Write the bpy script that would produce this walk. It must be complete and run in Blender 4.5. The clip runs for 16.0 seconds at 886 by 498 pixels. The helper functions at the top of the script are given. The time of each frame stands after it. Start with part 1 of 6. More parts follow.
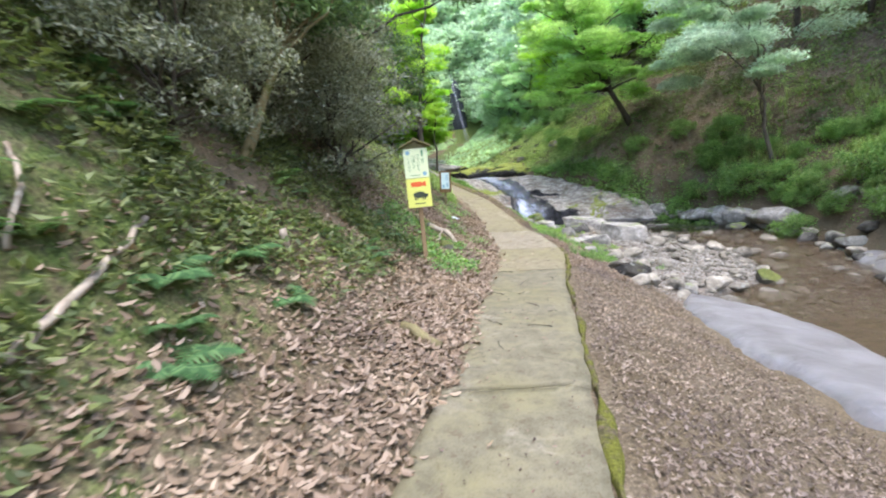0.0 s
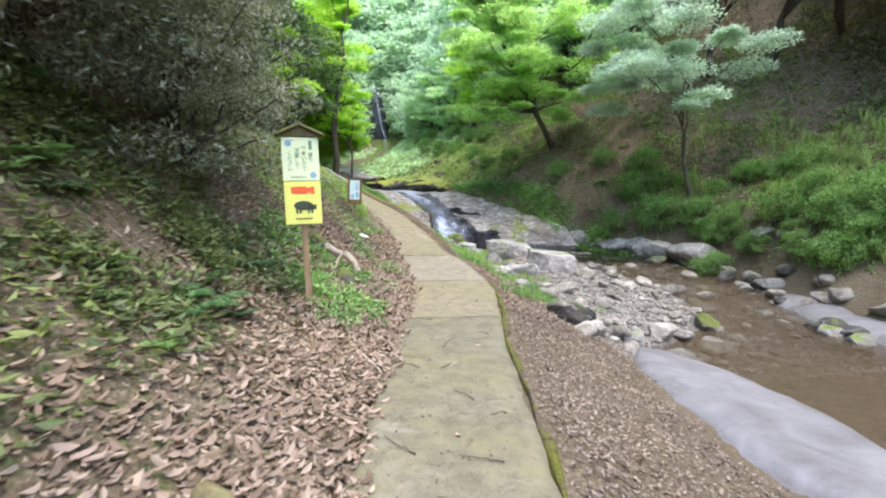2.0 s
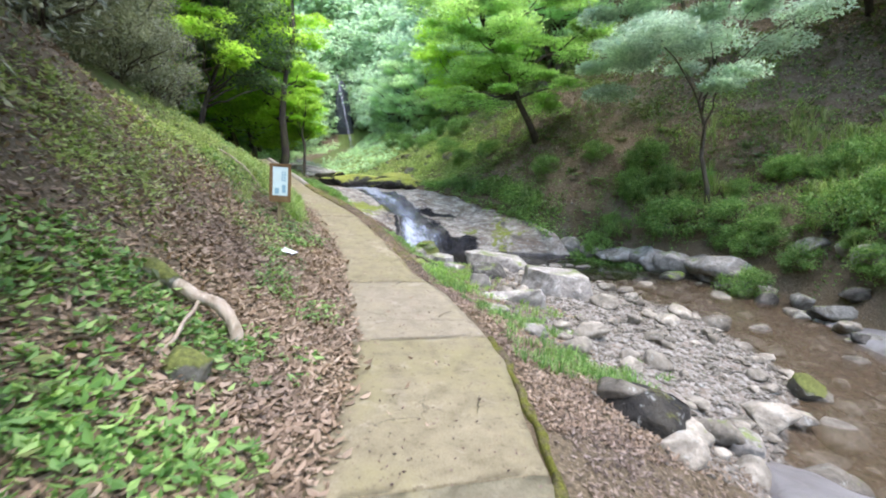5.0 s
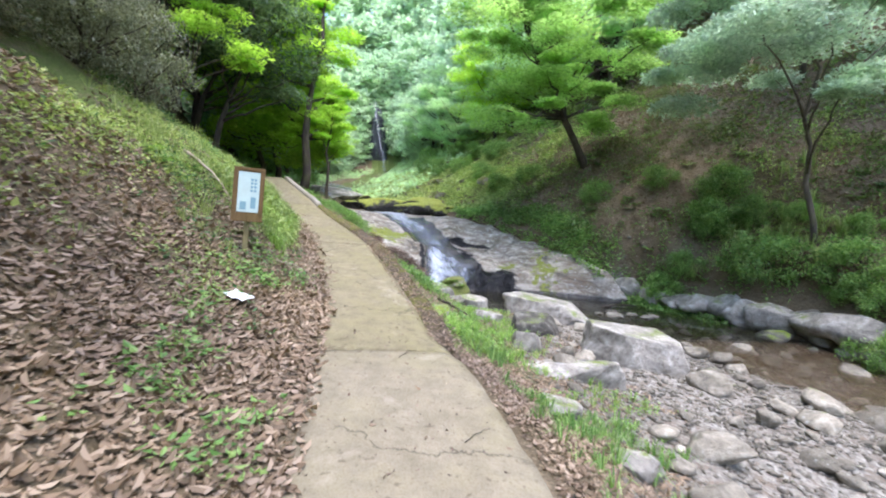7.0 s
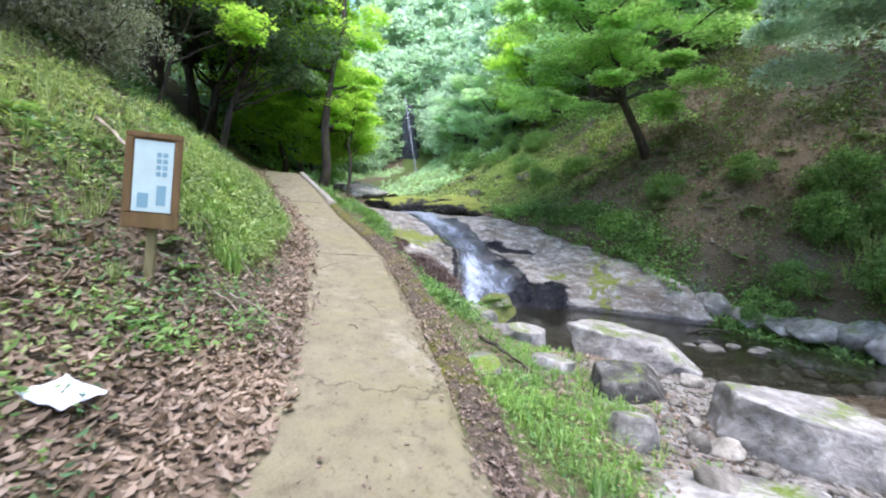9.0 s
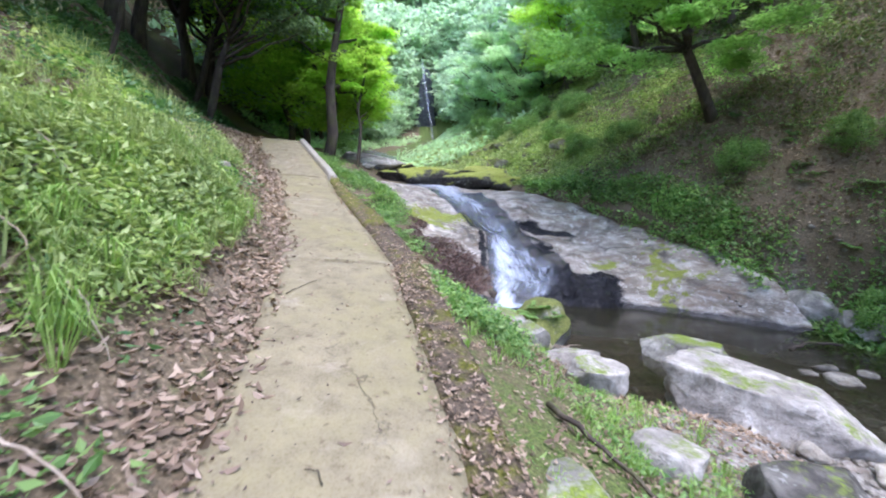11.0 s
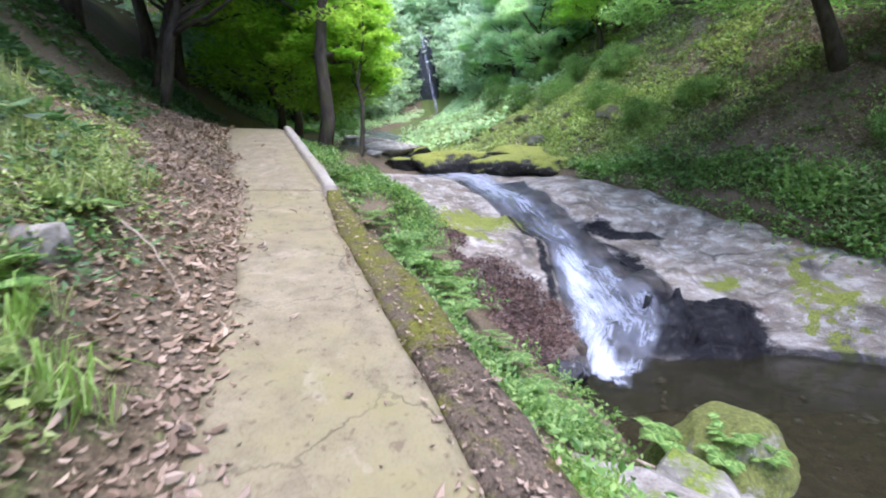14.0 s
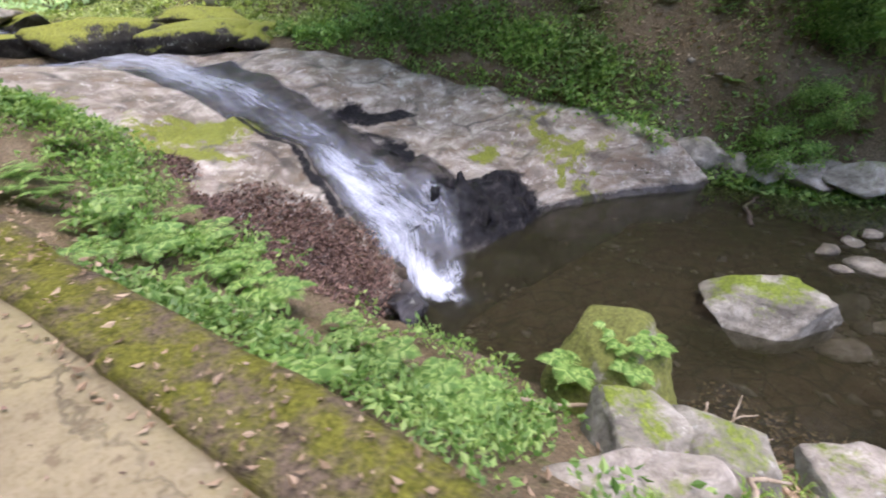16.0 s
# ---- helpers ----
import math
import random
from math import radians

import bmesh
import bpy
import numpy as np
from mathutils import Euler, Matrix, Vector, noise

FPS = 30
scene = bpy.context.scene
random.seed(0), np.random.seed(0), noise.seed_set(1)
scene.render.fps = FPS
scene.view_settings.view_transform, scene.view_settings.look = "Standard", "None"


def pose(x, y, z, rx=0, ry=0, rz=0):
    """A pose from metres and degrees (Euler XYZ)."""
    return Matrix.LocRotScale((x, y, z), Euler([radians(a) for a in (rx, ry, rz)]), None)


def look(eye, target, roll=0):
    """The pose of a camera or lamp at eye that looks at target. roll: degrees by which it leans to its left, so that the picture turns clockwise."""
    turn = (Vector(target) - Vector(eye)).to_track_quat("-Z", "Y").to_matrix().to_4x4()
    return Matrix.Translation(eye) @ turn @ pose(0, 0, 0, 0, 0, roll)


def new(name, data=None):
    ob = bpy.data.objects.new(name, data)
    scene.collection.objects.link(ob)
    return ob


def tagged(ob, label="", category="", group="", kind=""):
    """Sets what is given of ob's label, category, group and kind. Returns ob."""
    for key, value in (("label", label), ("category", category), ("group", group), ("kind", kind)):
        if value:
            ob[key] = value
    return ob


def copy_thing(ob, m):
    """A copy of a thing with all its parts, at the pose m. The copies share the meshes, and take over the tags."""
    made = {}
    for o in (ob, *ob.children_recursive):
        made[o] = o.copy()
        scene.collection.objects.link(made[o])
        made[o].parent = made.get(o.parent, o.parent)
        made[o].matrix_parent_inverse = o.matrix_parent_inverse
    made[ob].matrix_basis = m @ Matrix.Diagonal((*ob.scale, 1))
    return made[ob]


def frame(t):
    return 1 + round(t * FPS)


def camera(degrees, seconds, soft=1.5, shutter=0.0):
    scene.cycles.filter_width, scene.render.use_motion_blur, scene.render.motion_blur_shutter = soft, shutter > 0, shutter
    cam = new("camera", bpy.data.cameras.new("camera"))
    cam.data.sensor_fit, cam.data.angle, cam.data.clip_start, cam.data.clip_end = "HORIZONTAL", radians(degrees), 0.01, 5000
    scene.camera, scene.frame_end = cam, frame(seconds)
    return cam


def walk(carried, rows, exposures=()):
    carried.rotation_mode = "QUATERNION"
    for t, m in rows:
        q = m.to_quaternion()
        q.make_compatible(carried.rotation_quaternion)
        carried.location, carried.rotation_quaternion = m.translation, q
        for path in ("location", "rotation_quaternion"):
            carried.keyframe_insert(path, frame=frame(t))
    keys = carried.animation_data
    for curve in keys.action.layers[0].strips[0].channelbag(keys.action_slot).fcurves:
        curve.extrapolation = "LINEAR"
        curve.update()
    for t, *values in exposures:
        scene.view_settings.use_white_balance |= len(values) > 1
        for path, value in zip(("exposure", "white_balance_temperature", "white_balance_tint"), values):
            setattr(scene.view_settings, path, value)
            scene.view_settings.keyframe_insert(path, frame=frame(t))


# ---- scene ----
cam = camera(89.4, 16.0, soft=2.0, shutter=0.35)
METRES, EYE, TILT, LEAN, TURN = 19.0, 1.3, -6.5, 2.9, 0.0
ROWS = [
    (0.0, 0.0, 0.0, 0.0, 0.0, 0.0, -0.0),
    (0.5, 0.0022, 0.0271, 0.0052, -4.64, 0.38, -1.58),
    (1.0, 0.0024, 0.0541, 0.0105, -7.6, 1.62, -2.99),
    (1.5, 0.0097, 0.0836, 0.0145, -7.87, 2.97, -3.32),
    (2.0, 0.0124, 0.1131, 0.0166, -10.85, 1.93, -2.83),
    (2.5, 0.021, 0.1424, 0.0203, -10.93, 1.91, -2.17),
    (3.0, 0.0288, 0.1725, 0.0241, -13.64, 1.61, -1.31),
    (5.5, 0.0552, 0.329, 0.0469, -14.77, 2.39, -3.3),
    (6.0, 0.0662, 0.3609, 0.0518, -11.66, 4.07, -4.2),
    (6.5, 0.0715, 0.3951, 0.0566, -11.8, 5.26, -4.95),
    (7.0, 0.078, 0.4273, 0.0591, -11.21, 5.57, -5.48),
    (7.5, 0.0809, 0.4638, 0.0628, -10.69, 6.03, -5.69),
    (8.0, 0.087, 0.4958, 0.0684, -11.7, 5.54, -5.6),
    (8.5, 0.0931, 0.5281, 0.0755, -8.76, 5.43, -5.79),
    (11.0, 0.0937, 0.6799, 0.1085, -5.07, 1.1, -6.37),
    (11.5, 0.0839, 0.7098, 0.1164, -3.91, -0.17, -6.38),
    (12.0, 0.0801, 0.7427, 0.1242, -3.04, -0.21, -6.35),
    (12.5, 0.0737, 0.7728, 0.133, -2.76, -0.51, -6.3),
    (13.0, 0.0727, 0.8019, 0.1413, -1.96, -0.44, -5.98),
    (13.5, 0.0683, 0.8323, 0.1502, -1.87, -0.69, -5.01),
    (14.0, 0.0633, 0.8612, 0.1584, -4.36, -2.27, -3.19),
    (14.5, 0.0621, 0.8882, 0.1674, -9.7, -4.49, -0.33),
    (15.0, 0.0593, 0.9112, 0.1745, -27.84, -9.26, 5.66),
    (15.5, 0.0579, 0.9358, 0.1789, -42.31, -16.11, 8.02),
    (16.0, 0.0443, 0.9633, 0.1844, -41.82, -19.29, 5.24),
]
walk(cam, [(t, pose(0, 0, EYE, TILT, LEAN, TURN) @ pose(METRES * x, METRES * y, METRES * z, 90 + pitch, roll, yaw)) for t, x, y, z, yaw, pitch, roll in ROWS],
     exposures=[(0, 2.42, 6300, 15), (7, 2.42, 6150, 17), (11, 2.44, 5720, 22), (14, 2.50, 5760, 26), (16, 2.28, 6600, 26)])

# ---------------------------------------------------------------- world, light, exposure
world = bpy.data.worlds.new("world")
scene.world = world
world.use_nodes = True
wn = world.node_tree.nodes
sky = wn.new("ShaderNodeTexSky")
sky.sky_type, sky.sun_disc = "NISHITA", False
sky.sun_elevation, sky.sun_rotation = radians(74), radians(160)
sky.air_density, sky.dust_density, sky.ozone_density = 1.0, 1.5, 1.0
world.node_tree.links.new(sky.outputs[0], wn["Background"].inputs[0])
wn["Background"].inputs[1].default_value = 0.15
sun_data = bpy.data.lights.new("sun", "SUN")
sun_data.energy, sun_data.angle, sun_data.color = 0.8, radians(50), (1.0, 0.97, 0.92)
sun = new("sun", sun_data)
sun.matrix_basis = look((12, 6, 60), (6, 22, 0))


# ---------------------------------------------------------------- materials
class Mat:
    """A small builder of node materials."""

    def __init__(self, name, rough=0.8, spec=0.3):
        self.m = bpy.data.materials.new(name)
        self.m.use_nodes = True
        self.t = self.m.node_tree
        self.b = self.t.nodes["Principled BSDF"]
        self.b.inputs["Roughness"].default_value = rough
        self.b.inputs["Specular IOR Level"].default_value = spec
        self.co = self.t.nodes.new("ShaderNodeNewGeometry").outputs["Position"]

    def node(self, kind, **v):
        n = self.t.nodes.new(kind)
        for k, x in v.items():
            n.inputs[k.replace("_", " ")].default_value = x
        return n

    def link(self, a, b):
        self.t.links.new(a, b)

    def noise(self, scale, detail=5.0, rough=0.6, distort=0.0, stretch=None):
        n = self.node("ShaderNodeTexNoise", Scale=scale, Detail=detail, Roughness=rough, Distortion=distort)
        co = self.co
        if stretch:
            mp = self.node("ShaderNodeMapping")
            mp.inputs["Scale"].default_value = stretch
            self.link(co, mp.inputs["Vector"])
            co = mp.outputs[0]
        self.link(co, n.inputs["Vector"])
        return n.outputs["Fac"]

    def voronoi(self, scale, feature="F1", out="Distance"):
        n = self.node("ShaderNodeTexVoronoi", Scale=scale)
        n.feature = feature
        self.link(self.co, n.inputs["Vector"])
        return n.outputs[out]

    def ramp(self, fac, stops):
        n = self.node("ShaderNodeValToRGB")
        e = n.color_ramp.elements
        while len(e) < len(stops):
            e.new(0.5)
        for el, (p, c) in zip(e, stops):
            el.position = p
            el.color = (*c, 1) if len(c) == 3 else c
        self.link(fac, n.inputs[0])
        return n.outputs[0]

    def grey(self, fac, lo, hi):
        n = self.node("ShaderNodeMapRange")
        n.inputs[1].default_value, n.inputs[2].default_value = lo, hi
        self.link(fac, n.inputs[0])
        return n.outputs[0]

    def mix(self, fac, a, b, kind="MIX"):
        n = self.t.nodes.new("ShaderNodeMix")
        n.data_type, n.blend_type = "RGBA", kind
        for s, v in ((n.inputs[0], fac), (n.inputs[6], a), (n.inputs[7], b)):
            if isinstance(v, (tuple, float, int)):
                s.default_value = (*v, 1) if isinstance(v, tuple) else v
            else:
                self.link(v, s)
        return n.outputs[2]

    def math(self, op, a, b=0.0):
        n = self.t.nodes.new("ShaderNodeMath")
        n.operation = op
        for s, v in zip(n.inputs, (a, b)):
            if isinstance(v, (int, float)):
                s.default_value = v
            else:
                self.link(v, s)
        return n.outputs[0]

    def attr(self, name):
        n = self.t.nodes.new("ShaderNodeAttribute")
        n.attribute_name = name
        return n.outputs["Fac"]

    def island(self):
        return self.t.nodes.new("ShaderNodeNewGeometry").outputs["Random Per Island"]

    def rand(self):
        return self.t.nodes.new("ShaderNodeObjectInfo").outputs["Random"]

    def up(self):
        n = self.t.nodes.new("ShaderNodeSeparateXYZ")
        self.link(self.t.nodes.new("ShaderNodeNewGeometry").outputs["Normal"], n.inputs[0])
        return n.outputs["Z"]

    def bump(self, height, strength=0.5, dist=0.02, below=None):
        n = self.node("ShaderNodeBump", Strength=strength, Distance=dist)
        self.link(height, n.inputs["Height"])
        if below is not None:
            self.link(below, n.inputs["Normal"])
        self.link(n.outputs[0], self.b.inputs["Normal"])
        return n.outputs[0]

    def color(self, c):
        self.link(c, self.b.inputs["Base Color"])
        return self


def leaf_material(name, dark, mid, light, glow=0.5, rough=0.45, through_tint=(1.1, 1.18, 0.7)):
    """Leaves: coloured leaf by leaf, partly let through by the light."""
    m = Mat(name, rough, 0.35)
    c = m.ramp(m.island(), [(0.0, dark), (0.5, mid), (1.0, light)])
    patch = m.ramp(m.noise(0.6, 2.0), [(0.3, (0.7, 0.7, 0.7)), (0.7, (1.15, 1.15, 1.0))])
    c = m.mix(1.0, c, patch, "MULTIPLY")
    m.color(c)
    tr = m.node("ShaderNodeBsdfTranslucent")
    m.link(m.mix(1.0, c, through_tint, "MULTIPLY"), tr.inputs["Color"])
    mx = m.node("ShaderNodeMixShader", Fac=glow)
    m.link(m.b.outputs[0], mx.inputs[1])
    m.link(tr.outputs[0], mx.inputs[2])
    m.link(mx.outputs[0], m.t.nodes["Material Output"].inputs["Surface"])
    return m.m


M_MAPLE = leaf_material("maple_leaf", (0.28, 0.46, 0.065), (0.44, 0.65, 0.115), (0.60, 0.78, 0.19), 0.72)
M_GREEN = leaf_material("green_leaf", (0.24, 0.40, 0.135), (0.38, 0.57, 0.215), (0.55, 0.72, 0.32), 0.78, 0.45, (1.08, 1.14, 0.8))
# The valley's haze is mixed into these two leaf colours as a pale tint.
M_MID = leaf_material("haze_tinted_leaf", (0.40, 0.59, 0.37), (0.57, 0.75, 0.50), (0.73, 0.87, 0.63), 0.7, 0.45, (1.04, 1.1, 0.84))
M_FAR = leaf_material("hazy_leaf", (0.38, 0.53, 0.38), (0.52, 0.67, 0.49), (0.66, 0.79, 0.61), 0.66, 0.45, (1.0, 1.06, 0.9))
M_DARK = leaf_material("evergreen_leaf", (0.07, 0.12, 0.06), (0.13, 0.21, 0.10), (0.23, 0.33, 0.17), 0.5, 0.35)
M_SHRUB = leaf_material("shrub_leaf", (0.105, 0.12, 0.075), (0.22, 0.235, 0.16), (0.42, 0.43, 0.35), 0.4, 0.35)
M_PALE = leaf_material("pale_leaf", (0.33, 0.47, 0.34), (0.52, 0.66, 0.52), (0.72, 0.82, 0.70), 0.45, 0.4, (1.05, 1.1, 0.95))
M_HERB = leaf_material("herb_leaf", (0.085, 0.19, 0.045), (0.19, 0.34, 0.10), (0.37, 0.52, 0.19), 0.42)
M_HERBD = leaf_material("ground_cover_leaf", (0.05, 0.12, 0.045), (0.10, 0.21, 0.08), (0.19, 0.32, 0.13), 0.42)
M_GRASS = leaf_material("grass_blade", (0.18, 0.25, 0.075), (0.33, 0.41, 0.15), (0.54, 0.58, 0.30), 0.45)
M_TUFT = leaf_material("bright_grass_blade", (0.15, 0.28, 0.05), (0.27, 0.44, 0.10), (0.44, 0.60, 0.20), 0.45)
M_OLIVE = leaf_material("olive_herb_leaf", (0.06, 0.085, 0.032), (0.13, 0.165, 0.06), (0.26, 0.30, 0.12), 0.4)
M_BANKHERB = leaf_material("bank_herb_leaf", (0.15, 0.23, 0.065), (0.31, 0.41, 0.14), (0.52, 0.60, 0.27), 0.45)
M_LITTER = leaf_material("dead_leaf", (0.14, 0.098, 0.064), (0.27, 0.19, 0.133), (0.43, 0.33, 0.255), 0.15, 0.7)
M_LITTERD = leaf_material("weathered_dead_leaf", (0.085, 0.06, 0.042), (0.19, 0.14, 0.105), (0.37, 0.29, 0.24), 0.15, 0.7)
M_LITTERR = leaf_material("red_dead_leaf", (0.045, 0.026, 0.022), (0.11, 0.065, 0.053), (0.27, 0.175, 0.15), 0.15, 0.6)


def ground_material():
    """Forest soil, gravel, moss and wet mud, laid out by the zones of the sheet."""
    m = Mat("forest_ground", 0.9, 0.2)
    fine, mid, big = m.noise(38.0, 6.0), m.noise(7.0, 5.0), m.noise(0.9, 4.0)
    soil = m.ramp(fine, [(0.25, (0.06, 0.047, 0.029)), (0.5, (0.145, 0.114, 0.073)), (0.75, (0.27, 0.215, 0.145))])
    soil = m.mix(m.grey(big, 0.35, 0.65), soil, m.mix(1.0, soil, (0.75, 0.72, 0.62), "MULTIPLY"))
    green = m.ramp(fine, [(0.3, (0.035, 0.05, 0.014)), (0.55, (0.095, 0.13, 0.032)), (0.8, (0.20, 0.24, 0.065))])
    gravel = m.ramp(m.voronoi(24.0, "F1", "Color"), [(0.0, (0.13, 0.115, 0.092)), (0.5, (0.24, 0.22, 0.182)), (1.0, (0.38, 0.36, 0.31))])
    gravel = m.mix(m.grey(mid, 0.45, 0.7), gravel, (0.17, 0.13, 0.095))
    mud = m.ramp(mid, [(0.3, (0.03, 0.024, 0.014)), (0.5, (0.085, 0.06, 0.036)), (0.7, (0.13, 0.10, 0.065))])
    mud = m.mix(m.grey(m.voronoi(3.2, "DISTANCE_TO_EDGE"), 0.07, 0.0), mud, (0.02, 0.016, 0.01))
    c = m.mix(m.grey(m.math("ADD", m.attr("moss"), m.math("SUBTRACT", mid, 0.5)), 0.35, 0.65), soil, green)
    c = m.mix(m.grey(m.math("ADD", m.attr("gravel"), m.math("SUBTRACT", mid, 0.5)), 0.35, 0.65), c, gravel)
    c = m.mix(m.attr("wet"), c, mud)
    m.color(c)
    m.link(m.grey(m.attr("wet"), 1.6, -0.1), m.b.inputs["Roughness"])
    m.bump(m.math("ADD", fine, m.math("MULTIPLY", m.voronoi(24.0), 0.6)), 0.7, 0.03, m.bump(mid, 0.6, 0.09))
    return m.m


def rock_material(name, base, light, moss_amount=0.5, rough=0.75, moss=(0.20, 0.27, 0.03), vary=False):
    m = Mat(name, rough, 0.35)
    a, b, f = m.noise(3.0, 8.0, 0.62, 0.6), m.noise(0.8, 3.0), m.noise(55.0, 4.0)
    c = m.ramp(a, [(0.28, tuple(v * 0.45 for v in base)), (0.5, base), (0.72, light)])
    c = m.mix(m.grey(f, 0.55, 0.75), c, m.mix(1.0, c, (0.65, 0.63, 0.58), "MULTIPLY"))
    grain = m.ramp(m.noise(11.0, 7.0, 0.72, 0.5), [(0.3, (0.52, 0.5, 0.46)), (0.5, (0.95, 0.94, 0.92)), (0.72, (1.15, 1.14, 1.12))])
    c = m.mix(1.0, c, grain, "MULTIPLY")
    if vary:
        c = m.mix(1.0, c, m.ramp(m.rand(), [(0.0, (0.7, 0.68, 0.64)), (0.5, (1.1, 1.08, 1.03)), (1.0, (1.75, 1.72, 1.66))]), "MULTIPLY")
    lichen = m.grey(m.noise(9.0, 6.0, 0.7), 0.60, 0.68)
    c = m.mix(m.math("MULTIPLY", lichen, 0.55), c, (0.46, 0.47, 0.42))
    mossy = m.ramp(m.noise(30.0, 6.0, 0.7), [(0.3, tuple(v * 0.3 for v in moss)), (0.55, tuple(v * 0.75 for v in moss)), (0.75, tuple(v * 1.25 for v in moss))])
    k = m.math("ADD", m.math("MULTIPLY", m.up(), 0.35), m.noise(2.2, 5.0, 0.65))
    k = m.math("ADD", k, m.math("MULTIPLY", m.math("SUBTRACT", m.noise(24.0, 4.0), 0.5), 0.35))
    c = m.mix(m.grey(k, 1.0 - 0.33 * moss_amount, 1.14 - 0.33 * moss_amount), c, mossy)
    m.color(c)
    m.bump(f, 0.5, 0.015, m.bump(m.noise(12.0, 6.0, 0.7), 0.6, 0.03, m.bump(a, 0.8, 0.07)))
    return m.m


M_GROUND = ground_material()
M_ROCK = rock_material("boulder_stone", (0.29, 0.268, 0.23), (0.53, 0.50, 0.445), 0.42)
# Dark stone, made near-black so its colour holds the shade of the hollow.
M_HOLLOW = rock_material("hollow_shade_stone", (0.02, 0.018, 0.014), (0.075, 0.068, 0.05), 0.4, 0.9, (0.13, 0.13, 0.03))
M_DARKROCK = rock_material("dark_stone", (0.06, 0.055, 0.045), (0.20, 0.19, 0.16), 0.6)
M_PEBBLE = rock_material("river_stone", (0.19, 0.17, 0.133), (0.36, 0.332, 0.275), 0.15)
M_STONE = rock_material("loose_river_stone", (0.20, 0.182, 0.147), (0.36, 0.335, 0.285), 0.2, vary=True)
M_MOSSROCK = rock_material("mossy_stone", (0.22, 0.21, 0.175), (0.44, 0.43, 0.38), 0.7)
# Yellow-green moss on top; the near-black base paints the shadow under the overhang.
M_MOSSCAP = rock_material("moss_capped_shaded_stone", (0.035, 0.032, 0.026), (0.09, 0.085, 0.07), 1.25, 0.8, (0.30, 0.33, 0.05))
M_MOSSBALL = rock_material("moss_grown_stone", (0.20, 0.19, 0.15), (0.36, 0.35, 0.30), 1.55, 0.9, (0.17, 0.19, 0.045))
M_CLIFF = rock_material("dark_cliff", (0.035, 0.042, 0.048), (0.085, 0.10, 0.11), 0.3, 0.9)
M_WETROCK = rock_material("wet_dark_stone", (0.022, 0.022, 0.026), (0.07, 0.07, 0.08), 0.0, 0.22)


def bedrock_material():
    """Smooth water-worn bedrock with flow bands, wet near the channel."""
    m = Mat("bedrock", 0.6, 0.4)
    a = m.noise(1.6, 8.0, 0.65, 0.8)
    band = m.noise(1.9, 7.0, 0.62, 0.9, (0.8, 0.55, 2.6))
    f = m.noise(42.0, 5.0)
    c = m.ramp(band, [(0.28, (0.10, 0.085, 0.062)), (0.44, (0.255, 0.225, 0.18)), (0.66, (0.48, 0.445, 0.385))])
    c = m.mix(m.grey(a, 0.52, 0.74), c, (0.22, 0.18, 0.15))
    blot = m.noise(0.75, 9.0, 0.72, 1.2, (1.0, 1.0, 1.8))
    c = m.mix(m.math("MULTIPLY", m.grey(blot, 0.47, 0.56), 0.72), c, m.mix(1.0, c, (0.36, 0.33, 0.29), "MULTIPLY"))
    rust = m.noise(2.3, 7.0, 0.7, 0.6, (0.6, 1.0, 2.0))
    c = m.mix(m.math("MULTIPLY", m.grey(rust, 0.50, 0.62), 0.75), c, (0.15, 0.105, 0.065))
    crust = m.grey(m.noise(6.5, 7.0, 0.75), 0.57, 0.63)
    c = m.mix(m.math("MULTIPLY", crust, 0.7), c, (0.52, 0.505, 0.46))
    crack = m.grey(m.voronoi(0.85, "DISTANCE_TO_EDGE"), 0.05, 0.0)
    c = m.mix(m.math("MULTIPLY", crack, m.grey(m.noise(1.1, 3.0), 0.45, 0.6)), c, (0.06, 0.055, 0.045))
    c = m.mix(m.grey(f, 0.5, 0.8), c, m.mix(1.0, c, (0.7, 0.68, 0.66), "MULTIPLY"))
    moss = m.ramp(f, [(0.3, (0.07, 0.085, 0.012)), (0.7, (0.25, 0.28, 0.035))])
    k = m.math("ADD", m.attr("moss"), m.math("MULTIPLY", m.math("SUBTRACT", m.noise(4.0, 6.0, 0.7), 0.5), 2.0))
    c = m.mix(m.grey(k, 0.50, 0.60), c, moss)
    wet = m.grey(m.math("ADD", m.attr("wet"), m.math("MULTIPLY", m.math("SUBTRACT", blot, 0.5), 1.2)), 0.38, 0.75)
    c = m.mix(wet, c, m.mix(1.0, c, (0.16, 0.16, 0.175), "MULTIPLY"))
    # Black crag rock, plus the painted shade of the recess under the upper slab.
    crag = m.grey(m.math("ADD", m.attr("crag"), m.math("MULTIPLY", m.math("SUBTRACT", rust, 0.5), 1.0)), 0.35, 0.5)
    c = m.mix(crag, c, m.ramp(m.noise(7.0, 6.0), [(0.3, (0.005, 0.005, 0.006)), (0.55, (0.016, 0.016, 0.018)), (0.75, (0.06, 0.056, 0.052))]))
    m.color(c)
    m.link(m.math("SUBTRACT", 0.4, m.math("MULTIPLY", crag, 0.28)), m.b.inputs["Specular IOR Level"])
    m.link(m.math("SUBTRACT", 0.65, m.math("MULTIPLY", wet, 0.45)), m.b.inputs["Roughness"])
    m.bump(f, 0.4, 0.014, m.bump(m.math("ADD", band, m.math("MULTIPLY", blot, 0.8)), 0.9, 0.09))
    return m.m


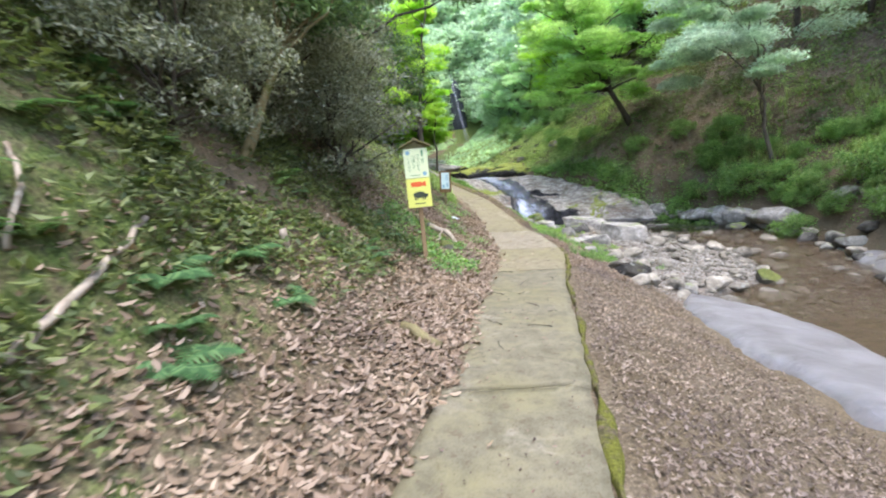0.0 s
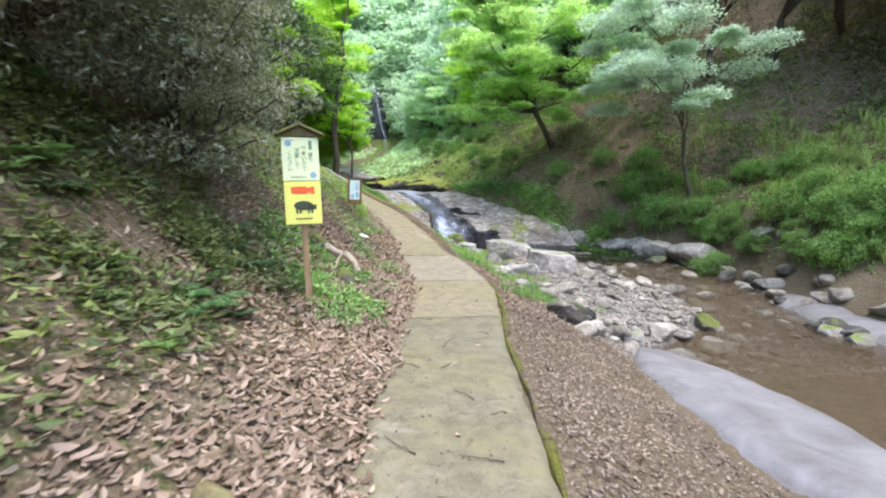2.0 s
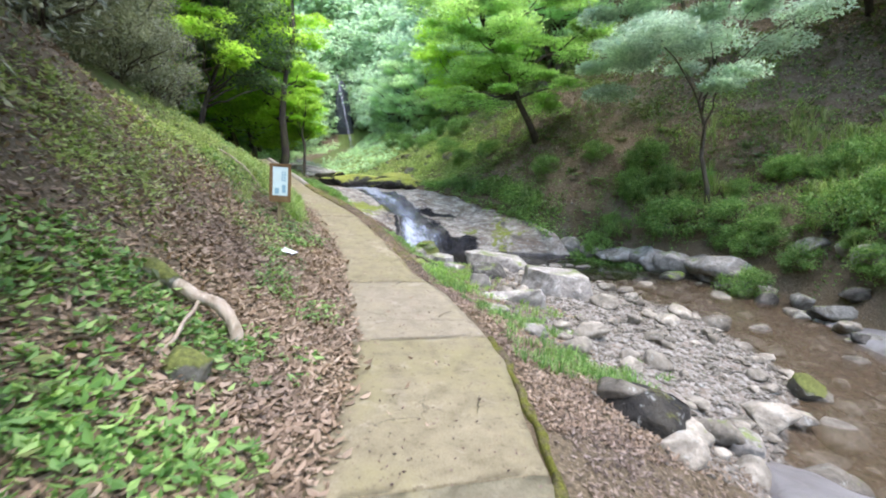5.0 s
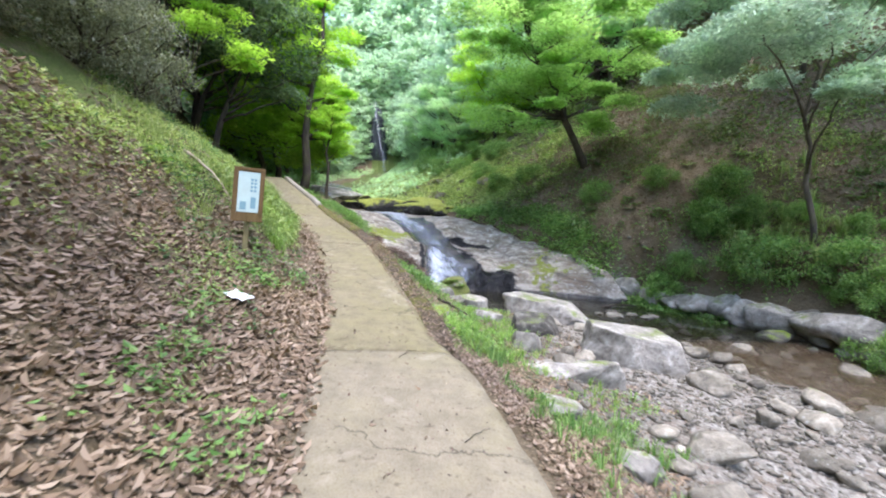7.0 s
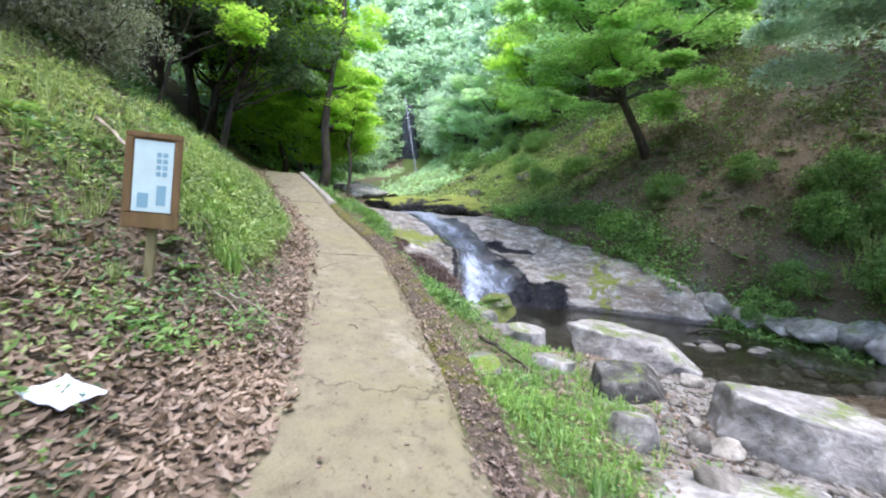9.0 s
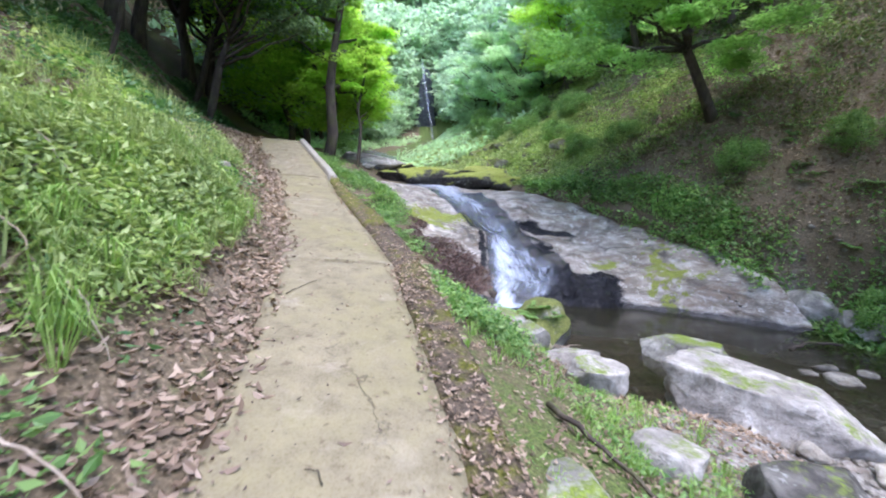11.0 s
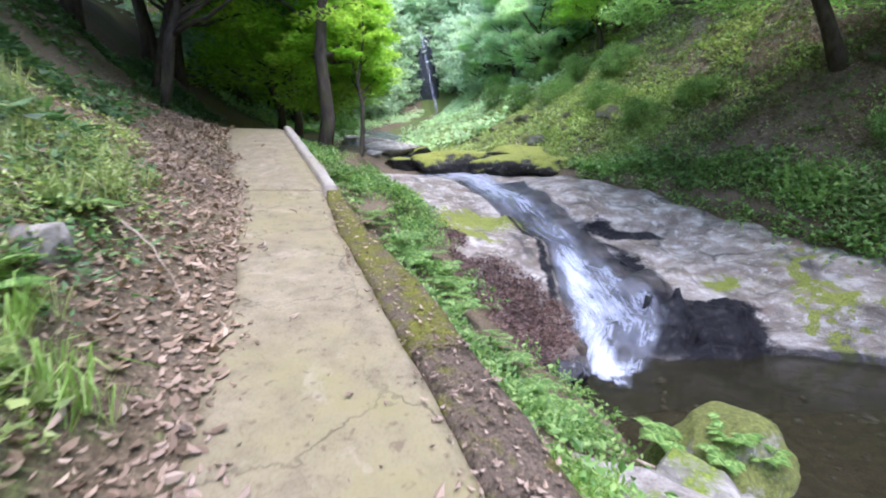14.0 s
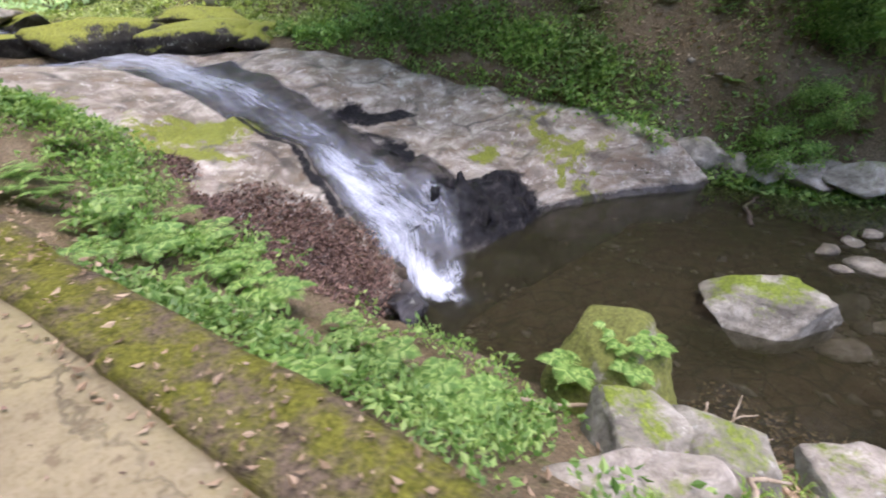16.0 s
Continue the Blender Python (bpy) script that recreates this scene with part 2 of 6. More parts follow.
def concrete_material(name, a, b, moss):
    m = Mat(name, 0.88, 0.25)
    big, mid, f = m.noise(0.9, 4.0), m.noise(5.0, 6.0, 0.65), m.noise(70.0, 4.0)
    c = m.ramp(mid, [(0.3, a), (0.7, b)])
    c = m.mix(m.grey(f, 0.45, 0.75), c, m.mix(1.0, c, (0.72, 0.68, 0.58), "MULTIPLY"))
    stain = m.math("ADD", m.math("MULTIPLY", big, 0.6), m.math("MULTIPLY", mid, 0.4))
    c = m.mix(m.math("MULTIPLY", m.grey(stain, 0.46, 0.66), moss), c, (0.19, 0.17, 0.075))
    c = m.mix(m.math("MULTIPLY", m.grey(m.noise(2.3, 6.0, 0.7, 0.6), 0.56, 0.68), 0.35), c, (0.37, 0.33, 0.25))
    spots = m.grey(m.noise(16.0, 3.0, 0.5), 0.62, 0.70)
    c = m.mix(m.math("MULTIPLY", spots, 0.6), c, (0.10, 0.075, 0.045))
    warp = m.node("ShaderNodeVectorMath")
    warp.operation = "MULTIPLY_ADD"
    ncol = m.node("ShaderNodeTexNoise", Scale=1.4, Detail=5.0, Roughness=0.65)
    m.link(m.co, ncol.inputs["Vector"])
    m.link(ncol.outputs["Color"], warp.inputs[0])
    warp.inputs[1].default_value = (0.9, 0.9, 0.9)
    m.link(m.co, warp.inputs[2])
    vor = m.node("ShaderNodeTexVoronoi", Scale=0.42)
    vor.feature = "DISTANCE_TO_EDGE"
    m.link(warp.outputs[0], vor.inputs["Vector"])
    crack = m.math("MULTIPLY", m.grey(vor.outputs["Distance"], 0.006, 0.001), m.grey(m.noise(0.8, 2.0), 0.42, 0.55))
    c = m.mix(m.math("MULTIPLY", crack, 0.6), c, (0.055, 0.045, 0.028))
    pit = m.grey(m.noise(4.2, 7.0, 0.72, 0.8), 0.60, 0.68)
    c = m.mix(m.math("MULTIPLY", pit, 0.5), c, m.mix(1.0, c, (0.55, 0.5, 0.4), "MULTIPLY"))
    m.color(c)
    m.bump(m.math("SUBTRACT", 1.0, crack), 0.6, 0.01, m.bump(f, 0.35, 0.006, m.bump(mid, 0.35, 0.02)))
    return m.m


def kerb_material(name, moss_from):
    m = Mat(name, 0.95, 0.15)
    mid, f = m.noise(6.0, 6.0, 0.7), m.noise(60.0, 5.0)
    dirt = m.ramp(f, [(0.3, (0.05, 0.038, 0.025)), (0.7, (0.165, 0.128, 0.09))])
    dirt = m.mix(m.grey(m.noise(14.0, 5.0, 0.7), 0.5, 0.65), dirt, (0.04, 0.032, 0.018))
    moss = m.ramp(f, [(0.3, (0.045, 0.05, 0.008)), (0.7, (0.17, 0.17, 0.03))])
    c = m.mix(m.grey(m.math("ADD", mid, m.math("MULTIPLY", m.noise(0.5, 2.0), 0.5)), moss_from, moss_from + 0.16), dirt, moss)
    m.color(c)
    m.bump(f, 0.8, 0.02, m.bump(mid, 0.6, 0.04))
    return m.m


def water_material(name, colour, alpha, ripple, foam=False, rough=0.06):
    """Thin clear water over its bed: glossy, and tinted by what it carries; foam where it falls."""
    m = Mat(name, rough, 0.3)
    m.b.inputs["IOR"].default_value = 1.33
    big = m.noise(ripple, 4.0, 0.55, 0.3)
    m.bump(big, 0.35, 0.05)
    if foam:
        co = m.t.nodes.new("ShaderNodeAttribute")
        co.attribute_name = "flow"
        def streak(sx, sy, detail):
            mp = m.node("ShaderNodeMapping")
            mp.inputs["Scale"].default_value = (sx, sy, 1)
            m.link(co.outputs["Vector"], mp.inputs["Vector"])
            n = m.node("ShaderNodeTexNoise", Scale=1.0, Detail=detail, Roughness=0.65, Distortion=0.4)
            m.link(mp.outputs[0], n.inputs["Vector"])
            return n.outputs["Fac"]
        st = m.math("ADD", m.math("MULTIPLY", streak(15.0, 1.6, 6.0), 0.38), m.math("ADD", m.math("MULTIPLY", streak(6.0, 3.0, 6.0), 0.37), m.math("MULTIPLY", streak(34.0, 14.0, 4.0), 0.25)))
        k = m.math("ADD", st, m.math("SUBTRACT", m.attr("foam"), 0.5))
        white = m.grey(k, 0.50, 0.92)
        m.color(m.mix(white, colour, (0.54, 0.59, 0.68)))
        m.link(m.math("ADD", m.math("MULTIPLY", white, 0.78), alpha), m.b.inputs["Alpha"])
        m.link(m.math("ADD", m.math("MULTIPLY", white, 0.5), 0.08), m.b.inputs["Roughness"])
        m.bump(st, 0.7, 0.05)
    else:
        m.b.inputs["Base Color"].default_value = (*colour, 1)
        m.b.inputs["Alpha"].default_value = alpha
    return m.m


def bark_material(name, a, b, moss=0.3):
    m = Mat(name, 0.9, 0.2)
    s = m.noise(9.0, 6.0, 0.65, 0.5, (1.0, 1.0, 0.22))
    c = m.ramp(s, [(0.3, a), (0.7, b)])
    c = m.mix(m.math("MULTIPLY", m.grey(m.noise(2.5, 5.0), 0.5, 0.7), moss), c, (0.10, 0.12, 0.025))
    m.color(c)
    m.bump(s, 0.9, 0.03)
    return m.m


def plain_material(name, c, rough=0.6, vary=0.25):
    m = Mat(name, rough, 0.3)
    m.color(m.ramp(m.noise(12.0, 5.0), [(0.3, tuple(v * (1 - vary) for v in c)), (0.7, c)]))
    m.bump(m.noise(60.0, 4.0), 0.15, 0.005)
    return m.m


M_BEDROCK = bedrock_material()
M_PATH = concrete_material("path_concrete", (0.155, 0.132, 0.077), (0.265, 0.23, 0.145), 0.9)
M_PATHMOSS = concrete_material("mossy_path_concrete", (0.12, 0.108, 0.066), (0.21, 0.188, 0.125), 0.75)
M_PATCH = concrete_material("path_mortar", (0.185, 0.158, 0.105), (0.285, 0.247, 0.175), 0.5)
M_WHITEKERB = concrete_material("kerb_concrete", (0.23, 0.21, 0.165), (0.36, 0.335, 0.28), 0.4)
M_KERB = kerb_material("mossy_kerb", 0.62)
M_DIRTKERB = kerb_material("earthy_kerb", 0.71)
M_POOL = water_material("pool_water", (0.026, 0.024, 0.012), 0.62, 2.0)
M_BROWN = water_material("brown_water", (0.12, 0.085, 0.05), 0.5, 2.5)
M_STREAM = water_material("falling_water", (0.05, 0.055, 0.065), 0.07, 6.0, True)
M_SLABROCK = Mat("smooth_pale_rock", 0.4, 0.45)
M_SLABROCK.color(M_SLABROCK.mix(M_SLABROCK.grey(M_SLABROCK.noise(14.0, 6.0), 0.5, 0.75), M_SLABROCK.ramp(M_SLABROCK.noise(1.3, 6.0, 0.6, 1.2), [(0.3, (0.12, 0.11, 0.10)), (0.55, (0.205, 0.195, 0.185)), (0.75, (0.285, 0.275, 0.265))]), (0.21, 0.19, 0.18)))
M_SLABROCK.bump(M_SLABROCK.noise(2.6, 6.0, 0.6, 0.8), 0.5, 0.05)
M_SLABROCK = M_SLABROCK.m
M_BARK = bark_material("dark_bark", (0.03, 0.024, 0.018), (0.10, 0.08, 0.058))
M_BARKP = bark_material("grey_bark", (0.05, 0.042, 0.032), (0.16, 0.135, 0.10))
M_DEADWOOD = bark_material("dead_wood", (0.20, 0.15, 0.10), (0.52, 0.44, 0.34), 0.2)
M_MOSSWOOD = bark_material("mossy_wood", (0.12, 0.10, 0.05), (0.25, 0.21, 0.10), 1.0)


# ---------------------------------------------------------------- mesh helpers
def mesh(name, verts, faces, material, smooth=False, attrs=None):
    """A mesh from arrays of vertices and of faces that all have as many corners."""
    verts, faces = np.asarray(verts, np.float32), np.asarray(faces, np.int32)
    d = bpy.data.meshes.new(name)
    n, k = faces.shape
    d.vertices.add(len(verts))
    d.vertices.foreach_set("co", verts.ravel())
    d.loops.add(n * k)
    d.loops.foreach_set("vertex_index", faces.ravel())
    d.polygons.add(n)
    d.polygons.foreach_set("loop_start", np.arange(0, n * k, k, dtype=np.int32))
    d.polygons.foreach_set("use_smooth", np.full(n, smooth))
    for key, val in (attrs or {}).items():
        val = np.asarray(val, np.float32)
        if val.ndim == 2:
            d.attributes.new(key, "FLOAT_VECTOR", "POINT").data.foreach_set("vector", val.ravel())
        else:
            d.attributes.new(key, "FLOAT", "POINT").data.foreach_set("value", val)
    d.update(calc_edges=True)
    d.materials.append(material)
    return d


def thing(name, label, category, group="", kind="", data=None, at=None):
    ob = tagged(new(name, data), label, category, group, kind)
    if at is not None:
        ob.matrix_basis = at
    return ob


def child(name, data, parent, label=""):
    ob = new(name, data)
    ob.parent = parent
    return tagged(ob, label)


def part(name, bm, material, parent, label=""):
    d = bpy.data.meshes.new(name)
    bm.to_mesh(d)
    bm.free()
    d.materials.append(material)
    return child(name, d, parent, label)


def grid_faces(ny, nx):
    i = (np.arange(ny - 1)[:, None] * nx + np.arange(nx - 1)[None, :]).ravel()
    return np.stack([i, i + 1, i + nx + 1, i + nx], 1)


def value_noise(x, y, seed=0, octaves=4, rough=0.5):
    """Smooth noise on the plane, about -1 to 1, in unit cells."""
    out, amp, tot = np.zeros(np.broadcast(x, y).shape), 1.0, 0.0
    for o in range(octaves):
        r = np.random.RandomState(seed * 31 + o).rand(64, 64) * 2 - 1
        xi, yi = np.floor(x).astype(int), np.floor(y).astype(int)
        fx, fy = x - xi, y - yi
        fx, fy = fx * fx * (3 - 2 * fx), fy * fy * (3 - 2 * fy)
        a, b = r[yi % 64, xi % 64], r[yi % 64, (xi + 1) % 64]
        c, d = r[(yi + 1) % 64, xi % 64], r[(yi + 1) % 64, (xi + 1) % 64]
        out += amp * ((a * (1 - fx) + b * fx) * (1 - fy) + (c * (1 - fx) + d * fx) * fy)
        tot += amp
        amp *= rough
        x, y = x * 2.03 + 7.1, y * 2.03 + 3.7
    return out / tot


def tube(points, radii, sides=8, wobble=0.0, rng=None):
    """Vertices and quads of a tapered tube along points."""
    pts, v, up = [Vector(p) for p in points], [], Vector((0.31, 0.2, 0.93))
    for i, p in enumerate(pts):
        d = (pts[min(i + 1, len(pts) - 1)] - pts[max(i - 1, 0)]).normalized()
        a = d.cross(up if abs(d.dot(up)) < 0.95 else Vector((1, 0, 0))).normalized()
        b = d.cross(a)
        for k in range(sides):
            ang = 2 * math.pi * k / sides
            r = radii[i] * (1 + (rng.uniform(-wobble, wobble) if rng else 0))
            v.append(p + (a * math.cos(ang) + b * math.sin(ang)) * r)
    f = []
    for i in range(len(pts) - 1):
        for k in range(sides):
            f.append((i * sides + k, i * sides + (k + 1) % sides, (i + 1) * sides + (k + 1) % sides, (i + 1) * sides + k))
    tip = len(v)
    v += [pts[0], pts[-1]]
    for k in range(0, sides, 1):
        f.append((tip, (k + 1) % sides, k, k))
    base = (len(pts) - 1) * sides
    quads = [q for q in f if len(set(q)) == 4]
    for k in range(0, sides, 2):
        quads.append((tip, (k + 2) % sides, (k + 1) % sides, k))
        quads.append((tip + 1, base + k, base + (k + 1) % sides, base + (k + 2) % sides))
    return [tuple(q) for q in v], quads


def bend(a, b, n, sag, rng):
    """Points of a slightly crooked line from a to b."""
    a, b = Vector(a), Vector(b)
    out = []
    for i in range(n):
        s = i / (n - 1)
        j = (b - a).length * sag * math.sin(math.pi * s)
        out.append(a.lerp(b, s) + Vector((rng.uniform(-1, 1), rng.uniform(-1, 1), rng.uniform(-1, 1))) * j)
    return out


def join_tubes(tubes):
    v, f = [], []
    for tv, tf in tubes:
        o = len(v)
        v += tv
        f += [tuple(i + o for i in q) for q in tf]
    return v, f


def leaf_cards(p, size, rng, flat=0.6, aspect=0.5, fold=0.25, spread=0.35, heading=None, droop=0.0):
    """Single leaves at the points p: each a pointed blade folded along its midrib (two quads joined at the rib)."""
    n = len(p)
    ang = rng.rand(n) * 2 * np.pi if heading is None else heading
    tilt = rng.randn(n) * (1 - flat) - droop
    d = np.stack([np.cos(ang) * np.cos(tilt), np.sin(ang) * np.cos(tilt), np.sin(tilt)], 1)
    roll = rng.randn(n) * (1 - flat)
    s0 = np.stack([-np.sin(ang), np.cos(ang), np.zeros(n)], 1)
    nrm = np.cross(d, s0)
    s = s0 * np.cos(roll)[:, None] + nrm * np.sin(roll)[:, None]
    u = np.cross(s, d)
    L = (size * (1 + spread * (rng.rand(n) * 2 - 1)))[:, None] if np.ndim(size) == 0 else (size * (1 + spread * (rng.rand(n) * 2 - 1)))[:, None]
    W = L * aspect * 0.5
    v = np.stack([p, p + d * L * 0.45 + s * W + u * W * fold, p + d * L - u * L * 0.12, p + d * L * 0.45 - s * W + u * W * fold], 1)
    return v.reshape(-1, 3), np.arange(n * 4, dtype=np.int32).reshape(n, 4)


# ---------------------------------------------------------------- the lie of the land (y runs up the valley)
PATH_L = [(-14, -3.4), (0, -0.72), (2, -0.34), (4.2, 0.12), (6.9, 0.58), (8, 0.78), (9.6, 1.13), (10.8, 1.18), (12.5, 1.14), (14.2, 1.06), (15.8, 0.87), (17.5, 0.62), (18.7, 0.26), (19.8, 0.02), (21, -0.42), (23, -1.2), (27.5, -3.0), (34, -5.0)]
PATH_R = [(-14, -2.3), (0, 0.36), (2, 0.75), (4.2, 1.26), (6.9, 1.84), (8, 2.16), (9.6, 2.56), (10.8, 2.64), (12.4, 2.56), (12.9, 2.36), (14.2, 2.20), (15.8, 1.97), (17.5, 1.67), (18.7, 1.31), (19.8, 0.95), (21, 0.55), (23, 0.02), (27.5, -1.7), (34, -3.6)]
PATH_Z = [(-14, -0.25), (0, -0.12), (9, -0.05), (11, 0.09), (12.5, 0.25), (17.5, 1.2), (22.8, 2.2), (27.5, 3.45), (34, 3.8), (45, 5.2), (80, 11)]
BANK = [(0, 0), (0.5, 0.10), (0.9, 0.28), (1.6, 0.75), (2.4, 1.65), (4, 3.7), (8, 8), (20, 17), (60, 42)]
BANK_SCALE = [(-14, 0.95), (3, 0.9), (6, 1.05), (11, 1.1), (14, 0.95), (16.5, 0.75), (19, 0.8), (21, 1.2), (28, 1.3), (34, 1.3), (80, 1.3)]
DROP = [(-14, 0.06), (11.5, 0.08), (13, 0.25), (16, 0.42), (20, 0.5), (34, 0.5)]
SIDE = [(-14, 1.2, -0.6), (0, 2.3, -0.5), (4, 2.7, -0.55), (7, 3.2, -0.6), (9, 3.6, -0.5), (12, 4.3, -0.45), (15, 4.0, -0.15), (18, 3.2, 0.25), (20, 2.3, 0.4), (22, 1.7, 0.85), (25, 1.1, 1.95), (28, 0.0, 2.75), (33, -0.6, 3.4), (45, -1.5, 4.6), (80, 0, 10.5)]
EDGE_L = [(-14, 3.0, -1.0), (0, 3.3, -0.95), (4, 3.75, -0.93), (7, 4.1, -0.95), (9, 5.3, -0.98), (10.3, 7, -0.92), (12, 8.2, -0.82), (14, 8.6, -0.62), (16, 8.0, -0.42), (16.8, 6.4, -0.33), (17.5, 4.7, -0.3), (18.6, 4.25, -0.28), (19.4, 3.8, -0.27), (20.2, 3.5, -0.26), (22, 3.2, -0.25), (23.2, 2.6, 0.6), (24.6, 2.1, 1.2), (25.7, 1.6, 1.75), (26.5, 0.9, 2.1), (28, 0.4, 2.5), (30, 0, 2.6), (32, 0.6, 2.7), (34, 0.6, 3.3), (45, -1, 4.2), (79, 3.6, 10.8)]
EDGE_R = [(-14, 9.0, -1.0), (0, 9.5, -1), (6, 9.8, -1), (10, 10.8, -1), (14, 12.2, -0.8), (17, 11.6, -0.32), (20, 10.9, -0.25), (22.2, 10.3, -0.25), (23.1, 9.2, 0.5), (24.4, 8.8, 1.2), (26, 8.3, 1.8), (27.1, 7.5, 2.1), (28.8, 6.2, 2.5), (30, 5.4, 2.65), (32, 5.4, 2.75), (34, 4.4, 3.4), (45, 2, 4.3), (79, 5.2, 10.8)]
BANK_R = [(-14, 12, 0.6), (0, 12, 0.5), (10, 12.6, 0.5), (15, 13.4, 1.9), (18.9, 12, 1.3), (21.6, 10.9, 1.6), (24, 9.1, 1.6), (26, 8.5, 2.2), (28, 7.3, 2.7), (31, 6.6, 3.0), (35, 5.9, 4.2), (45, 5, 5.6), (79, 9, 14)]
BANK_R2 = [(-14, 17, 4), (0, 17, 4), (15, 17, 4.6), (21, 14.2, 4.6), (27, 10.4, 4.5), (31, 9.6, 5.2), (35, 9.5, 6.8), (45, 10, 9.5), (79, 15, 22)]
DEPTH = [(-14, 0.1), (4, 0.2), (8, 0.45), (12, 0.2), (16, 0.2), (19, 0.45), (22, 0.5), (23.4, 0.05), (28, 0.06), (32, 0.1), (80, 0.1)]


SLAB_L = [(21, 3.2), (22.5, 2.9), (23, 2.4), (24.6, 1.9), (25.7, 1.4), (26.5, 0.6), (28, 0.1), (30, -0.4), (33, -0.4)]
SLAB_R = [(21, 10.2), (22, 9.7), (23, 9.25), (24.4, 8.9), (26, 8.4), (27.1, 7.6), (28.8, 6.3), (29.8, 5.5), (33, 5.2)]


def along(table, y, k=1):
    return np.interp(y, [r[0] for r in table], [r[k] for r in table])


CREST = [(10, 2.6, 1.9), (12.5, 2.5, 1.6), (14, 2.3, 1.5), (16, 2.2, 1.7), (18, 1.8, 1.35), (20, 1.4, 0.95), (22, 1.0, 0.6), (26, 1.0, 0.6)]
OFFSETS = [60, 40, 20, 12, 8, 5.5, 4, 3, 2.4, 1.9, 1.5, 1.1, 0.8, 0.5, 0.25]


def bank_rise(off, y):
    """The height of the bank above the path, off metres to its upper side: a plain slope, or a crest with a shelf behind it."""
    s = along(BANK_SCALE, y)
    plain = np.interp(off / s, [o for o, _ in BANK], [h for _, h in BANK])
    c, r = along(CREST, y), along(CREST, y, 2)
    shelf = np.interp(off, [0, 0.3, c * 0.5, c, c + 2.4, c + 7, 25, 60], [0, 0.06, r * np.interp(y, [13.5, 15.5, 17], [0.34, 0.45, 0.55]), r, r + 1.4, r + 5.0, r + 17, r + 38])
    w = np.interp(y, [11.5, 15.0, 22, 26], [0, 1, 1, 0])
    return plain * (1 - w) + shelf * w


def section(y):
    """The breaks of the ground across the valley at y: places x and heights z."""
    l, r, z = along(PATH_L, y), along(PATH_R, y), along(PATH_Z, y)
    xs = [l - o for o in OFFSETS] + [l, r, r + 0.32]
    zs = [z + bank_rise(o, y) for o in OFFSETS] + [z - 0.05, z - 0.05, z - along(DROP, y)]
    dep = along(DEPTH, y)
    el, er = along(EDGE_L, y), along(EDGE_R, y)
    zl, zr = along(EDGE_L, y, 2), along(EDGE_R, y, 2)
    shelf = 1.6 if y < 8 else max(0.5, 1.6 - (y - 8))
    for x, h in ((along(SIDE, y), along(SIDE, y, 2)), (el, zl), (el + shelf, zl - (0.06 if y < 8 else dep)), (el + shelf + 0.4, min(zl, zr) - dep), (er - 0.8, min(zl, zr) - dep), (er, zr),
                 (along(BANK_R, y), along(BANK_R, y, 2)), (along(BANK_R2, y), along(BANK_R2, y, 2)),
                 (along(BANK_R2, y) + 12, along(BANK_R2, y, 2) + 11), (along(BANK_R2, y) + 50, along(BANK_R2, y, 2) + 34)):
        xs.append(max(x, xs[-1] + 0.05))
        zs.append(h)
    return xs, zs


GX = np.concatenate([np.arange(-70, -14, 4.0), np.arange(-14, -6, 0.5), np.arange(-6, 14, 0.1), np.arange(14, 22, 0.4), np.arange(22, 90, 4.0)])
GY = np.concatenate([np.arange(-40, -4, 2.0), np.arange(-4, 34, 0.1), np.arange(34, 50, 0.4), np.arange(50, 140, 2.0)])


def land():
    z = np.zeros((len(GY), len(GX)))
    for i, y in enumerate(GY):
        xs, zs = section(min(max(y, -14), 80) if y < 80 else 80)
        z[i] = np.interp(GX, xs, zs)
        if y > 79:
            z[i] += (y - 79) * 0.55
    # round the breaks of the banks, but keep the path's own bed flat
    X, Y = np.meshgrid(GX, GY)
    l, r = along(PATH_L, GY)[:, None], along(PATH_R, GY)[:, None]
    off = np.maximum(l - X, X - r)
    sm = z.copy()
    for _ in range(6):
        sm[:, 1:-1] = (sm[:, :-2] + 2 * sm[:, 1:-1] + sm[:, 2:]) / 4
        sm[1:-1] = (sm[:-2] + 2 * sm[1:-1] + sm[2:]) / 4
    w = np.clip((off - 0.1) / 0.5, 0, 1) * (Y < 45)
    z = z * (1 - w) + sm * w
    rough = np.clip((off - 0.25) / 1.2, 0, 1)
    z += rough * (0.16 * value_noise(X * 0.8, Y * 0.8, 1) + 0.05 * value_noise(X * 3.1, Y * 3.1, 2))
    far = np.clip((np.abs(X - 4) - 9) / 8, 0, 1)
    z += far * 0.7 * value_noise(X * 0.25, Y * 0.25, 3)
    # make room for the bedrock of the cascade, which lies open there
    hole = np.minimum(X - along(SLAB_L, Y), along(SLAB_R, Y) - X)
    z -= 0.9 * np.clip(hole / 0.25, 0, 1) * np.clip((Y - 22.0) / 0.3, 0, 1) * np.clip((31.0 - Y) / 0.4, 0, 1)
    return z


GZ = land()


def height(x, y):
    """The ground's height at x, y (numbers or arrays)."""
    x, y = np.asarray(x, float), np.asarray(y, float)
    j = np.clip(np.searchsorted(GX, x) - 1, 0, len(GX) - 2)
    i = np.clip(np.searchsorted(GY, y) - 1, 0, len(GY) - 2)
    fx = np.clip((x - GX[j]) / (GX[j + 1] - GX[j]), 0, 1)
    fy = np.clip((y - GY[i]) / (GY[i + 1] - GY[i]), 0, 1)
    return (GZ[i, j] * (1 - fx) + GZ[i, j + 1] * fx) * (1 - fy) + (GZ[i + 1, j] * (1 - fx) + GZ[i + 1, j + 1] * fx) * fy


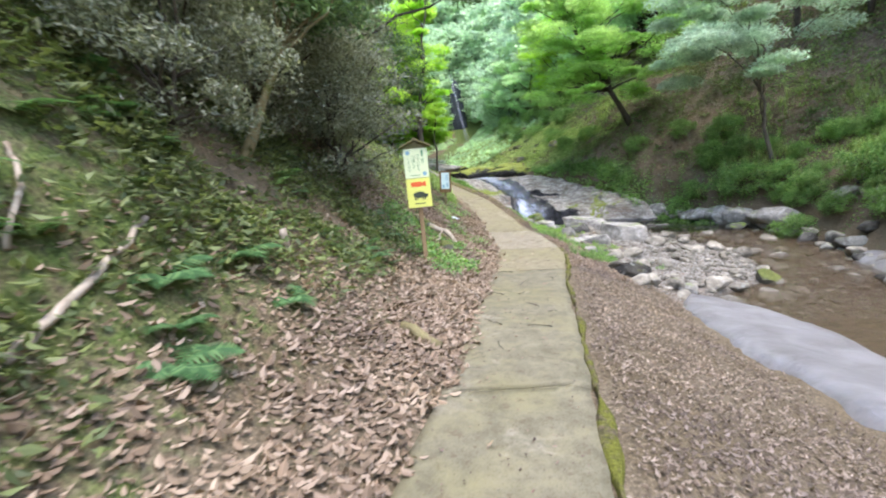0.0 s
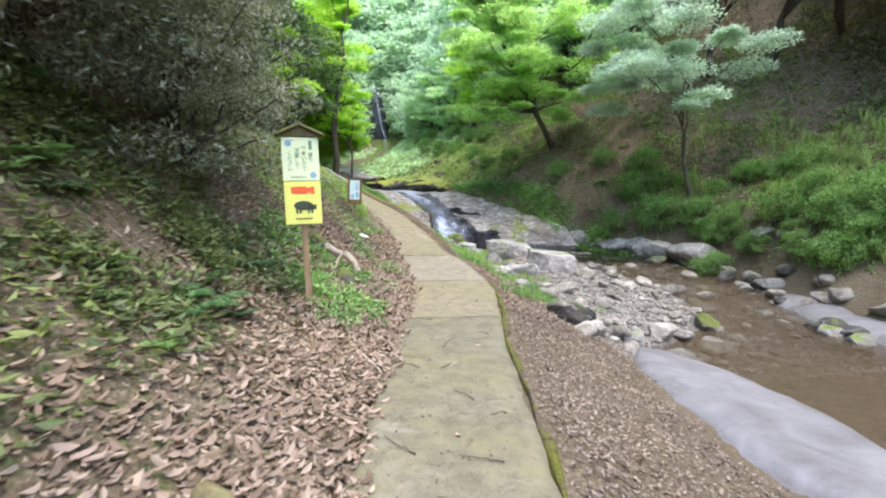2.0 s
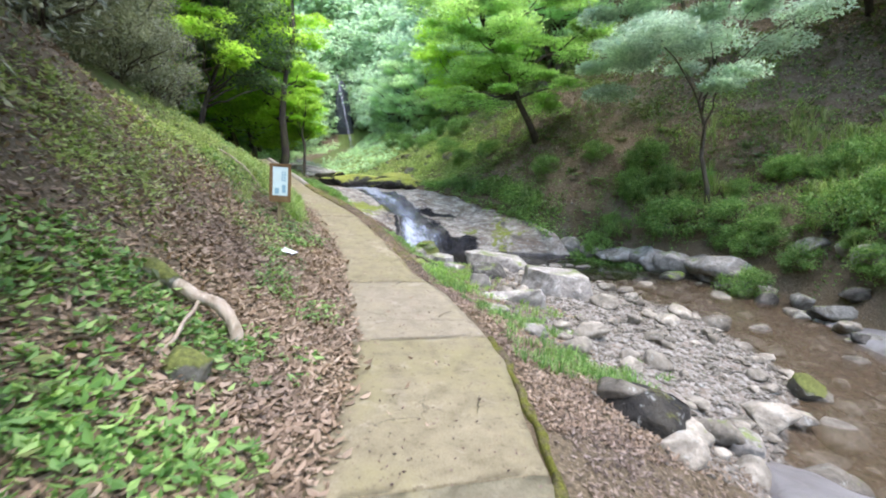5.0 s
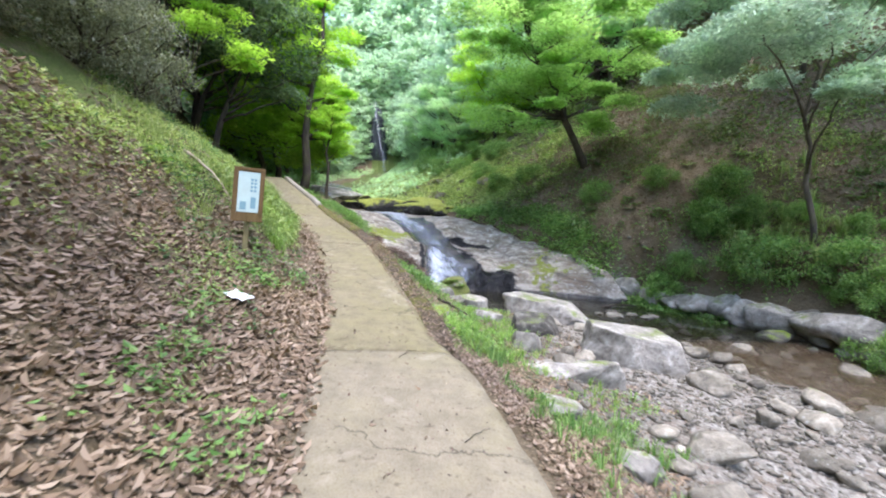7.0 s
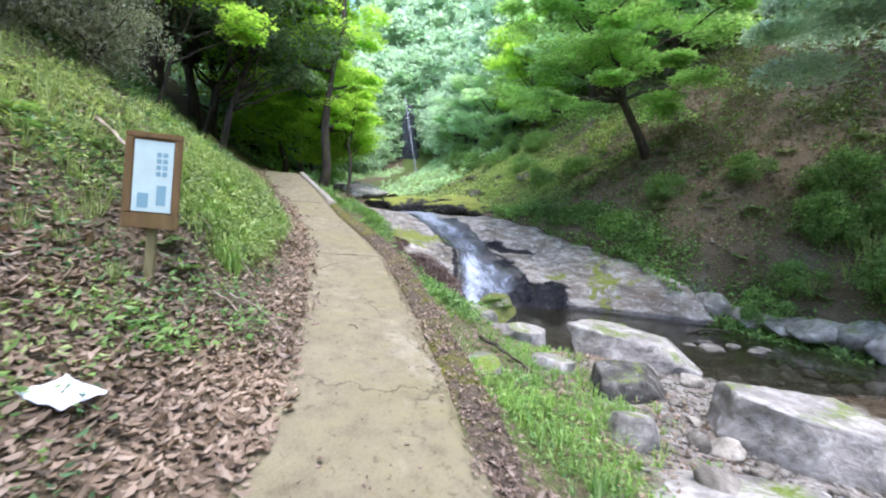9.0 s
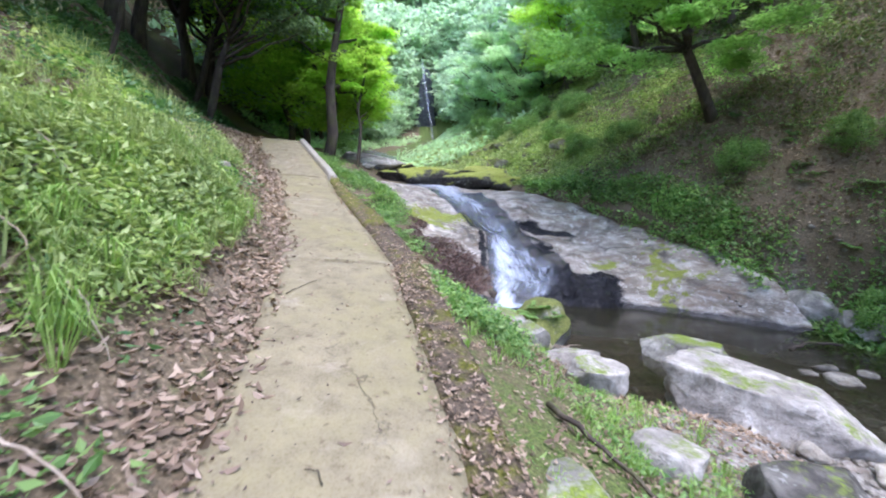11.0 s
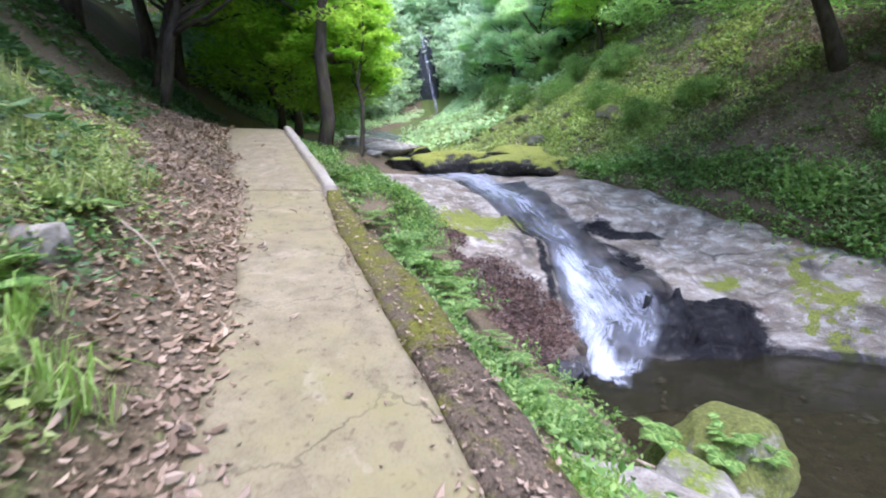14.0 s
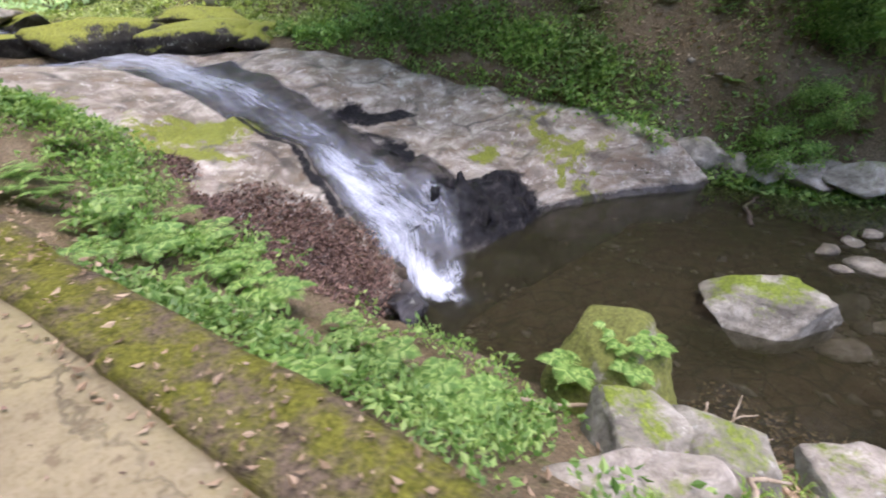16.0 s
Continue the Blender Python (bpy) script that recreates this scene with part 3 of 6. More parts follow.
def water_level(y):
    return np.interp(y, [-14, 4, 10.5, 12, 14, 16, 17.5, 23], [-1.12, -1.1, -1.05, -0.95, -0.72, -0.46, -0.3, -0.28])


def build_ground():
    X, Y = np.meshgrid(GX, GY)
    l, r = along(PATH_L, GY)[:, None], along(PATH_R, GY)[:, None]
    el, er = along(EDGE_L, GY)[:, None], along(EDGE_R, GY)[:, None]
    n = value_noise(X * 0.5, Y * 0.5, 5)
    band = lambda a, lo, hi, s: np.clip((a - lo) / s + 0.5, 0, 1) * np.clip((hi - a) / s + 0.5, 0, 1)
    gravel = band(Y, 8.3, 17.5, 1.5) * np.clip((X - 3.2) / 1.2, 0, 1) * np.clip((er + 0.1 - X) / 0.6, 0, 1)
    gravel = np.maximum(gravel, band(Y, 17, 23, 1) * np.clip((X - el + 0.2) / 0.6, 0, 1) * np.clip((er + 0.4 - X) / 0.5, 0, 1) * 0.7)
    moss = np.clip(0.30 + 0.4 * n + 0.05 * np.clip((l - X - 1.6), 0, 1), 0, 1) * (X < l)
    moss = np.maximum(moss, band(Y, 10, 22, 4) * np.clip((l - X) / 1.0, 0, 1) * np.clip(0.5 + 0.4 * n, 0, 1) * (l - X < 5))
    moss = moss * (1 - 0.75 * band(Y, 8.5, 13.8, 1.5) * (X < l))
    moss = np.maximum(moss, band(Y, 13, 31, 2) * (X > r) * (X < el - 0.1) * np.interp(Y, [13, 16, 18.5, 31], [0.7, 0.6, 0.3, 0.3]))
    moss = np.maximum(moss, (X > er + 0.3) * np.clip(0.12 + 0.5 * n, 0, 1) * np.clip(1.4 - (X - er) / 9, 0, 1))
    moss = np.maximum(moss, np.clip((Y - 31) / 4, 0, 1) * (X > el - 1) * (X < er + 7) * np.clip(0.75 + 0.6 * n - 0.08 * np.clip(X - er - 2, 0, 6), 0, 1))
    wl = water_level(Y) * (Y < 23) + (-50) * (Y >= 23)
    wet = np.clip((wl + 0.10 - GZ) / 0.14, 0, 1) * (X > el - 3) * (X < er + 4)
    d = mesh("ground", np.stack([X, Y, GZ], -1).reshape(-1, 3), grid_faces(len(GY), len(GX)), M_GROUND, True,
             {"gravel": gravel.ravel(), "moss": moss.ravel(), "wet": wet.ravel()})
    thing("ground", "brown forest floor with soil, moss and gravel", "ground", kind="structure", data=d)


build_ground()


# ---------------------------------------------------------------- path and kerbs
def strip(ys, left, right, top, thick, noise_amp=0.012, cols=14, seed=4, crumble=0.03):
    """A slab with worn, crumbled edges that follows the ground line; vertices and quads, with sides."""
    ny = len(ys)
    t = np.linspace(0, 1, cols)[None, :]
    l = (left(ys) + crumble * value_noise(ys * 3, ys * 0 + seed, seed))[:, None]
    r = (right(ys) + crumble * value_noise(ys * 3, ys * 0 + seed + 9, seed + 1))[:, None]
    X = l + (r - l) * t
    Y = np.repeat(ys[:, None], cols, 1)
    Z = top(ys)[:, None] + noise_amp * value_noise(X * 2.2, Y * 2.2, seed) - 0.018 * (np.abs(t - 0.5) > 0.47)
    Xs = np.concatenate([X[:, :1] - 0.01, X, X[:, -1:] + 0.01], 1)
    Ys = np.concatenate([Y[:, :1], Y, Y[:, -1:]], 1)
    Zs = np.concatenate([Z[:, :1] - thick, Z, Z[:, -1:] - thick], 1)
    v = np.stack([Xs, Ys, Zs], -1).reshape(-1, 3)
    f = grid_faces(ny, cols + 2)
    n = cols + 2
    ends = []
    for k in range(n // 2 - 1):
        ends.append((k, n - 1 - k, n - 2 - k, k + 1))
        o = (ny - 1) * n
        ends.append((o + k, o + k + 1, o + n - 2 - k, o + n - 1 - k))
    return v, np.concatenate([f, np.array(ends)], 0)


def path_slabs():
    whole = thing("concrete_path", "tan concrete footpath with moss stains and cracks", "path", kind="structure")
    cuts = [-14, -5.5, -1.0, 3.1, 7.9, 10.3, 12.62, 17.42, 22.75, 27.5, 34]
    for i, (a, b) in enumerate(zip(cuts, cuts[1:])):
        ys = np.arange(a + 0.008, b - 0.008 + 1e-6, (b - a - 0.016) / max(4, round((b - a) / 0.09)))
        v, f = strip(ys, lambda y: along(PATH_L, y), lambda y: along(PATH_R, y), lambda y: along(PATH_Z, y), 0.22, seed=i + 3)
        child("slab", mesh("slab", v, f, M_PATCH if i == 5 else M_PATHMOSS if i < 4 else M_PATH, True), whole)
    kerb = thing("mossy_kerb", "low concrete edge overgrown with moss and dirt", "kerb", kind="structure")
    for i, (a, b) in enumerate(((12.75, 15.6), (15.6, 18.9), (18.9, 22.7))):
        ys = np.linspace(a + 0.006, b - 0.006, int((b - a) / 0.1))
        v, f = strip(ys, lambda y: along(PATH_R, y) + 0.004, lambda y: along(PATH_R, y) + np.interp(y, [12.7, 13.2, 20, 22.7], [0.18, 0.30, 0.34, 0.2]),
                     lambda y: along(PATH_Z, y) + np.interp(y, [12.7, 16, 20, 22.7], [-0.10, -0.02, 0.02, 0.02]), 0.75, 0.03, 8, 21 + i, 0.04)
        child("kerb_block", mesh("kerb_block", v, f, M_DIRTKERB if i < 2 else M_KERB, True), kerb)
    for i, (a, b) in enumerate(((22.75, 24.4), (24.4, 26.0), (26.0, 27.6))):
        ys = np.linspace(a + 0.006, b - 0.006, 18)
        v, f = strip(ys, lambda y: along(PATH_R, y) + 0.004, lambda y: along(PATH_R, y) + 0.17, lambda y: along(PATH_Z, y) + 0.07, 0.7, 0.015, 6, 31 + i, 0.02)
        child("pale_kerb_block", mesh("pale_kerb_block", v, f, M_WHITEKERB, True), kerb, "pale raised kerb of concrete")
    edge = thing("path_edging", "thin mossy concrete edging beside the path", "kerb", kind="structure")
    for i, (a, b) in enumerate(((-5, -1), (-1, 3.1), (3.1, 7.9), (7.9, 10.3))):
        ys = np.linspace(a + 0.006, b - 0.006, int((b - a) / 0.1))
        v, f = strip(ys, lambda y: along(PATH_R, y) + 0.004, lambda y: along(PATH_R, y) + 0.07, lambda y: along(PATH_Z, y) - 0.002, 0.2, 0.03, 6, 41 + i, 0.06)
        child("edging_block", mesh("edging_block", v, f, M_KERB, True), edge)


path_slabs()


# ---------------------------------------------------------------- bedrock of the cascade
CHAN = [(21.6, 3.95, 0.36), (22.2, 4.05, 0.32), (22.8, 4.45, 0.66), (23.4, 4.85, 1.1), (24.4, 4.75, 0.85), (25.4, 4.5, 0.52), (26.3, 4.2, 0.56), (27.1, 3.85, 0.62), (28.3, 3.3, 0.75), (29.3, 2.9, 1.2), (30.2, 2.4, 1.7), (32, 1.8, 1.6)]
SLAB_Z = [(21.4, -0.75), (22.3, -0.45), (22.9, -0.08), (23.6, 0.25), (24.3, 0.5), (25.2, 0.85), (26.0, 1.2), (26.8, 1.65), (27.6, 2.05), (28.6, 2.32), (30, 2.45), (32, 2.6), (33.2, 2.75)]
BX, BY = np.arange(-1.2, 10.9, 0.05), np.arange(21.4, 33.0, 0.05)


def slab_height(x, y):
    """The bedrock: a worn ramp with a few ledges, higher towards the path and the far bank, with the water's channel cut in."""
    base = along(SLAB_Z, y)
    c, w = along(CHAN, y), along(CHAN, y, 2)
    left = np.clip(c - w - x, 0, 4)
    right = np.clip(x - c - w, 0, 8)
    z = base + 0.26 * np.minimum(left, 2.5) * np.clip((28 - y) / 3, 0, 1) - 0.12 * np.clip(right, 0, 1) * np.clip((y - 24.5), 0, 1) * np.clip((27.5 - y), 0, 1)
    z = z + 0.42 * np.clip(x - 7.0, 0, 3) * np.clip((29 - y) / 2, 0, 1)
    n1, n2 = value_noise(x * 0.55 + 3, y * 0.55, 11), value_noise(x * 2.2 + 0.8 * y, y * 2.2, 12)
    z = z + 0.16 * n1 + 0.035 * n2
    tilt = z + 0.22 * n1 - 0.16 * (x - 4) + 0.1 * value_noise(x * 0.9, y * 0.3, 14)
    step = 0.42
    k = tilt / step
    ledge = (np.floor(k) + np.clip((k - np.floor(k)) * 1.7 - 0.35, 0, 1)) * step - tilt
    z = z + 0.5 * ledge * np.clip((y - 22.2) / 0.8, 0, 1) * np.clip((28.2 - y) / 2, 0.1, 1)
    r = np.random.RandomState(6)
    sx, sy, sh = r.uniform(0, 10.5, 60), r.uniform(22, 29.5, 60), r.uniform(-1, 1, 60)
    wx, wy = x + 0.06 * n2 + 0.2 * n1, y + 0.25 * n1
    best, second, lift = np.full(np.shape(wx), 99.0), np.full(np.shape(wx), 99.0), np.zeros(np.shape(wx))
    for a, b, h in zip(sx, sy, sh):
        d = np.hypot((wx - a) * 0.8, wy - b)
        second = np.where(d < best, best, np.minimum(second, d))
        lift = np.where(d < best, h, lift)
        best = np.minimum(best, d)
    z = z + (0.10 * lift * np.clip((second - best) / 0.25, 0, 1) - 0.05 * np.clip(1 - (second - best) / 0.08, 0, 1)) * np.clip((29 - y) / 2, 0, 1)
    u, q = (x - 5.75) * 0.8 - (y - 23.35) * 0.35, (y - 23.35) * 0.9 + (x - 5.75) * 0.3
    crag = np.exp(-((u / 0.95) ** 4 + (q / 0.55) ** 4))
    jx, jy = r.uniform(4.3, 7.2, 70), r.uniform(22.2, 24.4, 70)
    jn, jh = r.uniform(-0.9, 0.9, (70, 2)), r.uniform(-0.06, 0.20, 70)
    near, facet = np.full(np.shape(wx), 99.0), np.zeros(np.shape(wx))
    for a, b, (p, q2), h in zip(jx, jy, jn, jh):
        d = np.hypot(wx - a, (wy - b) * 1.3)
        facet = np.where(d < near, h + p * (x - a) * 0.8 + q2 * (y - b) * 0.8, facet)
        near = np.minimum(near, d)
    z = z + crag * (1.15 * facet + 0.18 * np.abs(value_noise(x * 2.6 + y, y * 3.2 - x, 47)) + 0.05 * value_noise(x * 6, y * 4, 17))
    # a broken step under the pale upper slab
    step_y = 26.25 + 0.12 * np.sin(x * 2.1) + 0.18 * n1
    z = z + 0.22 * np.clip((y - step_y) / 0.12, 0, 1) * np.clip((28.2 - y) / 1.6, 0, 1) * np.clip((x - 4.9) / 0.3, 0, 1) * np.clip((7.6 - x) / 0.5, 0, 1)
    inside = np.exp(-((x - c) / (w * 0.95)) ** 2)
    z = z - 0.12 * inside * np.clip((29 - y) / 2, 0, 1)
    toe = np.interp(x, [0, 3.2, 4.5, 5.2, 7.2, 8.2, 9.6, 11], [21.2, 21.6, 22.2, 22.6, 23.0, 22.9, 22.2, 21.9])
    z = z - np.clip(toe - y + 0.1, 0, 1.5) * 0.9
    # the pocket full of fallen leaves beside the fall
    z = z - 0.28 * np.exp(-(((x - 3.0) / 0.6) ** 2 + ((y - 23.5) / 0.9) ** 2))
    out = np.maximum(along(SLAB_L, y) - 0.25 - x, x - along(SLAB_R, y) - 0.25)
    return z - 1.2 * np.clip(out, 0, 1)


def bedrock():
    X, Y = np.meshgrid(BX, BY)
    Z = slab_height(X, Y)
    c, w = along(CHAN, BY)[:, None], along(CHAN, BY, 2)[:, None]
    wet = np.exp(-(np.maximum(np.abs(X - c - 0.15) - w, 0) / 0.2) ** 2) * (Y < 29)
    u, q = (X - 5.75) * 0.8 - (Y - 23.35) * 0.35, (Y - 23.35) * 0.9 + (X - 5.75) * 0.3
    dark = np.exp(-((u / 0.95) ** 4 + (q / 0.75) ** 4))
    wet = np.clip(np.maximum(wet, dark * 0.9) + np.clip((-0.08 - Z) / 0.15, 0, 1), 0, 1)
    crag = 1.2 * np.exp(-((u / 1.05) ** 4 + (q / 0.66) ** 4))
    # Shade in the recess below the pale slab, put into the colour as a band.
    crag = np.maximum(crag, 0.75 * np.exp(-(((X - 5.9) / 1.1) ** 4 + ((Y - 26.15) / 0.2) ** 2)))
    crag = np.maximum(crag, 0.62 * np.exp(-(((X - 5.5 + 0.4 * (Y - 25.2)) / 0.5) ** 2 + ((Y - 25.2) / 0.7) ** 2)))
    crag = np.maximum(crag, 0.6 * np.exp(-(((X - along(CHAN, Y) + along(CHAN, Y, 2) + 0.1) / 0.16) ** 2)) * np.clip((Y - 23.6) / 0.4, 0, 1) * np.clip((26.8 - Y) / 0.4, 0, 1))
    moss = 0.8 * np.exp(-(((X - 3.1) / 1.3) ** 2 + ((Y - 26.3) / 0.55) ** 2)) + 0.9 * np.exp(-(((X - 7.0) / 0.42) ** 2 + ((Y - 24.3) / 0.3) ** 2))
    moss += 0.75 * np.exp(-(((X - 2.2) / 0.9) ** 2 + ((Y - 25.6 + 0.3 * (X - 2.2)) / 0.22) ** 2)) + 0.7 * np.exp(-(((X - 1.0) / 0.8) ** 2 + ((Y - 27.2) / 0.5) ** 2))
    moss += 0.6 * np.exp(-((X - 8.4) / 0.9) ** 2) * np.clip(value_noise(X, Y, 15) + 0.4, 0, 1) + 0.4 * np.exp(-(((X - 2.0) / 0.8) ** 2 + ((Y - 25.2) / 1.2) ** 2)) + 0.55 * np.exp(-((Y - 23.0 + 0.25 * (X - 8.5)) / 0.5) ** 2) * np.clip((X - 7.2) / 0.5, 0, 1) * np.clip(0.6 + value_noise(X * 1.5, Y * 1.5, 29), 0, 1)
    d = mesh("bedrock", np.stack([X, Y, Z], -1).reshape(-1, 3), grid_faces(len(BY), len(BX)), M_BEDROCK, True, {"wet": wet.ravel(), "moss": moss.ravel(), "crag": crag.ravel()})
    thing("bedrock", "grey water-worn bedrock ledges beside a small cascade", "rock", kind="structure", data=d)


bedrock()


# ---------------------------------------------------------------- water
def water_sheet(name, label, material, x0, x1, y0, y1, level, step=0.12, keep=0.35):
    xs, ys = np.arange(x0, x1, step), np.arange(y0, y1, step)
    X, Y = np.meshgrid(xs, ys)
    Z = level(Y) + 0.004 * value_noise(X * 3, Y * 3, 8)
    ground = height(X, Y)
    f = grid_faces(len(ys), len(xs))
    ok = (Z - ground).ravel() > -keep
    f = f[ok[f].all(1)]
    used, inv = np.unique(f, return_inverse=True)
    v = np.stack([X, Y, Z], -1).reshape(-1, 3)[used]
    thing(name, label, "water", kind="structure", data=mesh(name, v, inv.reshape(-1, 4), material, True))


water_sheet("water_pool", "clear dark brown pool below the cascade", M_POOL, 2.8, 12.5, 16.6, 24.2, water_level)
water_sheet("water_stream", "shallow brown stream between the stones", M_BROWN, 4.6, 14.0, -14, 16.65, water_level, 0.16)


def cascade():
    """The sheet of falling water that follows the channel."""
    ys = np.arange(21.7, 32.6, 0.05)
    t = np.linspace(-1, 1, 33)
    c, w = along(CHAN, ys)[:, None], along(CHAN, ys, 2)[:, None]
    fork = np.interp(ys, [21.7, 24, 32], [1.0, 1.15, 1.0])[:, None]
    X = c + w * fork * t[None, :] + 0.06 * value_noise(ys * 2, ys * 0, 18)[:, None]
    Y = np.repeat(ys[:, None], len(t), 1)
    bed = slab_height(X, Y)
    for _ in range(4):
        bed[1:-1] = (bed[:-2] + bed[1:-1] * 2 + bed[2:]) / 4
    Z = np.maximum(bed, slab_height(X, Y) - 0.05) + 0.055 * (1 - t[None, :] ** 2) - 0.05 * np.abs(t[None, :]) ** 6 + 0.02 * value_noise(X * 7, Y * 2.5, 19)
    Z = np.maximum(Z, -0.26 + 0.03 * value_noise(X * 6, Y * 6, 20))
    foam = np.interp(ys, [21.7, 22.0, 22.3, 22.8, 24, 25.5, 27, 29, 32.5], [0.0, 0.40, 0.78, 0.68, 0.66, 0.62, 0.66, 0.76, 0.72])[:, None] - 0.28 * np.abs(t[None, :]) ** 3 + 0.16 * value_noise(X * 3, Y * 1.5, 26) + 0.28 * value_noise(X * 9, Y * 9, 27) * np.clip((22.7 - Y) / 0.5, 0, 1)
    main = np.interp(ys, [21.7, 22.4, 22.9, 23.6, 24.2, 25.4, 26.6, 28], [4.0, 4.1, 4.1, 4.25, 4.25, 4.5, 4.4, 3.6])[:, None] + 0.06 * value_noise(ys * 2.5, ys * 0 + 3, 44)[:, None]
    low = np.clip((25.6 - Y) / 0.6, 0, 1)
    foam = foam + low * (0.20 * np.exp(-((X - main) / 0.3) ** 2) + 0.04 * np.clip((Y - 22.9) / 0.5, 0, 1)) - 0.2 * np.clip((X - c - 0.4) / 0.4, 0, 1) * np.clip((23.8 - Y) / 0.5, 0, 1)
    flow = np.stack([X - c, Y, Z * 0], -1).reshape(-1, 3)
    d = mesh("waterfall", np.stack([X, Y, Z], -1).reshape(-1, 3), grid_faces(len(ys), len(t)), M_STREAM, True, {"foam": foam.ravel(), "flow": flow})
    thing("cascade_water", "white water running down the rock channel", "waterfall", kind="structure", data=d)


cascade()


def sheet_water(name, label, y0, y1, tab, lift, foam, level=None):
    ys, t = np.arange(y0, y1, 0.1), np.linspace(0, 1, 25)
    l, r = np.interp(ys, tab[0], tab[1])[:, None], np.interp(ys, tab[0], tab[2])[:, None]
    X = l + (r - l) * t[None, :]
    Y = np.repeat(ys[:, None], len(t), 1)
    Z = height(X, Y) + lift if level is None else np.interp(ys, level[0], level[1])[:, None] + 0.03 * value_noise(X * 2, Y * 2, 23)
    flow = np.stack([X, Y, Z * 0], -1).reshape(-1, 3)
    d = mesh(name, np.stack([X, Y, Z], -1).reshape(-1, 3), grid_faces(len(ys), len(t)), M_STREAM, True, {"foam": np.full(X.size, foam), "flow": flow})
    thing(name, label, "water", kind="structure", data=d)




def smooth_slab(name, label, rows, cols=16, seed=3):
    """A tongue of smooth rock: rows of (y, x at one edge, z there, x at the other, z there), rounded down at both edges."""
    ys = np.arange(rows[0][0], rows[-1][0], 0.08)
    t = np.linspace(0, 1, cols)[None, :]
    xa, za, xb, zb = [along(rows, ys, k)[:, None] for k in (1, 2, 3, 4)]
    wob = 0.12 * value_noise(ys * 0.9, ys * 0 + seed, seed)[:, None]
    X = xa + (xb - xa) * t + wob
    Y = np.repeat(ys[:, None], cols, 1)
    Z = za + (zb - za) * t + 0.07 * value_noise(X * 0.8, Y * 0.8, seed) + 0.015 * value_noise(X * 4, Y * 4, seed + 1) - 0.35 * np.abs(2 * t - 1) ** 8
    thing(name, label, "rock", kind="structure", data=mesh(name, np.stack([X, Y, Z], -1).reshape(-1, 3), grid_faces(len(ys), cols), M_SLABROCK, True))


smooth_slab("smooth_rock", "smooth pale grey rock sloping into the brown pool", [(-6, 2.9, -0.72, 4.6, -0.96), (0, 3.2, -0.72, 5.0, -0.96), (4, 3.55, -0.72, 5.6, -0.96), (6.5, 3.8, -0.74, 5.95, -0.96), (7.8, 4.05, -0.76, 5.9, -0.96), (8.7, 4.6, -0.82, 5.5, -0.96), (9.2, 5.0, -1.0, 5.3, -1.05)])
smooth_slab("smooth_rock", "smooth pale rock at the far edge of the brown pool", [(-4, 8.9, -1.0, 11.2, -0.35), (5, 9.4, -1.0, 11.6, -0.35), (9, 10.0, -1.0, 12.4, -0.35), (12, 10.9, -0.92, 13.0, -0.3), (14.2, 12.0, -0.85, 13.2, -0.3), (15.0, 12.6, -0.9, 12.9, -0.7)], 16, 7)
sheet_water("upper_stream_water", "pale water running over flat rocks upstream", 33, 52, ((33, 36, 45, 52), (-0.6, -1.2, -2.2, -2), (1.4, 1.2, 0.6, 0.5)), 0.10, 0.66)
sheet_water("far_waterfall", "tall thin white waterfall in a dark cleft", 78.6, 86.0, ((78.6, 80, 81, 82, 86), (4.5, 4.0, 3.6, 3.2, 2.3), (4.95, 4.35, 3.9, 3.5, 2.55)), 0.0, 0.64, ((78.6, 79, 82, 86), (10.8, 11.6, 18.0, 24.0)))


# ---------------------------------------------------------------- stones
def stone_mesh(name, seed, material, detail=2, flat=0.65, facet=0.35, block=False):
    """A worn boulder: a ball, or a blunt block, cut by random planes and roughened."""
    rng = random.Random(seed)
    bm = bmesh.new()
    bmesh.ops.create_icosphere(bm, subdivisions=detail, radius=1.0)
    cuts = [(Vector((rng.gauss(0, 1), rng.gauss(0, 1), rng.gauss(0, 1))).normalized(), rng.uniform(0.5, 0.8)) for _ in range(13)]
    if block:
        cuts = [(Vector((rng.uniform(-0.25, 0.25), rng.uniform(-0.25, 0.25), 1)).normalized(), rng.uniform(0.5, 0.62))]
        cuts += [(Vector((math.cos(a), math.sin(a), rng.uniform(-0.5, 0.45))).normalized(), rng.uniform(0.66, 0.88)) for a in [rng.uniform(0, 6.28) for _ in range(7)]]
        cuts += [(Vector((rng.gauss(0, 1), rng.gauss(0, 1), rng.uniform(0.3, 1.2))).normalized(), rng.uniform(0.66, 0.82)) for _ in range(5)]
    for v in bm.verts:
        p = v.co.copy()
        if block:
            p *= 0.95 / (abs(p.x) ** 4 + abs(p.y) ** 4 + abs(p.z) ** 4) ** 0.25
        for n, d in cuts:
            e = p.dot(n) - d
            if e > 0:
                p -= n * e * (0.95 if block else min(0.97, 0.62 + facet))
        k = 0.5 if block else 1.0
        p *= 1 + 0.12 * k * noise.noise(p * 1.7 + Vector((seed, 0, 0))) + 0.07 * k * noise.noise(p * 3.6 + Vector((0, seed, 0))) + 0.03 * noise.noise(p * 9)
        p.z *= flat
        v.co = p
    d = bpy.data.meshes.new(name)
    bm.to_mesh(d)
    bm.free()
    d.polygons.foreach_set("use_smooth", [material is not M_WETROCK] * len(d.polygons))
    d.materials.append(material)
    return d


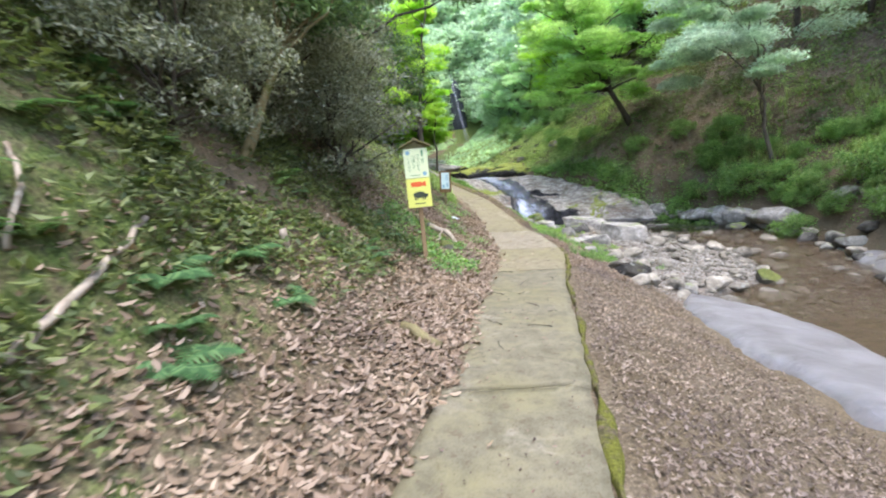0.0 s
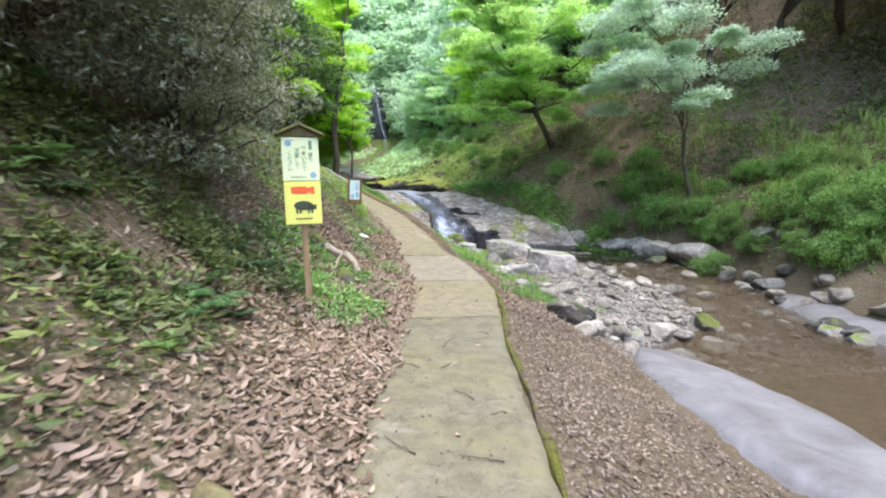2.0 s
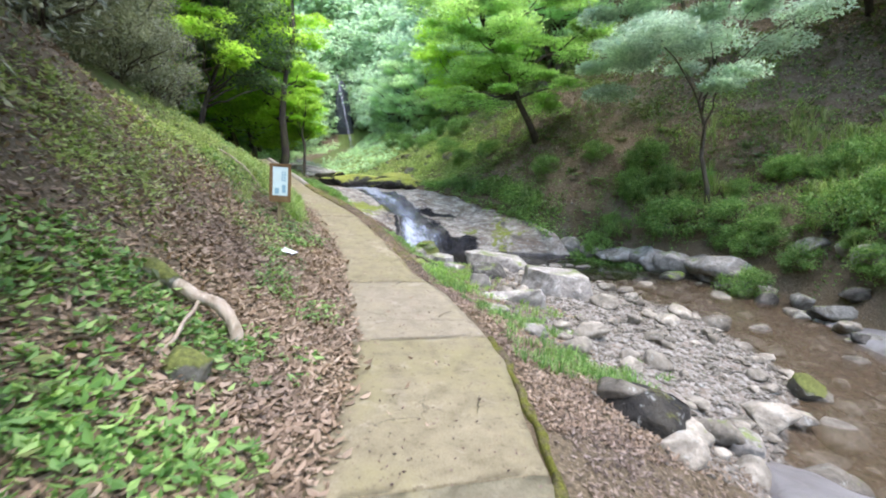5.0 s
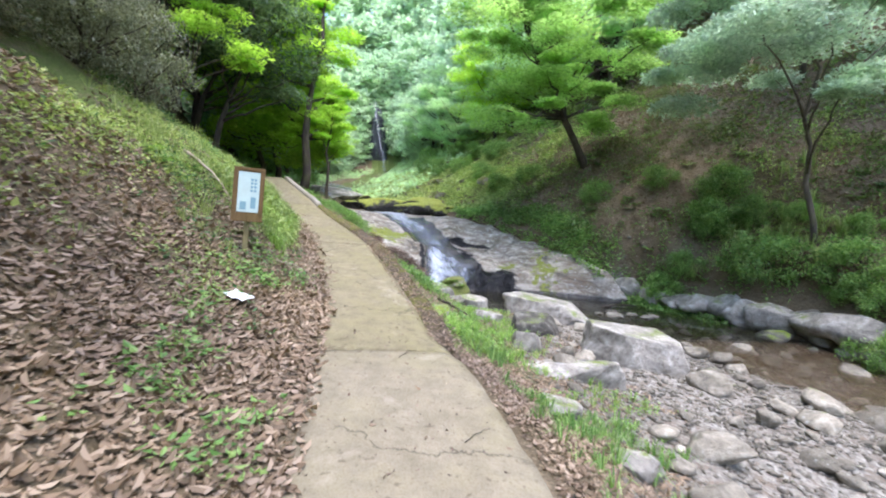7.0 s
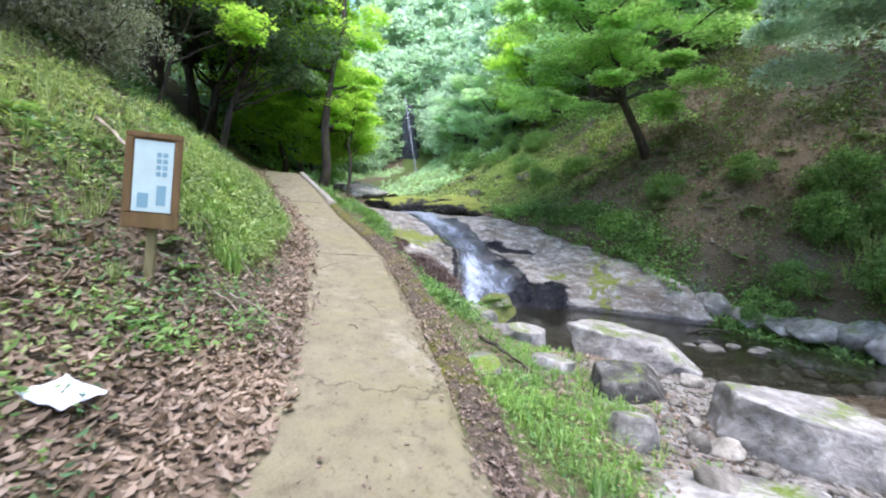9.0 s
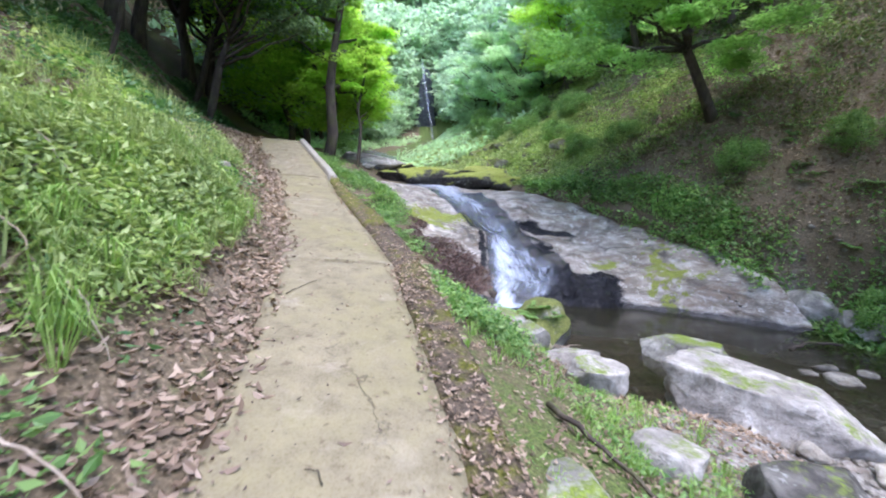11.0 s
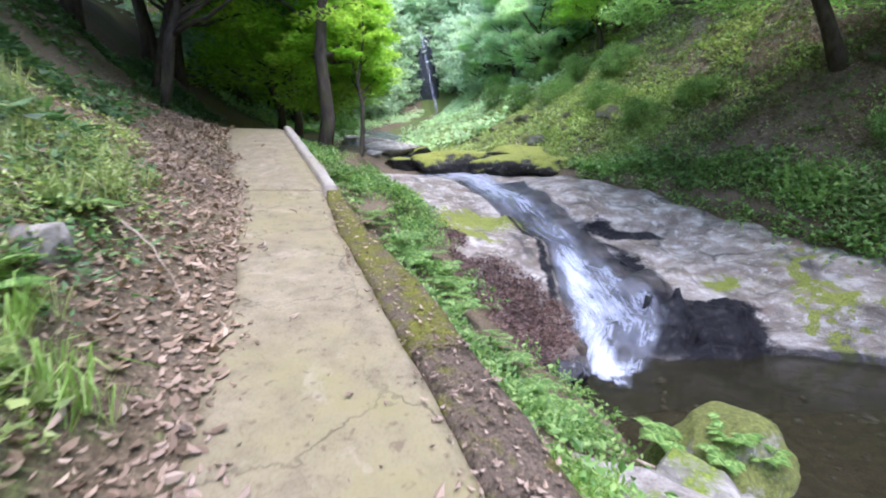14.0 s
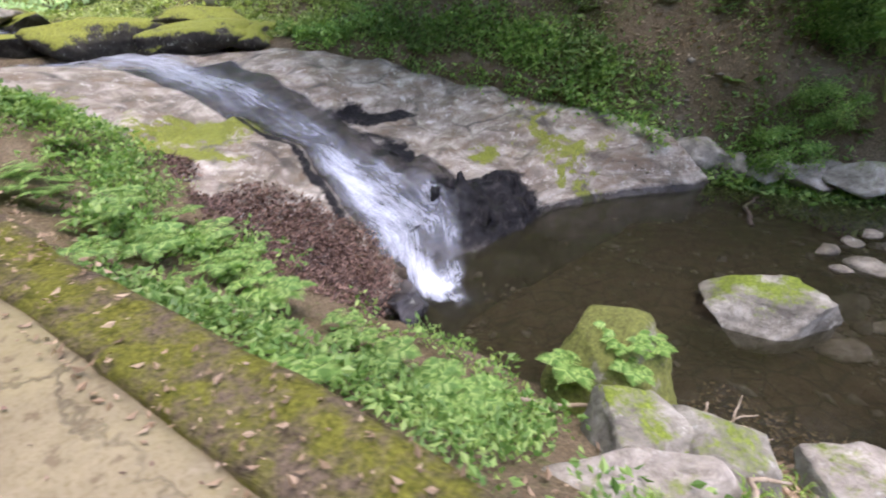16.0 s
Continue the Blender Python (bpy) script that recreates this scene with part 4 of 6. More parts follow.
def boulder(label, x, y, z, sx, sy, sz, turn, seed, material=M_ROCK, detail=4, name="boulder", tilt=0, flat=1.0):
    d = stone_mesh(name, seed, material, detail, flat, 0.4, name == "boulder" and material in (M_ROCK, M_MOSSROCK, M_DARKROCK, M_HOLLOW))
    for v in d.vertices:
        v.co = (v.co.x * sx, v.co.y * sy, v.co.z * sz)
    return thing(name, label, "rock", data=d, at=pose(x, y, z, tilt, tilt * 0.5, turn))


boulder("large flat-topped pale boulder on the gravel bank", 5.88, 14.62, -0.12, 0.88, 0.7, 0.48, -38, 1, detail=5, tilt=4)
boulder("large pale boulder with mossy flank beside the pool", 5.52, 17.2, -0.06, 1.02, 0.7, 0.5, -45, 2, detail=5)
boulder("small grey angular boulder on the grass", 3.98, 14.35, -0.03, 0.30, 0.26, 0.28, 30, 3)
boulder("pale flat rock half sunk in grass", 4.2, 13.65, -0.3, 0.82, 0.54, 0.36, 8, 4, detail=5)
boulder("dark boulder tipped over on the gravel, its hollow's shade painted black", 3.8, 9.08, -0.52, 0.43, 0.34, 0.42, -12, 25, M_HOLLOW, tilt=20)
boulder("moss-capped boulder standing in the pool", 6.16, 19.32, -0.2, 0.74, 0.54, 0.4, -55, 6, M_MOSSROCK, detail=5, tilt=-5)
boulder("moss-covered boulder on the bank of the pool", 3.95, 20.0, -0.1, 0.8, 0.72, 0.52, 0, 7, M_MOSSBALL, detail=5)
boulder("pale lichened boulder by the pool", 3.32, 19.42, 0.04, 0.5, 0.42, 0.42, 50, 8, M_MOSSROCK, detail=5)
boulder("broken mossy rock on the bank", 3.5, 18.95, 0.04, 0.44, 0.36, 0.34, 80, 9, M_MOSSROCK)
boulder("low tan rock sunk in the bank", 2.62, 19.2, 0.26, 0.62, 0.36, 0.34, -40, 10)
boulder("pale rounded boulder with a mossy side", 3.95, 18.3, -0.08, 0.46, 0.38, 0.34, 10, 11, detail=5)
boulder("dark mossy rock in the grass", 4.55, 15.62, -0.08, 0.56, 0.44, 0.42, 20, 19, M_DARKROCK)
boulder("rounded pale rock in the grass", 3.95, 17.75, 0.03, 0.38, 0.29, 0.3, 20, 16)
boulder("grey angular rock on the bank", 3.85, 16.15, -0.06, 0.44, 0.34, 0.32, 75, 17)
boulder("low mossy rock below the kerb", 2.78, 15.35, 0.16, 0.46, 0.32, 0.28, 75, 18, M_MOSSROCK)
boulder("mossy stone in the stream bed", 7.5, 10.35, -0.95, 0.36, 0.28, 0.24, 0, 12, M_MOSSBALL)
boulder("small dark wet rock at the foot of the fall", 3.42, 22.15, -0.18, 0.34, 0.28, 0.24, 70, 14, M_WETROCK)
for k, (x, y, r) in enumerate([(8.3, 19.2, 0.26), (8.8, 19.05, 0.2), (8.15, 18.75, 0.38), (8.9, 18.6, 0.24), (7.8, 19.0, 0.2), (9.3, 18.9, 0.22)]):
    boulder("flat pale stone standing out of the shallow pool", x, y, -0.29, r * 0.9, r * 0.7, r * 0.3, 35 * k, 220 + k, M_PEBBLE, 3, "flat_stone")


# ---------------------------------------------------------------- signs
def box(bm, x0, x1, y0, y1, z0, z1, bevel=0.0):
    vs = bmesh.ops.create_cube(bm, size=1)["verts"]
    for v in vs:
        v.co = ((x0 + x1) / 2 + v.co.x * (x1 - x0), (y0 + y1) / 2 + v.co.y * (y1 - y0), (z0 + z1) / 2 + v.co.z * (z1 - z0))
    if bevel:
        es = list({e for v in vs for e in v.link_edges})
        bmesh.ops.bevel(bm, geom=es, offset=bevel, segments=2, affect="EDGES")
    return bm


M_YELLOW = plain_material("yellow_board", (0.72, 0.70, 0.15), 0.45, 0.1)
M_CREAM = plain_material("pale_board", (0.70, 0.74, 0.42), 0.45, 0.08)
M_RED = plain_material("red_print", (0.75, 0.13, 0.03), 0.5, 0.1)
M_INK = plain_material("dark_print", (0.05, 0.06, 0.03), 0.5, 0.1)
M_GREENINK = plain_material("green_print", (0.14, 0.30, 0.14), 0.5, 0.1)
M_WOOD = bark_material("sign_wood", (0.16, 0.10, 0.05), (0.36, 0.25, 0.13), 0.3)
M_FRAME = bark_material("brown_frame", (0.11, 0.068, 0.028), (0.22, 0.14, 0.062), 0.2)
M_NOTICE = plain_material("faded_notice", (0.55, 0.68, 0.62), 0.3, 0.12)
M_NOTICEB = plain_material("blue_print", (0.22, 0.38, 0.42), 0.4, 0.1)
M_PAPER = plain_material("white_plastic", (0.85, 0.86, 0.88), 0.4, 0.06)


def glyph(ch, x, z, parent):
    """One written character, standing just proud of the board."""
    curve = bpy.data.curves.new("character", "FONT")
    curve.body, curve.size, curve.extrude, curve.align_x = ch, 0.058, 0.0008, "CENTER"
    ob = new("character", curve)
    d = bpy.data.meshes.new_from_object(ob.evaluated_get(bpy.context.evaluated_depsgraph_get()))
    bpy.data.objects.remove(ob)
    d.transform(pose(x, -0.0325, z - 0.02, 90, 0, 0))
    d.materials.append(M_GREENINK)
    child("character", d, parent)


def warning_sign():
    s = thing("warning_sign", "yellow wooden trail sign with a small roof on a post", "sign", at=pose(-0.31, 7.42, -0.1, 0, -3.0, 8))
    part("post", box(bmesh.new(), -0.035, 0.035, 0.0, 0.06, -0.3, 1.32, 0.006), M_WOOD, s)
    part("post_cap", box(bmesh.new(), -0.045, 0.045, -0.01, 0.07, 0.0, 0.28, 0.01), M_MOSSWOOD, s, "mossy foot of the post")
    part("upper_board", box(bmesh.new(), -0.195, 0.195, -0.03, -0.004, 1.75, 2.22, 0.004), M_CREAM, s, "pale yellow board with faded lettering")
    part("lower_board", box(bmesh.new(), -0.195, 0.195, -0.034, -0.004, 1.27, 1.742, 0.004), M_YELLOW, s, "bright yellow board with an animal picture")
    part("backing", box(bmesh.new(), -0.165, 0.165, 0.0, 0.03, 1.3, 2.26, 0.004), M_WOOD, s)
    for k in (-1, 1):
        bm = bmesh.new()
        box(bm, -0.03, 0.28, -0.10, 0.12, -0.012, 0.012, 0.003)
        bmesh.ops.transform(bm, matrix=pose(0, 0, 2.36, 0, 24, 0 if k > 0 else 180) if k > 0 else Matrix.Scale(-1, 4, (1, 0, 0)) @ pose(0, 0, 2.36, 0, 24, 0), verts=bm.verts)
        bmesh.ops.recalc_face_normals(bm, faces=bm.faces)
        part("roof_board", bm, M_MOSSWOOD, s, "weathered roof board tinged with moss")
    rng = random.Random(5)
    for text, x, z in (("\u901a\u308a", 0.105, 2.03), ("\u3084\u3059\u3044\u306e\u3067", 0.035, 2.105), ("\u6ce8\u610f\u3057\u3066", -0.04, 2.075), ("\u304f\u3060\u3055\u3044", -0.115, 2.045)):
        for k, ch in enumerate(text):
            glyph(ch, x, z - 0.056 * k, s)
    bm = bmesh.new()
    box(bm, 0.09, 0.125, -0.0335, -0.030, 2.09, 2.185)
    part("faded_print", bm, M_GREENINK, s, "green mark too faded to read")
    part("small_print", box(bmesh.new(), -0.11, 0.05, -0.0335, -0.030, 1.785, 1.795), M_GREENINK, s)
    for x, z in ((-0.125, 2.155), (0.125, 1.81)):
        bm = bmesh.new()
        bmesh.ops.create_circle(bm, cap_ends=True, segments=20, radius=0.035, matrix=pose(x, -0.0325, z, 90, 0, 0))
        part("round_emblem", bm, M_NOTICEB, s, "faded round blue-green emblem")
    bm = bmesh.new()
    vs = [bm.verts.new(p) for y in (-0.028, 0.02) for p in ((-0.2, y, 2.235), (0.2, y, 2.235), (0.0, y, 2.335))]
    bm.faces.new(vs[:3]), bm.faces.new(vs[:2:-1])
    for i in range(3):
        bm.faces.new((vs[(i + 1) % 3], vs[i], vs[i + 3], vs[(i + 1) % 3 + 3]))
    part("gable", bm, M_MOSSWOOD, s)
    bm = bmesh.new()
    for k in range(9):
        x = -0.12 + 0.027 * k
        hh = rng.uniform(0.05, 0.085)
        box(bm, x, x + 0.032, -0.038, -0.034, 1.645 - hh / 2, 1.645 + hh / 2)
    part("red_heading", bm, M_RED, s, "jagged red heading")
    bm = bmesh.new()
    def oval(x, z, a, b, n=20):
        vs = [bm.verts.new((x + a * math.cos(2 * math.pi * k / n), -0.0385, z + b * math.sin(2 * math.pi * k / n))) for k in range(n)]
        bm.faces.new(vs[::-1])
    oval(0.0, 1.475, 0.10, 0.052)
    box(bm, 0.06, 0.14, -0.0385, -0.034, 1.43, 1.485)
    for x in (-0.08, -0.045, 0.045, 0.08):
        box(bm, x, x + 0.022, -0.0385, -0.034, 1.39, 1.45)
    box(bm, -0.09, 0.09, -0.0385, -0.034, 1.325, 1.338)
    part("animal_silhouette", bm, M_INK, s, "dark silhouette of a wild animal")


warning_sign()


def notice_board():
    s = thing("notice_board", "small brown-framed notice board on a wooden post", "sign", at=pose(0.08, 14.14, height(0.08, 14.14) - 0.05, 0, 1.0, 6))
    z0 = 1.47 - (height(0.08, 14.14) - 0.05)
    part("post", box(bmesh.new(), -0.03, 0.03, 0.0, 0.05, -0.2, z0 + 0.55, 0.005), M_MOSSWOOD, s)
    part("backing", box(bmesh.new(), -0.175, 0.175, -0.018, -0.001, z0, z0 + 0.66, 0.003), M_FRAME, s)
    part("notice", box(bmesh.new(), -0.125, 0.125, -0.023, -0.0185, z0 + 0.11, z0 + 0.61, 0.001), M_NOTICE, s, "faded pale green notice sheet")
    for n, a in (("frame_side", (-0.18, -0.13, z0 + 0.10, z0 + 0.625)), ("frame_side", (0.13, 0.18, z0 + 0.10, z0 + 0.625)), ("frame_top", (-0.18, 0.18, z0 + 0.627, z0 + 0.665)), ("frame_bottom", (-0.18, 0.18, z0 - 0.005, z0 + 0.098))):
        part(n, box(bmesh.new(), a[0], a[1], -0.036, -0.0185, a[2], a[3], 0.004), M_FRAME, s)
    bm = bmesh.new()
    rng = random.Random(3)
    for x in (0.06, 0.02):
        z = z0 + 0.53
        while z > z0 + 0.36:
            box(bm, x, x + 0.03, -0.0262, -0.0232, z - 0.03, z)
            z -= 0.045
    box(bm, 0.03, 0.09, -0.0262, -0.0232, z0 + 0.16, z0 + 0.30)
    box(bm, -0.09, -0.02, -0.0262, -0.0232, z0 + 0.14, z0 + 0.24)
    part("print", bm, M_NOTICEB, s, "faded blue print that cannot be read")


notice_board()


# ---------------------------------------------------------------- trees
def tree_parts(seed, tall, spread, low, clumps, leaves, size, lean=(0, 0), trunk_r=0.12, clump_r=0.9, flat_clump=0.35, aspect=0.5, flat=0.6, droop=0.1, centre=None, bark=M_BARK, leaf=M_GREEN, branches=10):
    """A tree's trunk, limbs and crown as meshes about its foot."""
    rng, nr = random.Random(seed), np.random.RandomState(seed)
    top = Vector((lean[0], lean[1], tall))
    pts = bend((0, 0, -0.4), top, 9, 0.03, rng)
    radii = [trunk_r * (1.25 if i == 0 else 1.0) * (1 - 0.85 * i / 8) for i in range(9)]
    tubes = [tube(pts, radii, 10, 0.06, rng)]
    ends = []
    cx, cy = centre or (lean[0], lean[1])
    for k in range(clumps):
        a, r = rng.uniform(0, 2 * math.pi), math.sqrt(rng.random()) * spread
        h = low + (tall * 1.05 - low) * rng.random() ** 0.9
        r *= math.sqrt(max(0.15, 1 - ((h - (low + tall) / 2) / ((tall - low) * 0.62)) ** 2))
        ends.append(Vector((cx + r * math.cos(a), cy + r * math.sin(a), h)))
    limbs = []
    for k, e in enumerate(ends[:branches]):
        s = min(0.95, max(0.25, (e.z - 0.25 * spread) / tall * 0.85))
        i = min(7, int(s * 8))
        p0 = pts[i].lerp(pts[i + 1], s * 8 - i)
        limbs.append(tube(bend(p0, e, 6, 0.06, rng), [radii[i] * 0.5 * (1 - 0.8 * j / 5) + 0.006 for j in range(6)], 6))
    tv, tf = join_tubes(tubes)
    per = leaves // clumps
    P = []
    for e in ends:
        q = nr.randn(per, 3)
        q /= np.linalg.norm(q, axis=1)[:, None] + 1e-6
        q *= (nr.rand(per) ** 0.45)[:, None] * clump_r * nr.uniform(0.6, 1.35)
        q[:, 2] *= flat_clump
        q[:, 2] -= 0.12 * (q[:, 0] ** 2 + q[:, 1] ** 2) / clump_r
        P.append(q + np.array(e))
    cv, cf = leaf_cards(np.concatenate(P), size, nr, flat, aspect, droop=droop)
    return mesh("trunk", tv, tf, bark, True), [mesh("limb", lv, lf, bark, True) for lv, lf in limbs], mesh("crown", cv, cf, leaf)


def tree(name, label, at, **kw):
    t, l, c = tree_parts(**kw)
    ob = thing(name, label, "tree", at=at)
    child("trunk", t, ob)
    for d in l:
        child("limb", d, ob)
    child("crown", c, ob, "many small leaves")
    return ob


def foot(x, y, turn=0, sink=0.05):
    return pose(x, y, float(height(x, y)) - sink, 0, 0, turn)


def foot_tree(name, label, x, y, turn=0, **kw):
    return tree(name, label, foot(x, y, turn), **kw)


foot_tree("maple_tree", "bright green maple leaning over the stream", 11.3, 26.9, seed=11, tall=8.0, spread=4.4, low=1.1, clumps=84, leaves=56000, size=0.15, lean=(-5.2, -1.4), trunk_r=0.17, clump_r=0.95, flat_clump=0.22, flat=0.75, centre=(-2.6, -0.8), leaf=M_GREEN, branches=20)
foot_tree("pale_tree", "slender tree with pale silvery green foliage", 13.0, 17.8, seed=12, tall=6.8, spread=3.3, low=3.0, clumps=38, leaves=36000, size=0.15, lean=(-1.4, -0.3), trunk_r=0.085, clump_r=0.85, flat_clump=0.25, aspect=0.34, flat=0.55, centre=(-1.7, -0.3), bark=M_BARKP, leaf=M_PALE, branches=12)
foot_tree("overhanging_tree", "thin dark tree leaning out over the path", -2.3, 8.6, seed=15, tall=6.0, spread=1.7, low=2.6, clumps=26, leaves=9000, size=0.11, lean=(1.2, 1.0), trunk_r=0.09, clump_r=0.6, flat_clump=0.4, aspect=0.4, flat=0.45, centre=(1.7, 1.4), leaf=M_DARK, branches=14)
foot_tree("maple_tree", "sunlit yellow-green maple beside the path", -1.32, 30.1, seed=13, tall=11.5, spread=2.5, low=1.9, clumps=100, leaves=52000, size=0.17, lean=(0.8, 0.3), trunk_r=0.22, clump_r=0.95, flat_clump=0.25, flat=0.75, centre=(-0.5, 2.4), leaf=M_MAPLE, branches=22)
foot_tree("leaning_tree", "crooked mossy small tree leaning off the bank", -2.40, 5.3, seed=18, tall=2.2, spread=1.0, low=1.8, clumps=14, leaves=3600, size=0.11, lean=(0.60, 0.96), trunk_r=0.085, clump_r=0.5, flat_clump=0.4, aspect=0.4, flat=0.45, centre=(0.60, 0.96), bark=M_MOSSWOOD, leaf=M_DARK, branches=8)
foot_tree("young_maple", "slight young maple with bright hanging sprays", -4.3, 22.6, seed=16, tall=4.4, spread=1.3, low=1.6, clumps=14, leaves=4200, size=0.13, lean=(1.4, -0.3), trunk_r=0.06, clump_r=0.55, flat_clump=0.3, flat=0.7, leaf=M_MAPLE, branches=9)
foot_tree("young_maple", "thin young maple curving up beside the path", -0.35, 31.0, seed=14, tall=4.6, spread=0.9, low=1.8, clumps=14, leaves=6000, size=0.15, lean=(0.1, 0.5), trunk_r=0.09, clump_r=0.8, flat_clump=0.25, flat=0.75, leaf=M_MAPLE, branches=10)

# ---- the woods on both slopes: a few trees, each grown once and then set many times
def wood(proto, spots, group, seed):
    rng = random.Random(seed)
    proto["group"] = group
    first = True
    for x, y, s in spots:
        m = foot(x, y, rng.uniform(0, 360), 0.15) @ Matrix.Scale(s, 4)
        if first:
            proto.matrix_basis, first = m, False
        else:
            t = copy_thing(proto, m)
            t.matrix_basis = m


dark_a = tree("evergreen_tree", "tall dark evergreen tree on the slope", pose(0, 0, 0), seed=21, tall=11, spread=3.6, low=4.0, clumps=46, leaves=7600, size=0.32, lean=(0.8, 0.3), trunk_r=0.24, clump_r=1.3, flat_clump=0.5, aspect=0.42, flat=0.45, leaf=M_DARK, branches=16)
wood(dark_a, [(-6.6, 26.5, 1.0), (-8.4, 31, 1.1), (-8.4, 37, 1.0), (-9.5, 24, 1.1), (-9, 36, 1.2), (-9.5, 17, 1.0), (-9.5, 9, 1.0), (-9, 1, 1.1), (23.5, 23, 1.0), (21, 29, 1.0), (24, 16, 1.1), (24, 9, 1.0), (24, 0, 1.0), (-13, 28, 1.3), (-14, 13, 1.3)], "dark woods on the slopes", 1)
dark_b = tree("leaning_evergreen", "dark evergreen with a leaning crooked trunk", pose(0, 0, 0), seed=22, tall=8, spread=3.2, low=3.2, clumps=38, leaves=7000, size=0.26, lean=(2.4, -0.5), trunk_r=0.17, clump_r=1.1, flat_clump=0.4, aspect=0.42, flat=0.5, leaf=M_DARK, branches=16)
wood(dark_b, [(-5.0, 28.6, 0.9), (-6.8, 22.5, 1.0), (-7.4, 32.5, 1.0), (-4.6, 58, 0.9), (-6.0, 15.5, 0.9), (-4.4, 11.0, 0.8), (17.4, 22.5, 0.9), (20.4, 12, 1.0), (19.6, 15.5, 1.0), (19.4, 9.0, 1.0), (20.4, 18.5, 1.1), (19.0, 6.5, 0.9), (-6.6, 3.0, 0.9), (18.8, 5.0, 0.9), (18.4, 20, 1.0)], "leaning trees under the canopy", 2)
# Maples whose leaf colour already carries some of the valley haze.
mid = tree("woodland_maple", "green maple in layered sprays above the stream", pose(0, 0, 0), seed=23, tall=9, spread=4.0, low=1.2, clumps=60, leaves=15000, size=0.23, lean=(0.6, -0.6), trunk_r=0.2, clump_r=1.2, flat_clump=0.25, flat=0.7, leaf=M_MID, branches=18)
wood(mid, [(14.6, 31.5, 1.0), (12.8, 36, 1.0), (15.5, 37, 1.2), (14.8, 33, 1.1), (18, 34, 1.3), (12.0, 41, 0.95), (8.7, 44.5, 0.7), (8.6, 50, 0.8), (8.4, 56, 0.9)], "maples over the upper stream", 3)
bright = tree("sunlit_maple", "sunlit yellow-green maple in the woods", pose(0, 0, 0), seed=24, tall=10, spread=4.0, low=2.0, clumps=60, leaves=18000, size=0.23, lean=(-0.5, 0.5), trunk_r=0.18, clump_r=1.25, flat_clump=0.28, flat=0.7, leaf=M_MAPLE, branches=16)
wood(bright, [(-3.6, 36.8, 1.0), (-5.2, 40, 1.1), (-6.5, 45, 1.2), (10.4, 39, 0.7), (-4.2, 43.5, 0.9), (-3.8, 50.5, 0.9)], "sunlit maples", 4)
# Haze of the distance is painted into the leaf colour.
far = tree("distant_tree", "distant tree on the valley side, its leaves paled for haze", pose(0, 0, 0), seed=25, tall=10, spread=4.6, low=0.8, clumps=70, leaves=3200, size=0.7, lean=(0.3, 0.3), trunk_r=0.2, clump_r=1.5, flat_clump=0.35, flat=0.6, leaf=M_FAR, branches=4)
rng = random.Random(77)
spots = [(-7.5, 46, 0.9), (14.5, 46, 1.0), (18.5, 43, 1.1), (-9, 41, 1.0), (10.8, 46, 0.8), (11.5, 51, 0.9), (16.5, 51, 1.1), (-6, 51, 0.9), (22, 46, 1.3)]
for y in (50, 55, 60, 66, 72, 78, 86, 95, 105):
    for k in range(4):
        big = 0.8 if k == 0 and y < 84 else 1.25
        spots.append((along(EDGE_L, y) - 6.6 - k * 4.2 - rng.uniform(0, 2.0), y + rng.uniform(-2, 2), big * rng.uniform(0.85, 1.15)))
        spots.append((along(EDGE_R, y) + 6.6 + k * 4.2 + rng.uniform(0, 2.0), y + rng.uniform(-2, 2), big * rng.uniform(0.85, 1.15)))
spots += [(-0.2, 83.5, 0.55), (7.4, 82.5, 0.55), (6.4, 88, 0.8), (0.6, 88.5, 0.8), (-1.4, 79.5, 0.55), (8.9, 79.5, 0.7), (8.2, 84, 0.9), (-2.4, 86, 1.0), (7.9, 62, 0.6), (8.4, 67, 0.7), (7.6, 57, 0.5), (9.2, 73, 0.8), (-3.6, 68, 0.7), (-4.2, 74, 0.8), (-2, 93, 1.4), (10, 93, 1.4), (8, 104, 1.6), (3, 96, 1.5), (-4, 112, 2.0), (4, 108, 2.0), (12, 115, 2.2), (0, 122, 2.4), (8, 126, 2.6), (16, 124, 2.4), (-8, 124, 2.4)]
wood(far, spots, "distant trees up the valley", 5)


# ---------------------------------------------------------------- shrubs on the bank beside the path
shrub = tree("evergreen_shrub", "dense grey-green evergreen shrub on the bank", pose(0, 0, 0), seed=31, tall=2.3, spread=1.3, low=0.2, clumps=44, leaves=12000, size=0.078, lean=(0.3, 0), trunk_r=0.05, clump_r=0.5, flat_clump=0.45, aspect=0.36, flat=0.35, droop=0.25, leaf=M_SHRUB, branches=14)
wood(shrub, [(-1.9, 8.2, 1.0), (-2.3, 9.6, 1.15), (-2.8, 7.2, 1.1), (-3.2, 9.0, 1.3), (-3.4, 11.5, 1.3), (-3.0, 5.8, 1.0), (-3.6, 14.8, 1.1), (-4.2, 6.4, 1.3), (-4.6, 12.6, 1.4), (-4.4, 9.6, 1.4), (-4.8, 3.0, 1.2), (-3.4, 17.0, 0.9), (-3.4, 19.0, 0.9), (-4.4, 16.2, 1.2), (-4.6, 19.6, 1.1), (-5.4, 21.5, 1.2), (-2.6, 4.4, 0.8), (-3.4, 3.6, 1.0)], "evergreen shrubs on the bank", 6)
rng = random.Random(19)
brush = []
for k in range(46):
    y = rng.uniform(3.0, 21.0)
    brush.append((float(along(BANK_R, y)) + rng.uniform(-0.7, 1.5), y, rng.uniform(0.35, 0.7)))
